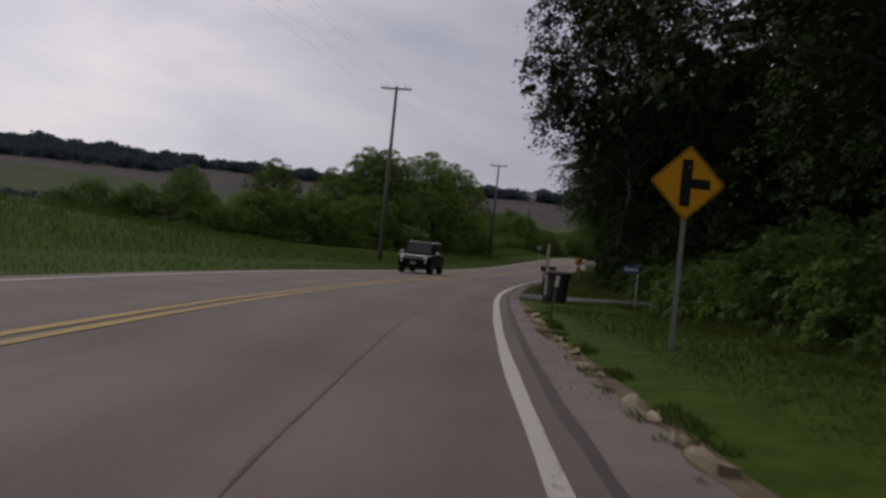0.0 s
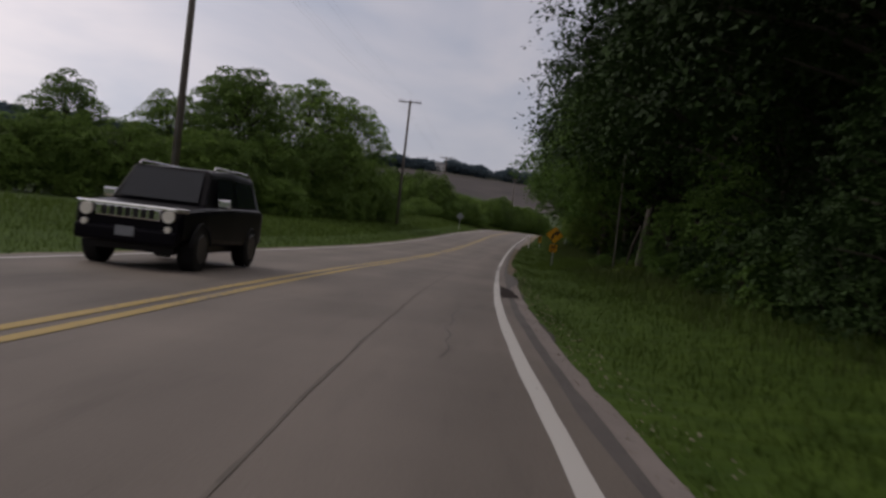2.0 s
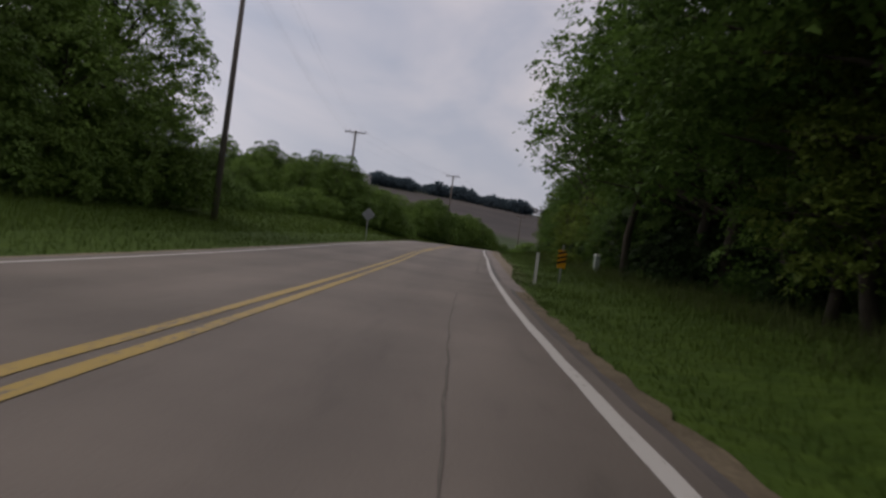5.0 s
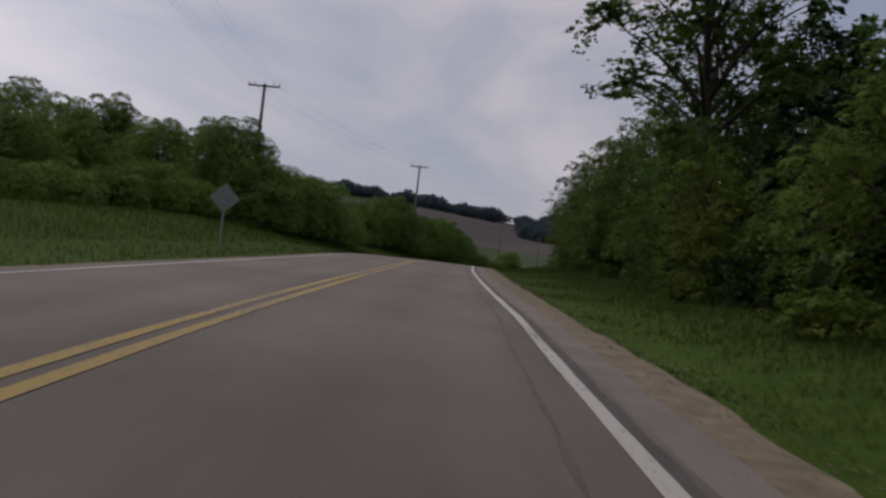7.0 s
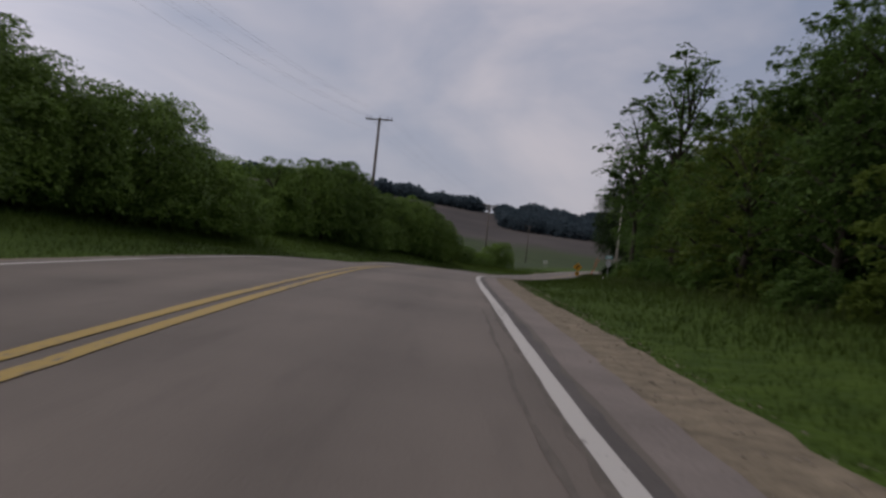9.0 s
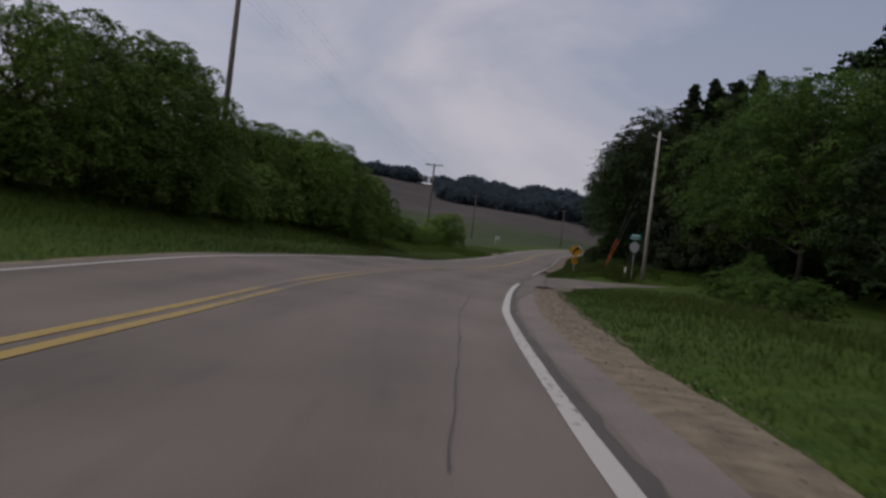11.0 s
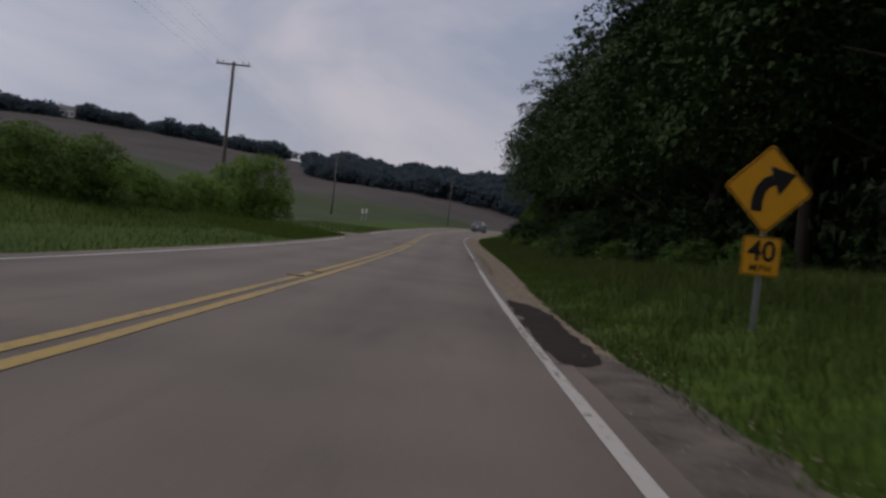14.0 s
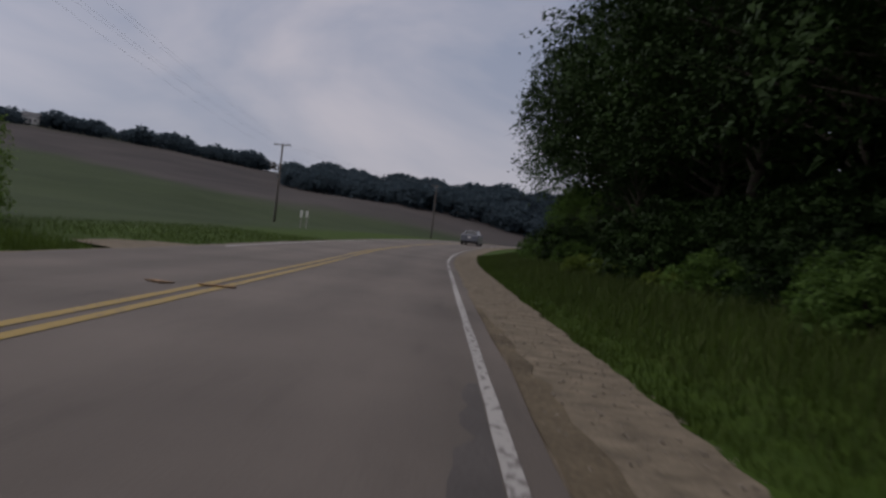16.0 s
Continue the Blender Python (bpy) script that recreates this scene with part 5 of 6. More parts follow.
def grass(name, s0, s1, edge, depth, count, lo, hi, mat, label, seed, lean=0.85, gaps=None):
    """Standing blades, thick along the verge; each blade is one tapered, bent leaf. With gaps they stand in tufts."""
    rng = np.random.default_rng(seed)
    s = rng.uniform(s0, s1, count)
    e = np.interp(s, *zip(*edge))
    u = e + np.sign(depth) * abs(depth) * rng.random(count) ** 1.3
    keep = ~((u > 0) & (((s > 22.0 + (u - 4.6) * 0.54) & (s < 26.2 + (u - 4.6) * 0.45)) | ((s > 226) & (s < 300) & (u < side_near(s) + 0.35) & (u > side_far(s) - 0.2)))) & ~((u < 0) & (s > 309.3 - (u + 4.2) * 0.6) & (s < 317 + (u + 4.2) * 0.6))
    if gaps is not None:
        keep &= np.array([noise.noise((a * 1.2, b * 1.2, seed)) > gaps for a, b in zip(s, u)])
    s, u = s[keep], u[keep]
    n = len(s)
    x, y = at(s, u)
    z = height(x, y) - 0.02
    h = rng.uniform(lo, hi, n) * (0.55 + 0.45 * smooth(0, 1.2, np.abs(u - np.interp(s, *zip(*edge)))))
    a = rng.uniform(0, 2 * np.pi, n)
    w = 0.0045 + 0.006 * rng.random(n) * (0.4 + hi)
    tilt = h * lean * rng.random(n)
    b = rng.uniform(0, 2 * np.pi, n)
    p0 = np.stack([x - w * np.cos(a), y - w * np.sin(a), z], 1)
    p1 = np.stack([x + w * np.cos(a), y + w * np.sin(a), z], 1)
    mx, my = x + 0.35 * tilt * np.cos(b), y + 0.35 * tilt * np.sin(b)
    p2 = np.stack([mx + 0.7 * w * np.cos(a), my + 0.7 * w * np.sin(a), z + 0.6 * h], 1)
    p3 = np.stack([mx - 0.7 * w * np.cos(a), my - 0.7 * w * np.sin(a), z + 0.6 * h], 1)
    p4 = np.stack([x + tilt * np.cos(b), y + tilt * np.sin(b), z + h], 1)
    v = np.stack([p0, p1, p2, p3, p4], 1).reshape(-1, 3).tolist()
    k = (np.arange(n) * 5).tolist()
    me = bpy.data.meshes.new(name)
    me.from_pydata(v, [], [q for i in k for q in ((i, i + 1, i + 2, i + 3), (i + 3, i + 2, i + 4))])
    me.materials.append(mat)
    tagged(new(name, me), label, "grass", kind="stuff")


RIGHT_EDGE = [(-30, 5.2), (-2, 5.2), (2, 5.08), (5, 5.0), (8, 4.9), (13, 4.88), (18, 4.68), (40, 4.72), (47, 4.78), (56, 4.5), (64, 4.6), (75, 4.4), (105, 4.2), (113, 4.34), (122, 4.83), (126, 4.98), (143, 4.97), (150, 4.9), (160, 4.78), (175, 4.52), (200, 4.62), (222, 5.0), (230, 5.3), (252, 4.5), (264, 4.55), (275, 4.82), (286, 5.05), (295, 5.08), (345, 4.95)]
LEFT_EDGE = [(-30, -4.32), (345, -4.32)]
grass("lawn_grass", -6, 34, RIGHT_EDGE, 6.5, 80000, 0.03, 0.08, GRASS_BLADE, "short mown lawn grass beside the driveway", 1)
grass("verge_grass", 30, 228, RIGHT_EDGE, 5.2, 150000, 0.07, 0.18, GRASS_BLADE, "rough green grass along the road verge", 2)
grass("verge_grass", 247, 345, RIGHT_EDGE, 6.0, 120000, 0.14, 0.30, GRASS_BLADE, "rough green grass along the road verge", 3)
grass("tall_grass", 56, 130, [(0, 7.6), (400, 7.6)], 3.0, 5000, 0.30, 0.60, GRASS_SEED, "tall seeding grass in front of the wood", 4)
grass("tall_grass", 249, 345, [(0, 5.6), (400, 5.6)], 4.4, 26000, 0.24, 0.44, GRASS_SEED, "tall seeding grass in front of the wood", 5)
grass("tall_grass", 249.5, 257, [(0, 7.2), (400, 7.2)], 5.0, 4500, 0.25, 0.5, GRASS_BLADE, "tall grass round the foot of the bare pole", 8)
grass("tall_grass", 292, 310.5, [(0, -4.5), (400, -4.5)], -5.0, 8000, 0.22, 0.5, FIELD_GRASS, "tall grass at the corner of the field entrance", 9, 0.6)
grass("verge_grass", 247, 266, [(0, 7.0), (400, 7.0)], 12.0, 40000, 0.16, 0.34, GRASS_BLADE, "rough green grass beside the side road", 11)
grass("tall_grass", 68, 80, [(0, 5.7), (400, 5.7)], 2.6, 6000, 0.22, 0.46, FIELD_GRASS, "tall grass round the foot of the curve sign", 14, 0.9, -0.05)
grass("verge_grass", -6, 14, [(-30, 4.86), (-2, 4.86), (2, 4.80), (5, 4.74), (8, 4.66), (13, 4.68)], 0.55, 22000, 0.08, 0.20, GRASS_BLADE, "rough grass growing in tufts over the broken kerb", 10, 0.9, 0.08)
grass("tall_grass", -6, 30, [(0, 7.6), (400, 7.6)], 2.6, 14000, 0.14, 0.36, GRASS_BLADE, "uncut grass in front of the shrubs", 12, 0.9, 0.0)
grass("tall_grass", 30, 226, [(0, 6.9), (150, 6.9), (226, 7.8)], 3.2, 28000, 0.18, 0.42, GRASS_SEED, "uneven uncut grass along the foot of the wood", 13, 0.9, 0.05)
grass("verge_grass", 0, 345, LEFT_EDGE, -8.0, 90000, 0.10, 0.26, GRASS_BLADE, "rough green grass across the road", 6)
grass("tall_grass", 0, 306, [(0, -7.4), (400, -8.0)], -9.0, 80000, 0.22, 0.48, FIELD_GRASS, "tall seeding grass across the road", 7)


def far_woods(name, mat, label, count, az, r0, r1, tall, seed, leafs=40):
    """Distant trees along the hill, each a dome of leaf clumps with its own height."""
    rng = np.random.default_rng(seed)
    a = np.radians(rng.uniform(*az, count))
    r = rng.uniform(r0, r1, count) if not callable(r0) else np.array([r0(math.degrees(q), rng) for q in a])
    x, y = 30 + r * np.sin(a), 140 + r * np.cos(a)
    z = height(x, y)
    h = tall * (0.62 + 0.3 * rng.random(count) + 0.28 * np.sin(np.degrees(a) * 2.3) * np.sin(np.degrees(a) * 0.9 + 1))
    d = rng.normal(0, 1, (count, leafs, 3))
    d /= np.linalg.norm(d, axis=2)[..., None]
    rad = np.stack([h * 0.62, h * 0.62, h * 0.5], 1)[:, None]
    p = np.stack([x, y, z + h * 0.42], 1)[:, None] + d * rad * (0.3 + 0.75 * rng.random((count, leafs, 1)) ** 0.5)
    size = np.repeat(h * 0.24, leafs)
    me = leaves(name, p.reshape(-1, 3), d.reshape(-1, 3) * 0.35 + np.array([0, 0, 0.55]), size * (0.7 + 0.6 * rng.random(len(size))), rng, wide=0.8)
    me.materials.append(mat)
    tagged(new(name, me), label, "far trees", kind="stuff")


far_woods("far_woods", FAR_LEAF_HAZED, "dark line of trees along the far ridge, tinted blue for haze", 1900, (-60, 15.0), 890, 1000, 13, 1, 60)
far_woods("far_woods", FAR_LEAF_HAZED, "broad dark wood covering the far hillside", 2400, (16.3, 45), lambda q, g: g.uniform(640 + 60 * max(0.0, (22 - q) / 6), 975), 0, 14, 2, 60)
far_woods("far_woods", FAR_LEAF_HAZED, "thick dark wood on the shoulder of the far hill", 1100, (-75, -22), 760, 900, 13, 9, 46)
far_woods("far_woods", FAR_PALE, "pale bare-looking trees on the far ridge", 14, (15.0, 17.6), 930, 960, 11, 3)
far_woods("far_hedge", FAR_LEAF_HAZED, "dark hedge line below the far field", 120, (-75, -8), 330, 350, 5, 4)


# ---- street furniture ----
def rounded(outline, r, steps=4):
    """The outline with its corners rounded."""
    out = []
    n = len(outline)
    for i in range(n):
        p, a, b = Vector(outline[i]), Vector(outline[i - 1]), Vector(outline[(i + 1) % n])
        da, db = (a - p).normalized() * r, (b - p).normalized() * r
        for k in range(steps + 1):
            t = k / steps
            q = p + da * (1 - t) ** 2 + db * t**2
            out.append((q.x, q.y))
    return out


def diamond(side):
    h = side / math.sqrt(2)
    return rounded([(0, -h), (h, 0), (0, h), (-h, 0)], 0.05)


def up(z, y=0.0, x=0.0):
    return Matrix.Translation((x, y, z))


def band(outline, width):
    """A closed border of the given width just inside an outline, as quads."""
    c = Vector((sum(p[0] for p in outline), sum(p[1] for p in outline))) / len(outline)
    inner = [tuple(c + (Vector(p) - c) * (1 - width / (Vector(p) - c).length)) for p in outline]
    n = len(outline)
    return [(x, 0, z) for x, z in outline] + [(x, 0, z) for x, z in inner], [(i, (i + 1) % n, n + (i + 1) % n, n + i) for i in range(n)]


def u_post(root, tall, mat=None):
    """A ribbed steel U-channel post."""
    prof = [(-0.035, 0), (-0.022, 0), (-0.016, 0.028), (0.016, 0.028), (0.022, 0), (0.035, 0), (0.035, 0.005), (0.026, 0.006), (0.019, 0.034), (-0.019, 0.034), (-0.026, 0.006), (-0.035, 0.005)]
    return part("post", Shape().loft([[(x, y, z) for x, y in prof] for z in (-0.4, tall)]), mat or GALVANISED, root)


def letters(text, size, mat, parent, x, z, y=-0.004, label="", tight=1.0):
    cu = bpy.data.curves.new("lettering", "FONT")
    cu.offset = 0.018 * size
    cu.body, cu.size, cu.align_x, cu.align_y, cu.extrude, cu.space_character = text, size, "CENTER", "CENTER", 0.001, tight
    tmp = bpy.data.objects.new("tmp", cu)
    scene.collection.objects.link(tmp)
    me = bpy.data.meshes.new_from_object(tmp.evaluated_get(bpy.context.evaluated_depsgraph_get()))
    bpy.data.objects.remove(tmp)
    me.materials.clear()
    ob = part("lettering", me, mat, parent, label)
    ob.matrix_basis = pose(x, y, z, 90, 0, 0)
    return ob


def border_part(parent, outline, z, width, y=-0.003):
    v, f = band([(a * 0.965, b * 0.965) for a, b in outline], width)
    part("border", Shape().add(v, f, up(z, y)), SIGN_BLACK, parent)


def warning_sign(s, u, turn, z, side, symbol, label, plate=None, base_drop=0.0):
    """A yellow diamond on a steel post; z: height of its middle above the ground."""
    root = thing("warning_sign", spot(s, u, turn), label, "road sign")
    u_post(root, z + side * 0.62)
    face = part("sign_face", Shape().plate(diamond(side), 0.003, up(z, -0.012)), SIGN_YELLOW, root, "yellow diamond sign face")
    back_plate = part("sign_back", Shape().plate(diamond(side * 0.998), 0.003, up(z, -0.0085)), SIGN_BACK, root)
    border_part(root, diamond(side), z, 0.018, -0.014)
    h = side / math.sqrt(2)
    if symbol == "T":
        sy = Shape().plate([(-0.19 * h, -0.62 * h), (0.10 * h, -0.62 * h), (0.10 * h, 0.62 * h), (-0.19 * h, 0.62 * h)], 0.002, up(z, -0.015))
        sy.plate([(0.10 * h, -0.13 * h), (0.60 * h, -0.13 * h), (0.60 * h, 0.13 * h), (0.10 * h, 0.13 * h)], 0.002, up(z, -0.015))
        part("side_road_symbol", sy, SIGN_BLACK, root)
    else:
        mid = [(-0.24 * h, -0.50 * h), (-0.235 * h, -0.25 * h), (-0.18 * h, -0.02 * h), (-0.06 * h, 0.14 * h), (0.10 * h, 0.22 * h)]
        left, right = [], []
        for i, p in enumerate(mid):
            a, b = mid[max(i - 1, 0)], mid[min(i + 1, len(mid) - 1)]
            d = (Vector(b) - Vector(a)).normalized() * 0.125 * h
            left.append((p[0] - d.y, p[1] + d.x))
            right.append((p[0] + d.y, p[1] - d.x))
        v = [(x, 0, q) for x, q in left + right]
        k = len(mid)
        part("curve_arrow", Shape().add(v, [(i, i + 1, k + i + 1, k + i) for i in range(k - 1)], up(z, -0.015)).plate([(-0.02 * h, 0.52 * h), (0.58 * h, 0.38 * h), (0.24 * h, -0.12 * h)], 0.002, up(z, -0.015)), SIGN_BLACK, root)
    part("bolt", Shape().tube([(0, -0.022, z + 0.3 * side), (0, -0.010, z + 0.3 * side)], 0.012, 6), GALVANISED, root)
    if plate:
        w = 0.62 * side
        pz = z - h - w / 2 - 0.02
        sq = rounded([(-w / 2, -w / 2), (w / 2, -w / 2), (w / 2, w / 2), (-w / 2, w / 2)], 0.03)
        panel = part("speed_plate", Shape().plate(sq, 0.005, up(pz, -0.012)), SIGN_YELLOW, root, "yellow square advisory speed plate")
        border_part(panel, sq, pz, 0.014, -0.014)
        letters("40", 0.72 * w, SIGN_BLACK, panel, 0, pz + 0.11 * w, -0.0155)
        letters("MPH", 0.25 * w, SIGN_BLACK, panel, 0, pz - 0.31 * w, -0.0155, tight=1.25)
    return root


warning_sign(5.4, 6.45, 4, 2.36, 0.76, "T", "yellow diamond side-road sign on a steel post in the lawn")
warning_sign(72.4, 6.36, 3, 1.64, 0.62, "curve", "yellow right-curve sign with a 40 mph plate", True)
warning_sign(260.5, 6.27, 3, 1.72, 0.73, "curve", "yellow right-curve sign with a 40 mph plate", True)


def sign_from_behind(s, u, turn, z, outline, label, name="road_sign", posts=1):
    root = thing(name, spot(s, u, turn), label, "road sign")
    u_post(root, z + 0.35)
    part("sign_back", Shape().plate(outline, 0.004, up(z, -0.008)), SIGN_BACK, root, "bare grey aluminium sign back")
    part("bolt", Shape().tube([(0, -0.020, z + 0.15), (0, -0.006, z + 0.15)], 0.012, 6), GALVANISED, root)
    part("bolt", Shape().tube([(0, -0.020, z - 0.15), (0, -0.006, z - 0.15)], 0.012, 6), GALVANISED, root)
    return root


sign_from_behind(148.6, -5.65, 2, 1.95, diamond(0.76), "diamond road sign seen from its bare grey back")
octagon = [(0.36 * math.cos(radians(22.5 + 45 * k)), 0.36 * math.sin(radians(22.5 + 45 * k))) for k in range(8)]
stop = sign_from_behind(252.1, 10.02, -30, 2.16, octagon, "octagonal stop sign seen from its grey back, with street name blades", "stop_sign")
for k, (dz, turn) in enumerate(((2.74, 35), (2.92, -12))):
    blade = part("street_name_blade", Shape().plate([(-0.38, -0.075), (0.38, -0.075), (0.38, 0.075), (-0.38, 0.075)], 0.006), SIGN_TEAL, stop, "teal street name blade")
    blade.matrix_basis = pose(0, 0, dz, 0, 0, turn)
    bars = Shape()
    for q, w in ((-0.20, 0.22), (0.10, 0.26)):
        bars.plate([(q - w / 2, -0.03), (q + w / 2, -0.03), (q + w / 2, 0.03), (q - w / 2, 0.03)], 0.002, up(0, -0.003))
    part("text_bar", bars, SIGN_WHITE, blade)
part("blade_bracket", Shape().tube([(0, 0.01, 2.4), (0, 0.01, 3.0)], 0.02, 8), GALVANISED, stop)


def utility_pole(s, u, top, arm=2.5, mat=None, label="weathered wooden utility pole with a crossarm", turn=0.0, thick=1.0):
    x, y, z = ground_at(s, u)
    tall = top - z
    root = thing("utility_pole", pose(x, y, z, 0, 0, heading(s) + turn), label, "utility pole", "power line poles")
    part("pole", Shape().tube([(0, 0, -0.5), (0, 0, tall * 0.5), (0, 0, tall)], [0.165 * thick, 0.14 * thick, 0.11 * thick], 12), mat or POLE_WOOD, root, soft=True)
    if arm:
        part("crossarm", Shape().box(arm, 0.10, 0.13, up(tall - 0.28, -0.14), 0.012), mat or POLE_WOOD, root)
        for q in (-1, 1):
            part("arm_brace", Shape().tube([(q * 0.62, -0.2, tall - 0.24), (0, -0.15, tall - 0.78)], 0.018, 6), GALVANISED, root)
        for q in (-0.47, -0.30, 0.30, 0.47):
            pin = part("insulator", Shape().tube([(q * arm, -0.14, tall - 0.15), (q * arm, -0.14, tall - 0.06), (q * arm, -0.14, tall - 0.05), (q * arm, -0.14, tall + 0.02), (q * arm, -0.14, tall + 0.05)], [0.012, 0.012, 0.045, 0.05, 0.02], 8), INSULATOR, root)
        part("neutral_bracket", Shape().tube([(0, -0.1, tall - 1.5), (0.22, -0.16, tall - 1.45)], 0.02, 6), GALVANISED, root)
        part("ground_wire", Shape().tube([(0.02, -0.15, tall - 0.8), (0.02, -0.172, 0.3)], 0.008, 5), WIRE, root)
    return root, tall


POLES = [(-2.0, -10.5, 12.6), (61.5, -8.85, 13.4), (123.8, -9.8, 14.0), (183.9, -14.2, 13.2), (232.3, -11.0, 13.8), (316.0, -14.9, 12.62), (403.1, -29.8, 13.82), (472.0, -34.0, 15.92)]
for s, u, top in POLES:
    utility_pole(s, u, top)


def wires(a, b):
    (s0, u0, t0), (s1, u1, t1) = a, b
    root = thing("power_line", pose(0, 0, 0), "thin grey wires sagging between two utility poles", "wires", "power line spans")
    for off, dz in ((-1.17, 0.02), (-0.75, 0.02), (0.75, 0.02), (1.17, 0.02), (0.2, -1.45)):
        p, q = Vector((*map(float, at(s0, u0 + off)), t0 + dz)), Vector((*map(float, at(s1, u1 + off)), t1 + dz))
        part("wire", Shape().tube([p.lerp(q, k / 10) - Vector((0, 0, 4 * 0.7 * (k / 10) * (1 - k / 10))) for k in range(11)], 0.004, 4, False), WIRE, root)


for a, b in zip(POLES, POLES[1:]):
    wires(a, b)

# the bare grey pole at the side road, with its guy wires and red guards
root, tall = utility_pole(252.5, 10.8, 10.92, arm=0, mat=POLE_GREY, thick=0.8, label="tall bare grey wooden pole at the side road corner")
part("top_bracket", Shape().tube([(-0.5, 0, tall - 0.25), (0.5, 0, tall - 0.55)], 0.03, 6), GALVANISED, root)
part("pole_tag", Shape().box(0.06, 0.01, 0.10, up(2.2, -0.15)), SIGN_WHITE, root)
gx, gy, gz = ground_at(251.8, 8.2)
px, py, pz = ground_at(252.5, 10.8)
guy = thing("guy_wire", pose(gx, gy, gz), "pair of steel guy wires with faded red plastic guards", "guy wire")
for k in (0.0, 0.10):
    end = Vector((px - gx, py - gy, pz - gz + tall - 0.8 - 16 * k))
    a = Vector((k, 0, 0))
    part("steel_wire", Shape().tube([a, a + (end - a)], 0.006, 5), WIRE, guy)
    d = (end - a).normalized()
    part("wire_guard", Shape().tube([a + d * 0.1, a + d * 2.1], 0.024, 8), RED_PLASTIC, guy, "faded red plastic guard")

marker = thing("marker_post", spot(252.2, 9.6), "short white plastic marker post in the grass", "marker post")
part("post", Shape().tube([(0, 0, -0.2), (0, 0, 0.38)], 0.055, 10), WHITE_BOX, marker, soft=True)
part("cap", Shape().tube([(0, 0, 0.38), (0, 0, 0.42), (0, 0, 0.45)], [0.06, 0.06, 0.03], 10), WHITE_BOX, marker)

pedestal = thing("utility_pedestal", spot(121.8, 8.55, 10, 0.12), "grey-green telephone pedestal box in tall grass", "utility box")
part("housing", Shape().box(0.23, 0.22, 0.85, up(0), 0.02), PEDESTAL, pedestal)
part("lid", Shape().box(0.26, 0.25, 0.09, up(0.85), 0.02), WHITE_BOX, pedestal, "pale plastic lid")
part("latch", Shape().box(0.03, 0.02, 0.06, up(0.6, -0.118)), GALVANISED, pedestal)


def striped_marker(s, u, z):
    root = thing("object_marker", spot(s, u, 6), "black and yellow striped object marker on a post", "road sign")
    u_post(root, z + 0.5)
    w, h = 0.30, 0.62
    panel = part("sign_panel", Shape().plate([(-w / 2, -h / 2), (w / 2, -h / 2), (w / 2, h / 2), (-w / 2, h / 2)], 0.004, up(z, -0.01)), SIGN_YELLOW, root)
    for k in range(1, 4):
        b = -h / 2 - 0.03 + k * 0.16
        part("stripe", Shape().plate([(-w / 2, b), (w / 2, b + 0.10), (w / 2, min(h / 2, b + 0.18)), (-w / 2, b + 0.08)], 0.002, up(z, -0.013)), SIGN_BLACK, panel)


striped_marker(111.8, 5.9, 0.85)
post = thing("delineator", spot(110.2, 4.95), "white delineator post at the road edge", "marker post")
part("post", Shape().box(0.09, 0.02, 1.15, up(-0.1), 0.005), WHITE_BOX, post)
part("reflector", Shape().box(0.07, 0.006, 0.12, up(0.85, -0.013)), SIGN_WHITE, post)

# the wood edge post in the lawn
post = thing("marker_stake", spot(11.9, 5.16, 0), "leaning green steel stake with a white top", "marker post")
stake = part("stake", Shape().box(0.05, 0.03, 1.05, None, 0.004), GREEN_POST, post)
stake.matrix_basis = pose(0, 0, -0.15, 0, 6, 0)
tip = part("reflector_cap", Shape().box(0.075, 0.035, 0.24, None, 0.004), WHITE_BOX, post, "white reflective top")
tip.matrix_basis = pose(0.088, -0.004, 0.70, 0, 6, 0)

# blue house number sign: the number is left as bars
blue = thing("address_sign", spot(22.0, 8.36, 8), "small blue address sign on a thin steel post", "address sign")
part("post", Shape().tube([(0, 0.02, -0.3), (0, 0.02, 1.38)], 0.02, 8), GALVANISED, blue)
panel = part("sign_panel", Shape().plate(rounded([(-0.52, -0.12), (0.04, -0.12), (0.04, 0.12), (-0.52, 0.12)], 0.02), 0.005, up(1.22)), SIGN_BLUE, blue)
bars = Shape()
for k in range(5):
    bars.plate([(-0.46 + k * 0.092, -0.055), (-0.40 + k * 0.092, -0.055), (-0.40 + k * 0.092, 0.055), (-0.46 + k * 0.092, 0.055)], 0.002, up(1.22, -0.003))
part("number_bar", bars, SIGN_WHITE, panel)


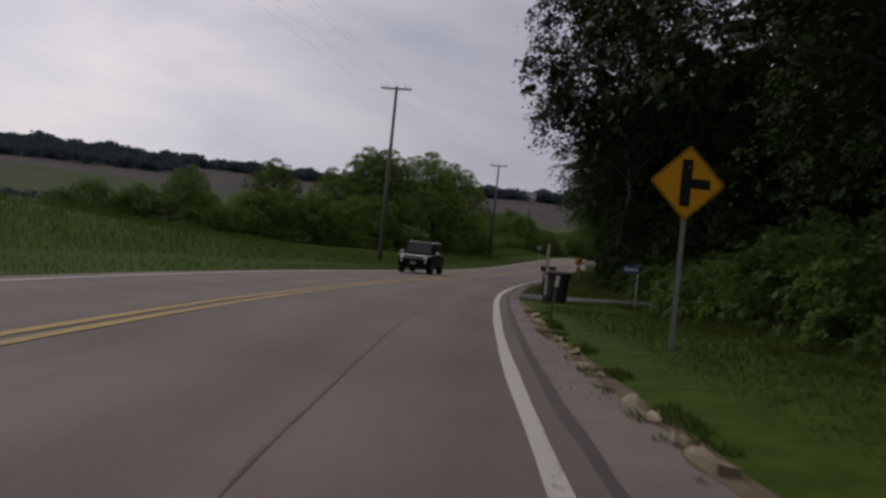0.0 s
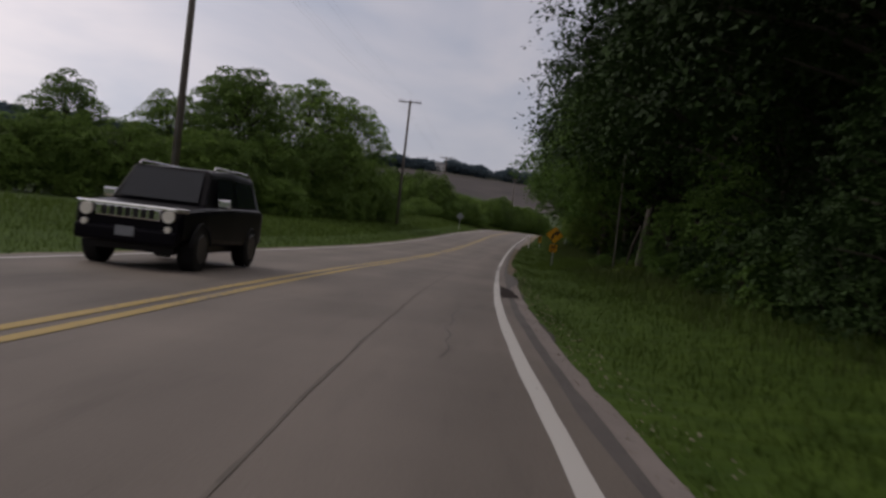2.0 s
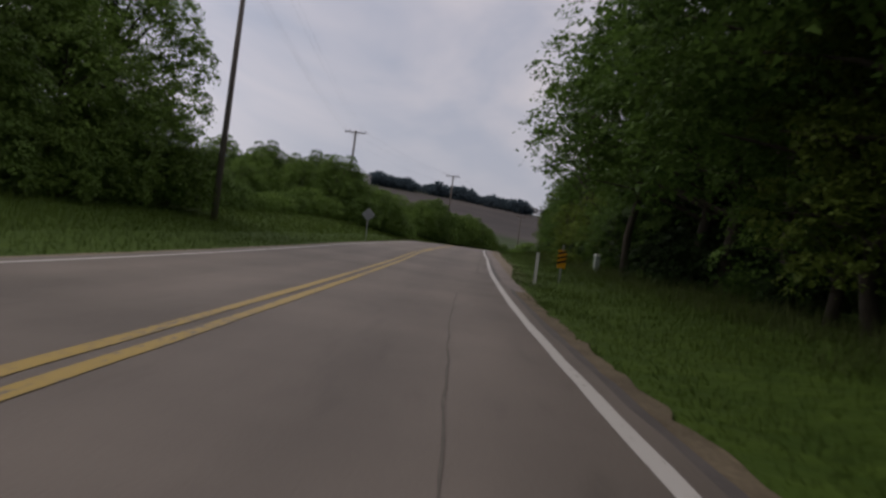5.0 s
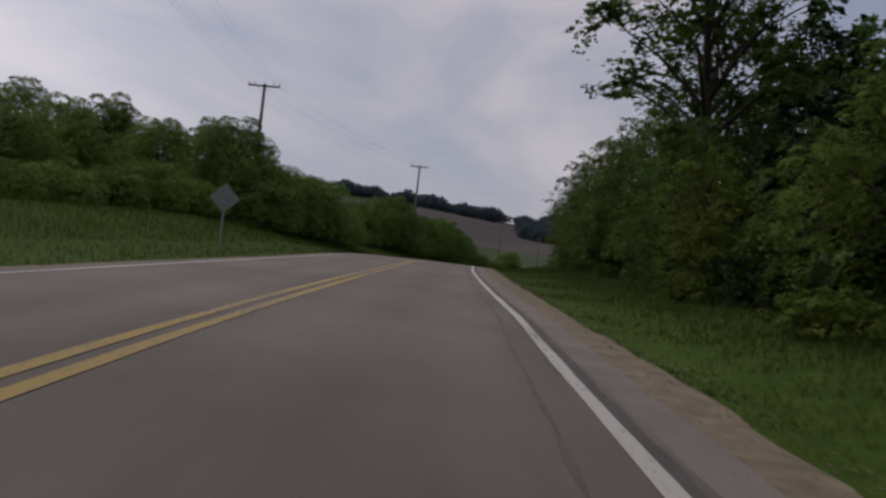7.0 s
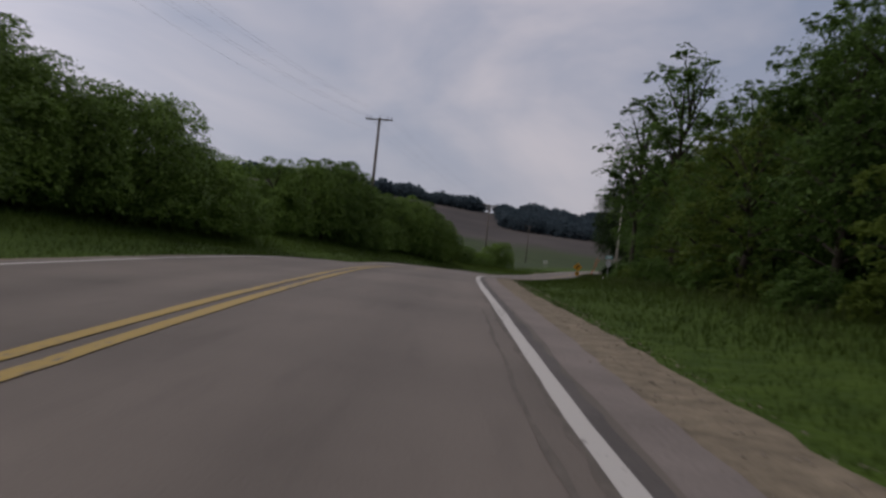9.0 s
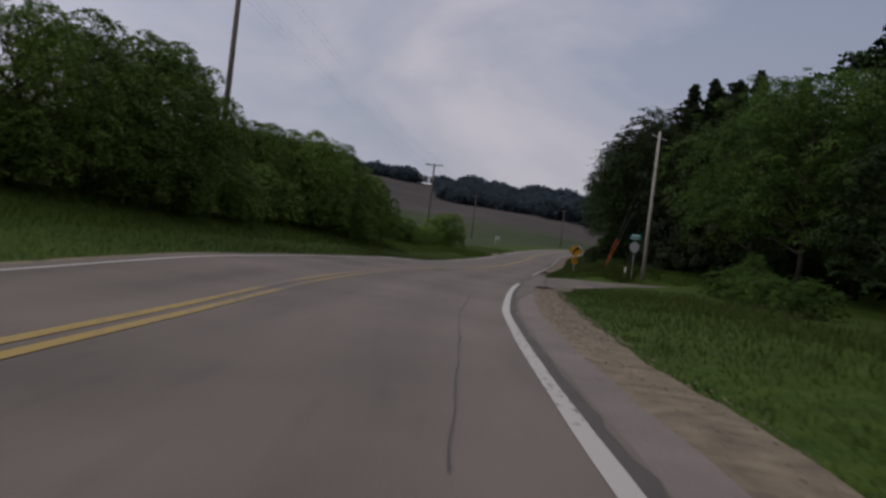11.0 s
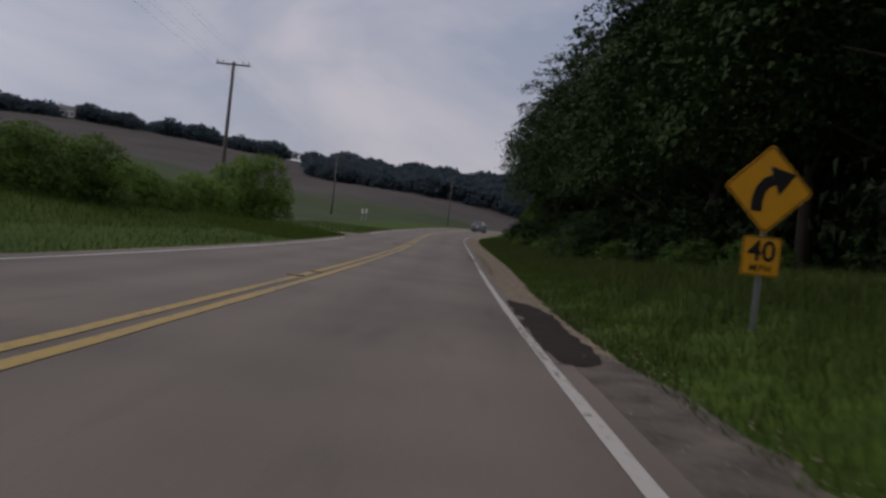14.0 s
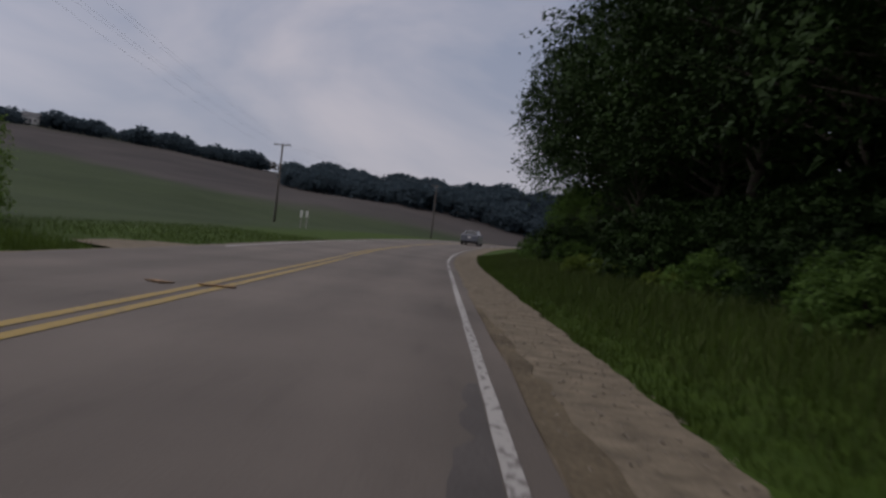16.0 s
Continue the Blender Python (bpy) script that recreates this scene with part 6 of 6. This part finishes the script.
def wheelie_bin(s, u, turn, label, size=1.0):
    root = thing("wheelie_bin", spot(s, u, turn), label, "rubbish bin", "bins at the kerb")

    def ring(w, d, z, y=0.0):
        return [(*p, z) for p in [(a, b + y) for a, b in rounded([(-w, -d), (w, -d), (w, d), (-w, d)], min(w, d) * 0.8)]]

    q = size
    part("body", Shape().loft([ring(0.24 * q, 0.27 * q, 0.04), ring(0.26 * q, 0.29 * q, 0.3 * q), ring(0.31 * q, 0.34 * q, 0.86 * q), ring(0.31 * q, 0.34 * q, 0.9 * q)]), BIN_PLASTIC, root, soft=False)
    part("rim", Shape().loft([ring(0.335 * q, 0.365 * q, 0.86 * q), ring(0.345 * q, 0.375 * q, 0.92 * q)]), BIN_PLASTIC, root)
    part("lid", Shape().loft([ring(0.355 * q, 0.39 * q, 0.925 * q, -0.01), ring(0.35 * q, 0.385 * q, 0.965 * q, -0.01), ring(0.27 * q, 0.30 * q, 1.005 * q)]), BIN_LID, root, "grey-brown domed lid")
    part("handle", Shape().tube([(-0.22 * q, 0.37 * q, 0.86 * q), (-0.22 * q, 0.45 * q, 0.9 * q), (0.22 * q, 0.45 * q, 0.9 * q), (0.22 * q, 0.37 * q, 0.86 * q)], 0.017, 6), BIN_PLASTIC, root)
    for k in (-1, 1):
        wheel = part("wheel", Shape().tube([(k * 0.23 * q, 0.27 * q, 0.11), (k * 0.29 * q, 0.27 * q, 0.11)], 0.11, 16), RUBBER, root)
        part("hub", Shape().tube([(k * 0.285 * q, 0.27 * q, 0.11), (k * 0.298 * q, 0.27 * q, 0.11)], 0.045, 10), BIN_LID, wheel)
    part("axle", Shape().tube([(-0.24 * q, 0.27 * q, 0.11), (0.24 * q, 0.27 * q, 0.11)], 0.012, 6), GALVANISED, root)
    part("grab_bar", Shape().tube([(-0.12 * q, -0.36 * q, 0.62 * q), (0.12 * q, -0.36 * q, 0.62 * q)], 0.015, 6), GALVANISED, root)


wheelie_bin(20.95, 5.8, 70, "dark brown wheeled rubbish bin standing on the lawn", 1.01)

cover = thing("utility_cover", spot(18.4, 5.82, 12), "flat grey concrete utility cover set in the lawn", "cover")
part("frame", Shape().box(0.44, 0.34, 0.07, up(-0.05), 0.012), CONCRETE, cover)
part("plate", Shape().box(0.36, 0.27, 0.02, up(0.018), 0.006), DARK_IRON, cover, "grey metal lid")


def mailbox(parent, z, x, y, mat, flag, turn):
    w, d, h = 0.17, 0.52, 0.14
    prof = [(-w / 2, 0), (w / 2, 0), (w / 2, h)] + [(w / 2 * math.cos(a), h + w / 2 * math.sin(a)) for a in (radians(k) for k in range(20, 161, 20))] + [(-w / 2, h)]
    box = part("mailbox", Shape().loft([[(px, -d / 2, pz) for px, pz in prof], [(px, d / 2, pz) for px, pz in prof]]), mat, parent, "arched metal letterbox")
    box.matrix_basis = pose(x, y, z, 0, 0, turn)
    part("mailbox_door", Shape().loft([[(px * 1.04, -d / 2 - 0.012, pz * 1.03) for px, pz in prof], [(px * 1.04, -d / 2 - 0.001, pz * 1.03) for px, pz in prof]]), mat, box)
    part("knob", Shape().box(0.03, 0.025, 0.03, up(h + 0.05, -d / 2 - 0.02)), BLACK_METAL, box)
    part("flag", Shape().box(0.006, 0.16, 0.04, up(h, 0.05, w / 2 + 0.008)), flag, box)


mail = thing("mailbox_stand", spot(28.35, 5.58, 0), "two letterboxes on posts with a tall white numbered board", "mailbox")
part("front_post", Shape().box(0.10, 0.06, 1.47, up(-0.2, -0.22, -0.03), 0.006), GREY_POST, mail, "pale grey board with an orange reflector")
part("reflector", Shape().box(0.085, 0.006, 0.11, up(0.88, -0.256, -0.03)), ORANGE, mail)
part("bullseye", Shape().tube([(-0.03, -0.252, 1.12), (-0.03, -0.26, 1.12)], 0.035, 12), RED_PLASTIC, mail)
part("timber_post", Shape().box(0.10, 0.10, 1.14, up(-0.2, 0.05, 0.10), 0.008), BLACK_METAL, mail, "black painted timber post")
part("timber_post", Shape().box(0.09, 0.09, 1.15, up(-0.2, 0.10, -0.13), 0.008), BARK, mail)
part("brace", Shape().tube([(0.12, 0.05, 0.52), (0.44, 0.08, 0.80)], 0.026, 6), BLACK_METAL, mail)
board = part("number_board", Shape().box(0.11, 0.025, 1.0, up(1.05, 0.16, -0.05), 0.004), GREY_POST, mail, "tall white board with dark number bars")
for k in range(5):
    part("number_bar", Shape().box(0.035, 0.004, 0.065, up(1.22 + 0.135 * k, 0.145, -0.05)), SIGN_BLACK if k < 4 else RED_PLASTIC, board)
part("top_reflector", Shape().box(0.06, 0.004, 0.08, up(1.92, 0.145, -0.045)), ORANGE, board)
mailbox(mail, 0.94, 0.03, -0.05, BLACK_METAL, RED_PLASTIC, 78)
mailbox(mail, 0.96, -0.02, 0.22, BLACK_METAL, RED_PLASTIC, 82)
tube_box = part("newspaper_tube", Shape().box(0.50, 0.14, 0.185, up(0.75, -0.12, 0.0), 0.02), WHITE_BOX, mail, "white plastic newspaper box")
part("tube_mark", Shape().box(0.05, 0.004, 0.10, up(0.785, -0.192, -0.19)), SIGN_BLACK, tube_box)

gate = thing("farm_gate", spot(29.7, 11.4, -12), "tan tubular farm gate half hidden at the wood's edge", "gate")
part("gate_post", Shape().tube([(0, 0, -0.3), (0, 0, 1.50)], 0.07, 10), GATE_TIMBER, gate)
for k in range(6):
    part("rail", Shape().tube([(0.12, 0, 0.25 + 0.24 * k), (3.4, 0, 0.25 + 0.24 * k)], 0.022, 8), GATE_TIMBER, gate)
for q in (0.12, 1.75, 3.4):
    part("upright", Shape().tube([(q, 0, 0.22), (q, 0, 1.48)], 0.022, 8), GATE_TIMBER, gate)
for z in (0.45, 1.3):
    part("hinge", Shape().tube([(0.05, 0, z), (0.14, 0, z)], 0.03, 8), GALVANISED, gate)

# broken snag and pale trunks at the wood's edge
snag = thing("tree_stump", spot(65.4, 9.6), "tall broken pale tree stump at the wood's edge", "tree stump")
sh = Shape()
rings = []
for k in range(9):
    z = -0.2 + k * 0.36
    r = 0.185 - 0.008 * k
    rings.append([(r * (1 + 0.22 * noise.noise((math.cos(a) * 2, math.sin(a) * 2, k * 0.5))) * math.cos(a) + 0.03 * k, r * math.sin(a), z + (0.35 * abs(noise.noise((a * 2, 1, 7))) * 2 if k == 8 else 0)) for a in (2 * math.pi * j / 14 for j in range(14))])
part("trunk", sh.loft(rings), SNAG_BARK, snag, soft=True)
part("broken_limb", Shape().tube([(-0.02, -0.05, 2.05), (-0.30, -0.12, 1.25), (-0.52, -0.15, 0.2)], [0.07, 0.06, 0.03], 7), BARK, snag)
for s, u, tall in ((69.0, 9.02, 10.5), (98.0, 11.0, 6.0)):
    dead = thing("bare_trunk", spot(s, u, s), "slim pale bare trunk standing before the dark wood", "tree")
    part("trunk", Shape().tube([(0, 0, -0.2), (0.1, 0.05, tall * 0.4), (-0.05, 0.1, tall * 0.75), (0.1, 0, tall)], [0.048, 0.044, 0.036, 0.016], 9), PALE_BARK, dead, soft=True)
    part("limb", Shape().tube([(0.05, 0.05, tall * 0.6), (0.5, 0.3, tall * 0.72), (0.8, 0.5, tall * 0.9)], [0.05, 0.035, 0.01], 6), PALE_BARK, dead)

# white sign board across the road far ahead
w = thing("field_sign", spot(371.8, -13.7), "small white sign board at the field edge", "sign")
part("panel", Shape().plate([(-0.40, -0.35), (-0.16, -0.35), (-0.16, 0.35), (-0.40, 0.35)], 0.02, up(1.3)), SIGN_WHITE, w)
part("panel", Shape().plate([(0.14, -0.3), (0.40, -0.3), (0.40, 0.3), (0.14, 0.3)], 0.02, up(1.35)), SIGN_WHITE, w)
for q in (-0.28, 0.27):
    part("post", Shape().box(0.07, 0.07, 1.8, up(-0.2, 0.06, q)), GREY_POST, w)

# litter on the centre line
for s, u, a, (lx, ly) in ((301.9, 0.22, 20, (0.50, 0.26)), (301.6, -0.50, -35, (0.36, 0.24)), (268.1, 0.12, 10, (0.26, 0.18)), (266.3, 0.05, 60, (0.28, 0.18))):
    x, y, z, tx, ty = centre(s)
    c = thing("cardboard_scrap", pose(float(x + u * ty), float(y - u * tx), float(z) + 0.004, 0, 0, heading(s) + a), "crumpled brown cardboard lying on the road", "litter", "litter on the road")
    v = [(lx * (i / 4 - 0.5), ly * (j / 3 - 0.5), 0.006 + 0.012 * (1 + noise.noise((i * 0.9 + s, j * 0.9, 1.0)))) for i in range(5) for j in range(4)]
    top = [(i * 4 + j, (i + 1) * 4 + j, (i + 1) * 4 + j + 1, i * 4 + j + 1) for i in range(4) for j in range(3)]
    low = [(p[0] * 0.96, p[1] * 0.96, 0.003) for p in v]
    rim = [0, 4, 8, 12, 16, 17, 18, 19, 15, 11, 7, 3, 2, 1]
    side = [(rim[i], rim[(i + 1) % 14], 20 + rim[(i + 1) % 14], 20 + rim[i]) for i in range(14)]
    part("sheet", Shape().add(v + low, top + [tuple(reversed([20 + q for q in f])) for f in top] + side), CARDBOARD, c)

# broken kerb along the first lawn: one stone a piece
kerb = thing("kerb", pose(0, 0, 0), "broken low concrete kerb overgrown by grass", "kerb", kind="structure")
stones = []
for k in range(5):
    bm = bmesh.new()
    bmesh.ops.create_cube(bm, size=1)
    bmesh.ops.subdivide_edges(bm, edges=bm.edges, cuts=1, use_grid_fill=True)
    for q in bm.verts:
        round_off = 1 - 0.16 * (q.co.length - 0.5)
        q.co = Vector((q.co.x * 0.13 * round_off, q.co.y * (0.18 + 0.10 * k) * round_off, q.co.z * 0.19 * round_off))
        q.co += 0.05 * noise.noise_vector(q.co * 9 + Vector((k * 5, 0, 0)))
    me = bpy.data.meshes.new("kerb_stone")
    bm.to_mesh(me)
    bm.free()
    me.materials.append(CONCRETE)
    stones.append(me)
s = -14.0
while s < 13.0:
    if rnd.random() < 0.72:
        x, y, z = ground_at(s, float(np.interp(s, [-2, 2, 5, 8, 12.5], [5.04, 4.95, 4.92, 4.84, 4.84])) + 0.03 * rnd.uniform(-1, 1))
        ob = new("kerb_stone", stones[rnd.randrange(5)])
        ob.parent = kerb
        ob.matrix_basis = pose(x, y, z + rnd.uniform(-0.06, 0.0), rnd.uniform(-9, 9), rnd.uniform(-14, 14), heading(s) + rnd.uniform(-16, 16))
    s += rnd.uniform(0.4, 0.8)


def loose_stones(name, s0, s1, lo, hi, count, seed, mat, label, line=edge_u, big=1.0, lift=0.0, over_ground=False):
    """Small angular stones strewn along the shoulder."""
    rng = np.random.default_rng(seed)
    s = rng.uniform(s0, s1, count)
    u = line(s) + lo + (hi - lo) * rng.random(count) ** 0.8
    x, y, z, tx, ty = centre(s)
    level = height(x + u * ty, y - u * tx) + 0.066 if over_ground else z - 0.042 + lift
    p = np.stack([x + u * ty, y - u * tx, level], 1)
    base = np.array([(1, 0, 0), (0, 1, 0), (-1, 0, 0), (0, -1, 0), (0, 0, 0.8), (0, 0, -0.5)], float)
    v = base[None] * rng.uniform(0.6, 1.3, (count, 6, 3)) * big * (0.006 + 0.016 * rng.random(count) ** 3)[:, None, None]
    a = rng.uniform(0, 2 * np.pi, count)
    c, d = np.cos(a)[:, None], np.sin(a)[:, None]
    v = np.stack([v[..., 0] * c - v[..., 1] * d, v[..., 0] * d + v[..., 1] * c, v[..., 2]], -1) + p[:, None]
    k = np.arange(count)[:, None, None] * 6
    f = k + np.array([(0, 1, 4), (1, 2, 4), (2, 3, 4), (3, 0, 4), (1, 0, 5), (2, 1, 5), (3, 2, 5), (0, 3, 5)])[None]
    me = arrays_mesh(name, v.reshape(-1, 3), f.reshape(-1, 3))
    me.materials.append(mat)
    tagged(new(name, me), label, "gravel", kind="stuff")


loose_stones("gravel_stones", 108, 231, 0.5, 1.6, 6000, 41, STONE, "loose pale gravel stones on the shoulder")
loose_stones("gravel_stones", 204, 227, 0.75, 1.65, 2600, 46, STONE, "coarse pale stones on the worn shoulder", big=1.3)
loose_stones("gravel_stones", 250, 340, 0.3, 1.35, 7000, 42, STONE, "loose pale gravel stones on the shoulder")
loose_stones("gravel_stones", 223, 235.5, 0.0, 0.75, 1500, 44, STONE, "broken pale stones at the road corner", lambda s: np.interp(s, [223, 226.5, 228.6, 231, 235.5], [4.7, 5.05, 5.75, 6.7, 9.4]), 2.0, over_ground=True)
loose_stones("asphalt_crumbs", 249.5, 265, 0.25, 1.0, 700, 45, BROKEN, "broken dark asphalt crumbs on the shoulder", big=0.8)
loose_stones("gravel_stones", 0, 60, 0.35, 1.0, 1600, 43, STONE, "loose grit along the cracked road edge")


# ---- vehicles ----
def car_wheel(parent, x, y, r, w):
    tyre = part("wheel", Shape().tube([(x - w / 2, y, r), (x - w / 2 + 0.03, y, r), (x + w / 2 - 0.03, y, r), (x + w / 2, y, r)], [r - 0.04, r, r, r - 0.04], 24), RUBBER, parent)
    q = 1 if x > 0 else -1
    part("rim", Shape().tube([(x + q * (w / 2 - 0.01), y, r), (x + q * (w / 2 + 0.012), y, r), (x + q * (w / 2 + 0.004), y, r)], [r * 0.64, r * 0.60, r * 0.2], 16), RIM, tyre)


def car_ring(y, half, z0, z1, r=0.08, top=1.0):
    return [(a, y, b) for a, b in rounded([(-half, z0), (half, z0), (half * top, z1), (-half * top, z1)], r, 3)]


def suv(s, u, turn, label):
    """Nose towards -y."""
    root = thing("suv", pose(*[float(v) for v in at(s, u)], float(centre(s)[2]) - 0.012, 0, 0, heading(s) + turn), label, "car")
    part("body", Shape().loft([car_ring(-2.28, 0.84, 0.56, 0.95, 0.14), car_ring(-2.2, 0.91, 0.50, 1.06, 0.14), car_ring(-1.2, 0.95, 0.46, 1.13, 0.14), car_ring(0.2, 0.96, 0.44, 1.16), car_ring(2.0, 0.95, 0.40, 1.16), car_ring(2.3, 0.90, 0.46, 1.10)]), CAR_BLACK, root)
    part("cabin", Shape().loft([car_ring(-1.12, 0.86, 1.10, 1.16, 0.02, 0.97), car_ring(-0.62, 0.86, 1.10, 1.78, 0.09, 0.84), car_ring(0.6, 0.88, 1.10, 1.84, 0.09, 0.83), car_ring(1.9, 0.86, 1.10, 1.80, 0.09, 0.83), car_ring(2.2, 0.84, 1.10, 1.40, 0.06, 0.9)]), CAR_BLACK, root)
    part("windscreen", Shape().add([(-0.72, -1.13, 1.18), (0.72, -1.13, 1.18), (0.62, -0.68, 1.72), (-0.62, -0.68, 1.72)], [(0, 1, 2, 3)], Matrix.Translation((0, -0.03, 0.015))), CAR_GLASS, root)
    for q in (-1, 1):
        part("side_window", Shape().add([(q * 0.865, -0.62, 1.2), (q * 0.875, 0.45, 1.2), (q * 0.765, 0.42, 1.68), (q * 0.765, -0.42, 1.66)], [(0, 1, 2, 3)], Matrix.Translation((q * 0.012, 0, 0))), CAR_GLASS, root)
        part("side_window", Shape().add([(q * 0.875, 0.55, 1.2), (q * 0.865, 1.8, 1.2), (q * 0.755, 1.7, 1.66), (q * 0.765, 0.52, 1.68)], [(0, 1, 2, 3)], Matrix.Translation((q * 0.012, 0, 0))), CAR_GLASS, root)
        part("mirror", Shape().box(0.24, 0.12, 0.16, up(1.14, -0.72, q * 1.06), 0.03), CHROME, root)
        part("headlight", Shape().tube([(q * 0.69, -2.345, 0.92), (q * 0.69, -2.22, 0.92)], 0.105, 16), LAMP_GLASS, root, "round clear headlight")
        part("fog_lamp", Shape().tube([(q * 0.70, -2.36, 0.71), (q * 0.70, -2.22, 0.71)], 0.055, 12), LAMP_GLASS, root)
        part("roof_rail", Shape().tube([(q * 0.70, -0.45, 1.80), (q * 0.70, -0.35, 1.86), (q * 0.70, 1.6, 1.86), (q * 0.70, 1.75, 1.80)], 0.016, 8), CHROME, root)
        part("wheel_arch", Shape().loft([[(q * 0.99, -1.45 + 0.48 * math.cos(a), 0.38 + 0.48 * math.sin(a)) for a in (radians(10 + 16 * k) for k in range(11))] + [(q * 0.99, -1.45 + 0.42 * math.cos(a), 0.38 + 0.42 * math.sin(a)) for a in (radians(170 - 16 * k) for k in range(11))], [(q * 0.93, -1.45 + 0.48 * math.cos(a), 0.38 + 0.48 * math.sin(a)) for a in (radians(10 + 16 * k) for k in range(11))] + [(q * 0.93, -1.45 + 0.42 * math.cos(a), 0.38 + 0.42 * math.sin(a)) for a in (radians(170 - 16 * k) for k in range(11))]]), RUBBER, root)
        for y in (-1.45, 1.42):
            car_wheel(root, q * 0.83, y, 0.41, 0.29)
    grille = part("grille", Shape().box(1.10, 0.05, 0.19, up(0.83, -2.29), 0.02), CHROME, root, "broad chrome grille")
    for k in range(7):
        part("slot", Shape().box(0.085, 0.02, 0.15, up(0.855, -2.312, -0.40 + k * 0.133), 0.005), BLACK_METAL, grille)
    part("bonnet_edge", Shape().tube([(-0.93, -2.12, 1.03), (-0.80, -2.27, 1.03), (0.80, -2.27, 1.03), (0.93, -2.12, 1.03)], 0.038, 10), CHROME, root, "bright chrome strip along the bonnet edge")
    part("bumper", Shape().box(1.74, 0.16, 0.26, up(0.43, -2.28), 0.06), CAR_BLACK, root)
    part("number_plate", Shape().box(0.32, 0.01, 0.16, up(0.54, -2.367)), SIGN_BACK, root)
    part("underside", Shape().box(1.45, 4.1, 0.16, up(0.30)), BLACK_METAL, root)
    return root


suv(44.6, -2.05, -1.5, "black oncoming off-roader with a broad chrome grille")


def saloon(s, u, label):
    """Tail towards -y."""
    root = thing("car", pose(*[float(v) for v in at(s, u)], float(centre(s)[2]) - 0.012, 0, 0, heading(s)), label, "car")
    part("body", Shape().loft([car_ring(-2.25, 0.80, 0.36, 0.92), car_ring(-2.1, 0.86, 0.28, 1.02), car_ring(-1.2, 0.88, 0.24, 1.04), car_ring(0.9, 0.88, 0.24, 0.98), car_ring(2.0, 0.84, 0.26, 0.80), car_ring(2.25, 0.76, 0.34, 0.68)]), CAR_GREY, root)
    part("cabin", Shape().loft([car_ring(-1.85, 0.76, 0.98, 1.03, 0.02, 0.95), car_ring(-1.0, 0.76, 0.96, 1.44, 0.08, 0.80), car_ring(0.1, 0.76, 0.96, 1.48, 0.08, 0.80), car_ring(1.1, 0.76, 0.92, 0.98, 0.02, 0.95)]), CAR_GREY, root)
    part("rear_window", Shape().add([(-0.62, -1.80, 1.06), (0.62, -1.80, 1.06), (0.52, -1.08, 1.40), (-0.52, -1.08, 1.40)], [(0, 1, 2, 3)], Matrix.Translation((0, -0.03, 0.02))), CAR_GLASS, root)
    part("bumper", Shape().box(1.66, 0.14, 0.22, up(0.36, -2.25), 0.04), CAR_GREY, root)
    part("number_plate", Shape().box(0.32, 0.01, 0.16, up(0.66, -2.262)), SIGN_WHITE, root)
    part("underside", Shape().box(1.4, 3.9, 0.10, up(0.2)), BLACK_METAL, root)
    for q in (-1, 1):
        part("tail_lamp", Shape().box(0.26, 0.05, 0.15, up(0.78, -2.22, q * 0.64), 0.02), TAIL_RED, root)
        part("side_window", Shape().add([(q * 0.765, -1.4, 1.06), (q * 0.765, 0.7, 1.04), (q * 0.63, 0.2, 1.40), (q * 0.63, -0.95, 1.38)], [(0, 1, 2, 3)], Matrix.Translation((q * 0.015, 0, 0))), CAR_GLASS, root)
        part("mirror", Shape().box(0.2, 0.1, 0.12, up(0.98, 0.62, q * 0.92), 0.03), CAR_GREY, root)
        for y in (-1.35, 1.35):
            car_wheel(root, q * 0.76, y, 0.32, 0.20)


saloon(378.0, 1.8, "grey saloon car driving ahead on the road")


def farmhouse(az, r, turn, size, label):
    a = radians(az)
    x, y = 30 + r * math.sin(a), 140 + r * math.cos(a)
    z = float(height(x, y)[0])
    root = thing("farmhouse", pose(x, y, z - 0.3, 0, 0, turn), label, "house")
    w, d, h = 9 * size, 7 * size, 4.5 * size
    part("wall", Shape().box(w, d, h), HOUSE_WALL, root)
    part("roof", Shape().loft([[(-w / 2 - 0.4, -d / 2 - 0.4, h), (-w / 2 - 0.4, d / 2 + 0.4, h), (-w / 2 - 0.4, 0, h + 2.6 * size)], [(w / 2 + 0.4, -d / 2 - 0.4, h), (w / 2 + 0.4, d / 2 + 0.4, h), (w / 2 + 0.4, 0, h + 2.6 * size)]]), ROOF_FELT, root)
    for q in (-0.3, 0.0, 0.3):
        part("window", Shape().box(1.0 * size, 0.06, 1.4 * size, up(1.6 * size, -d / 2 - 0.03, q * w)), CAR_GLASS, root)


farmhouse(3.6, 905, -12, 1.4, "white farmhouse with a grey roof on the far ridge")
farmhouse(4.9, 915, 20, 1.1, "white outbuilding with a grey roof on the far ridge")
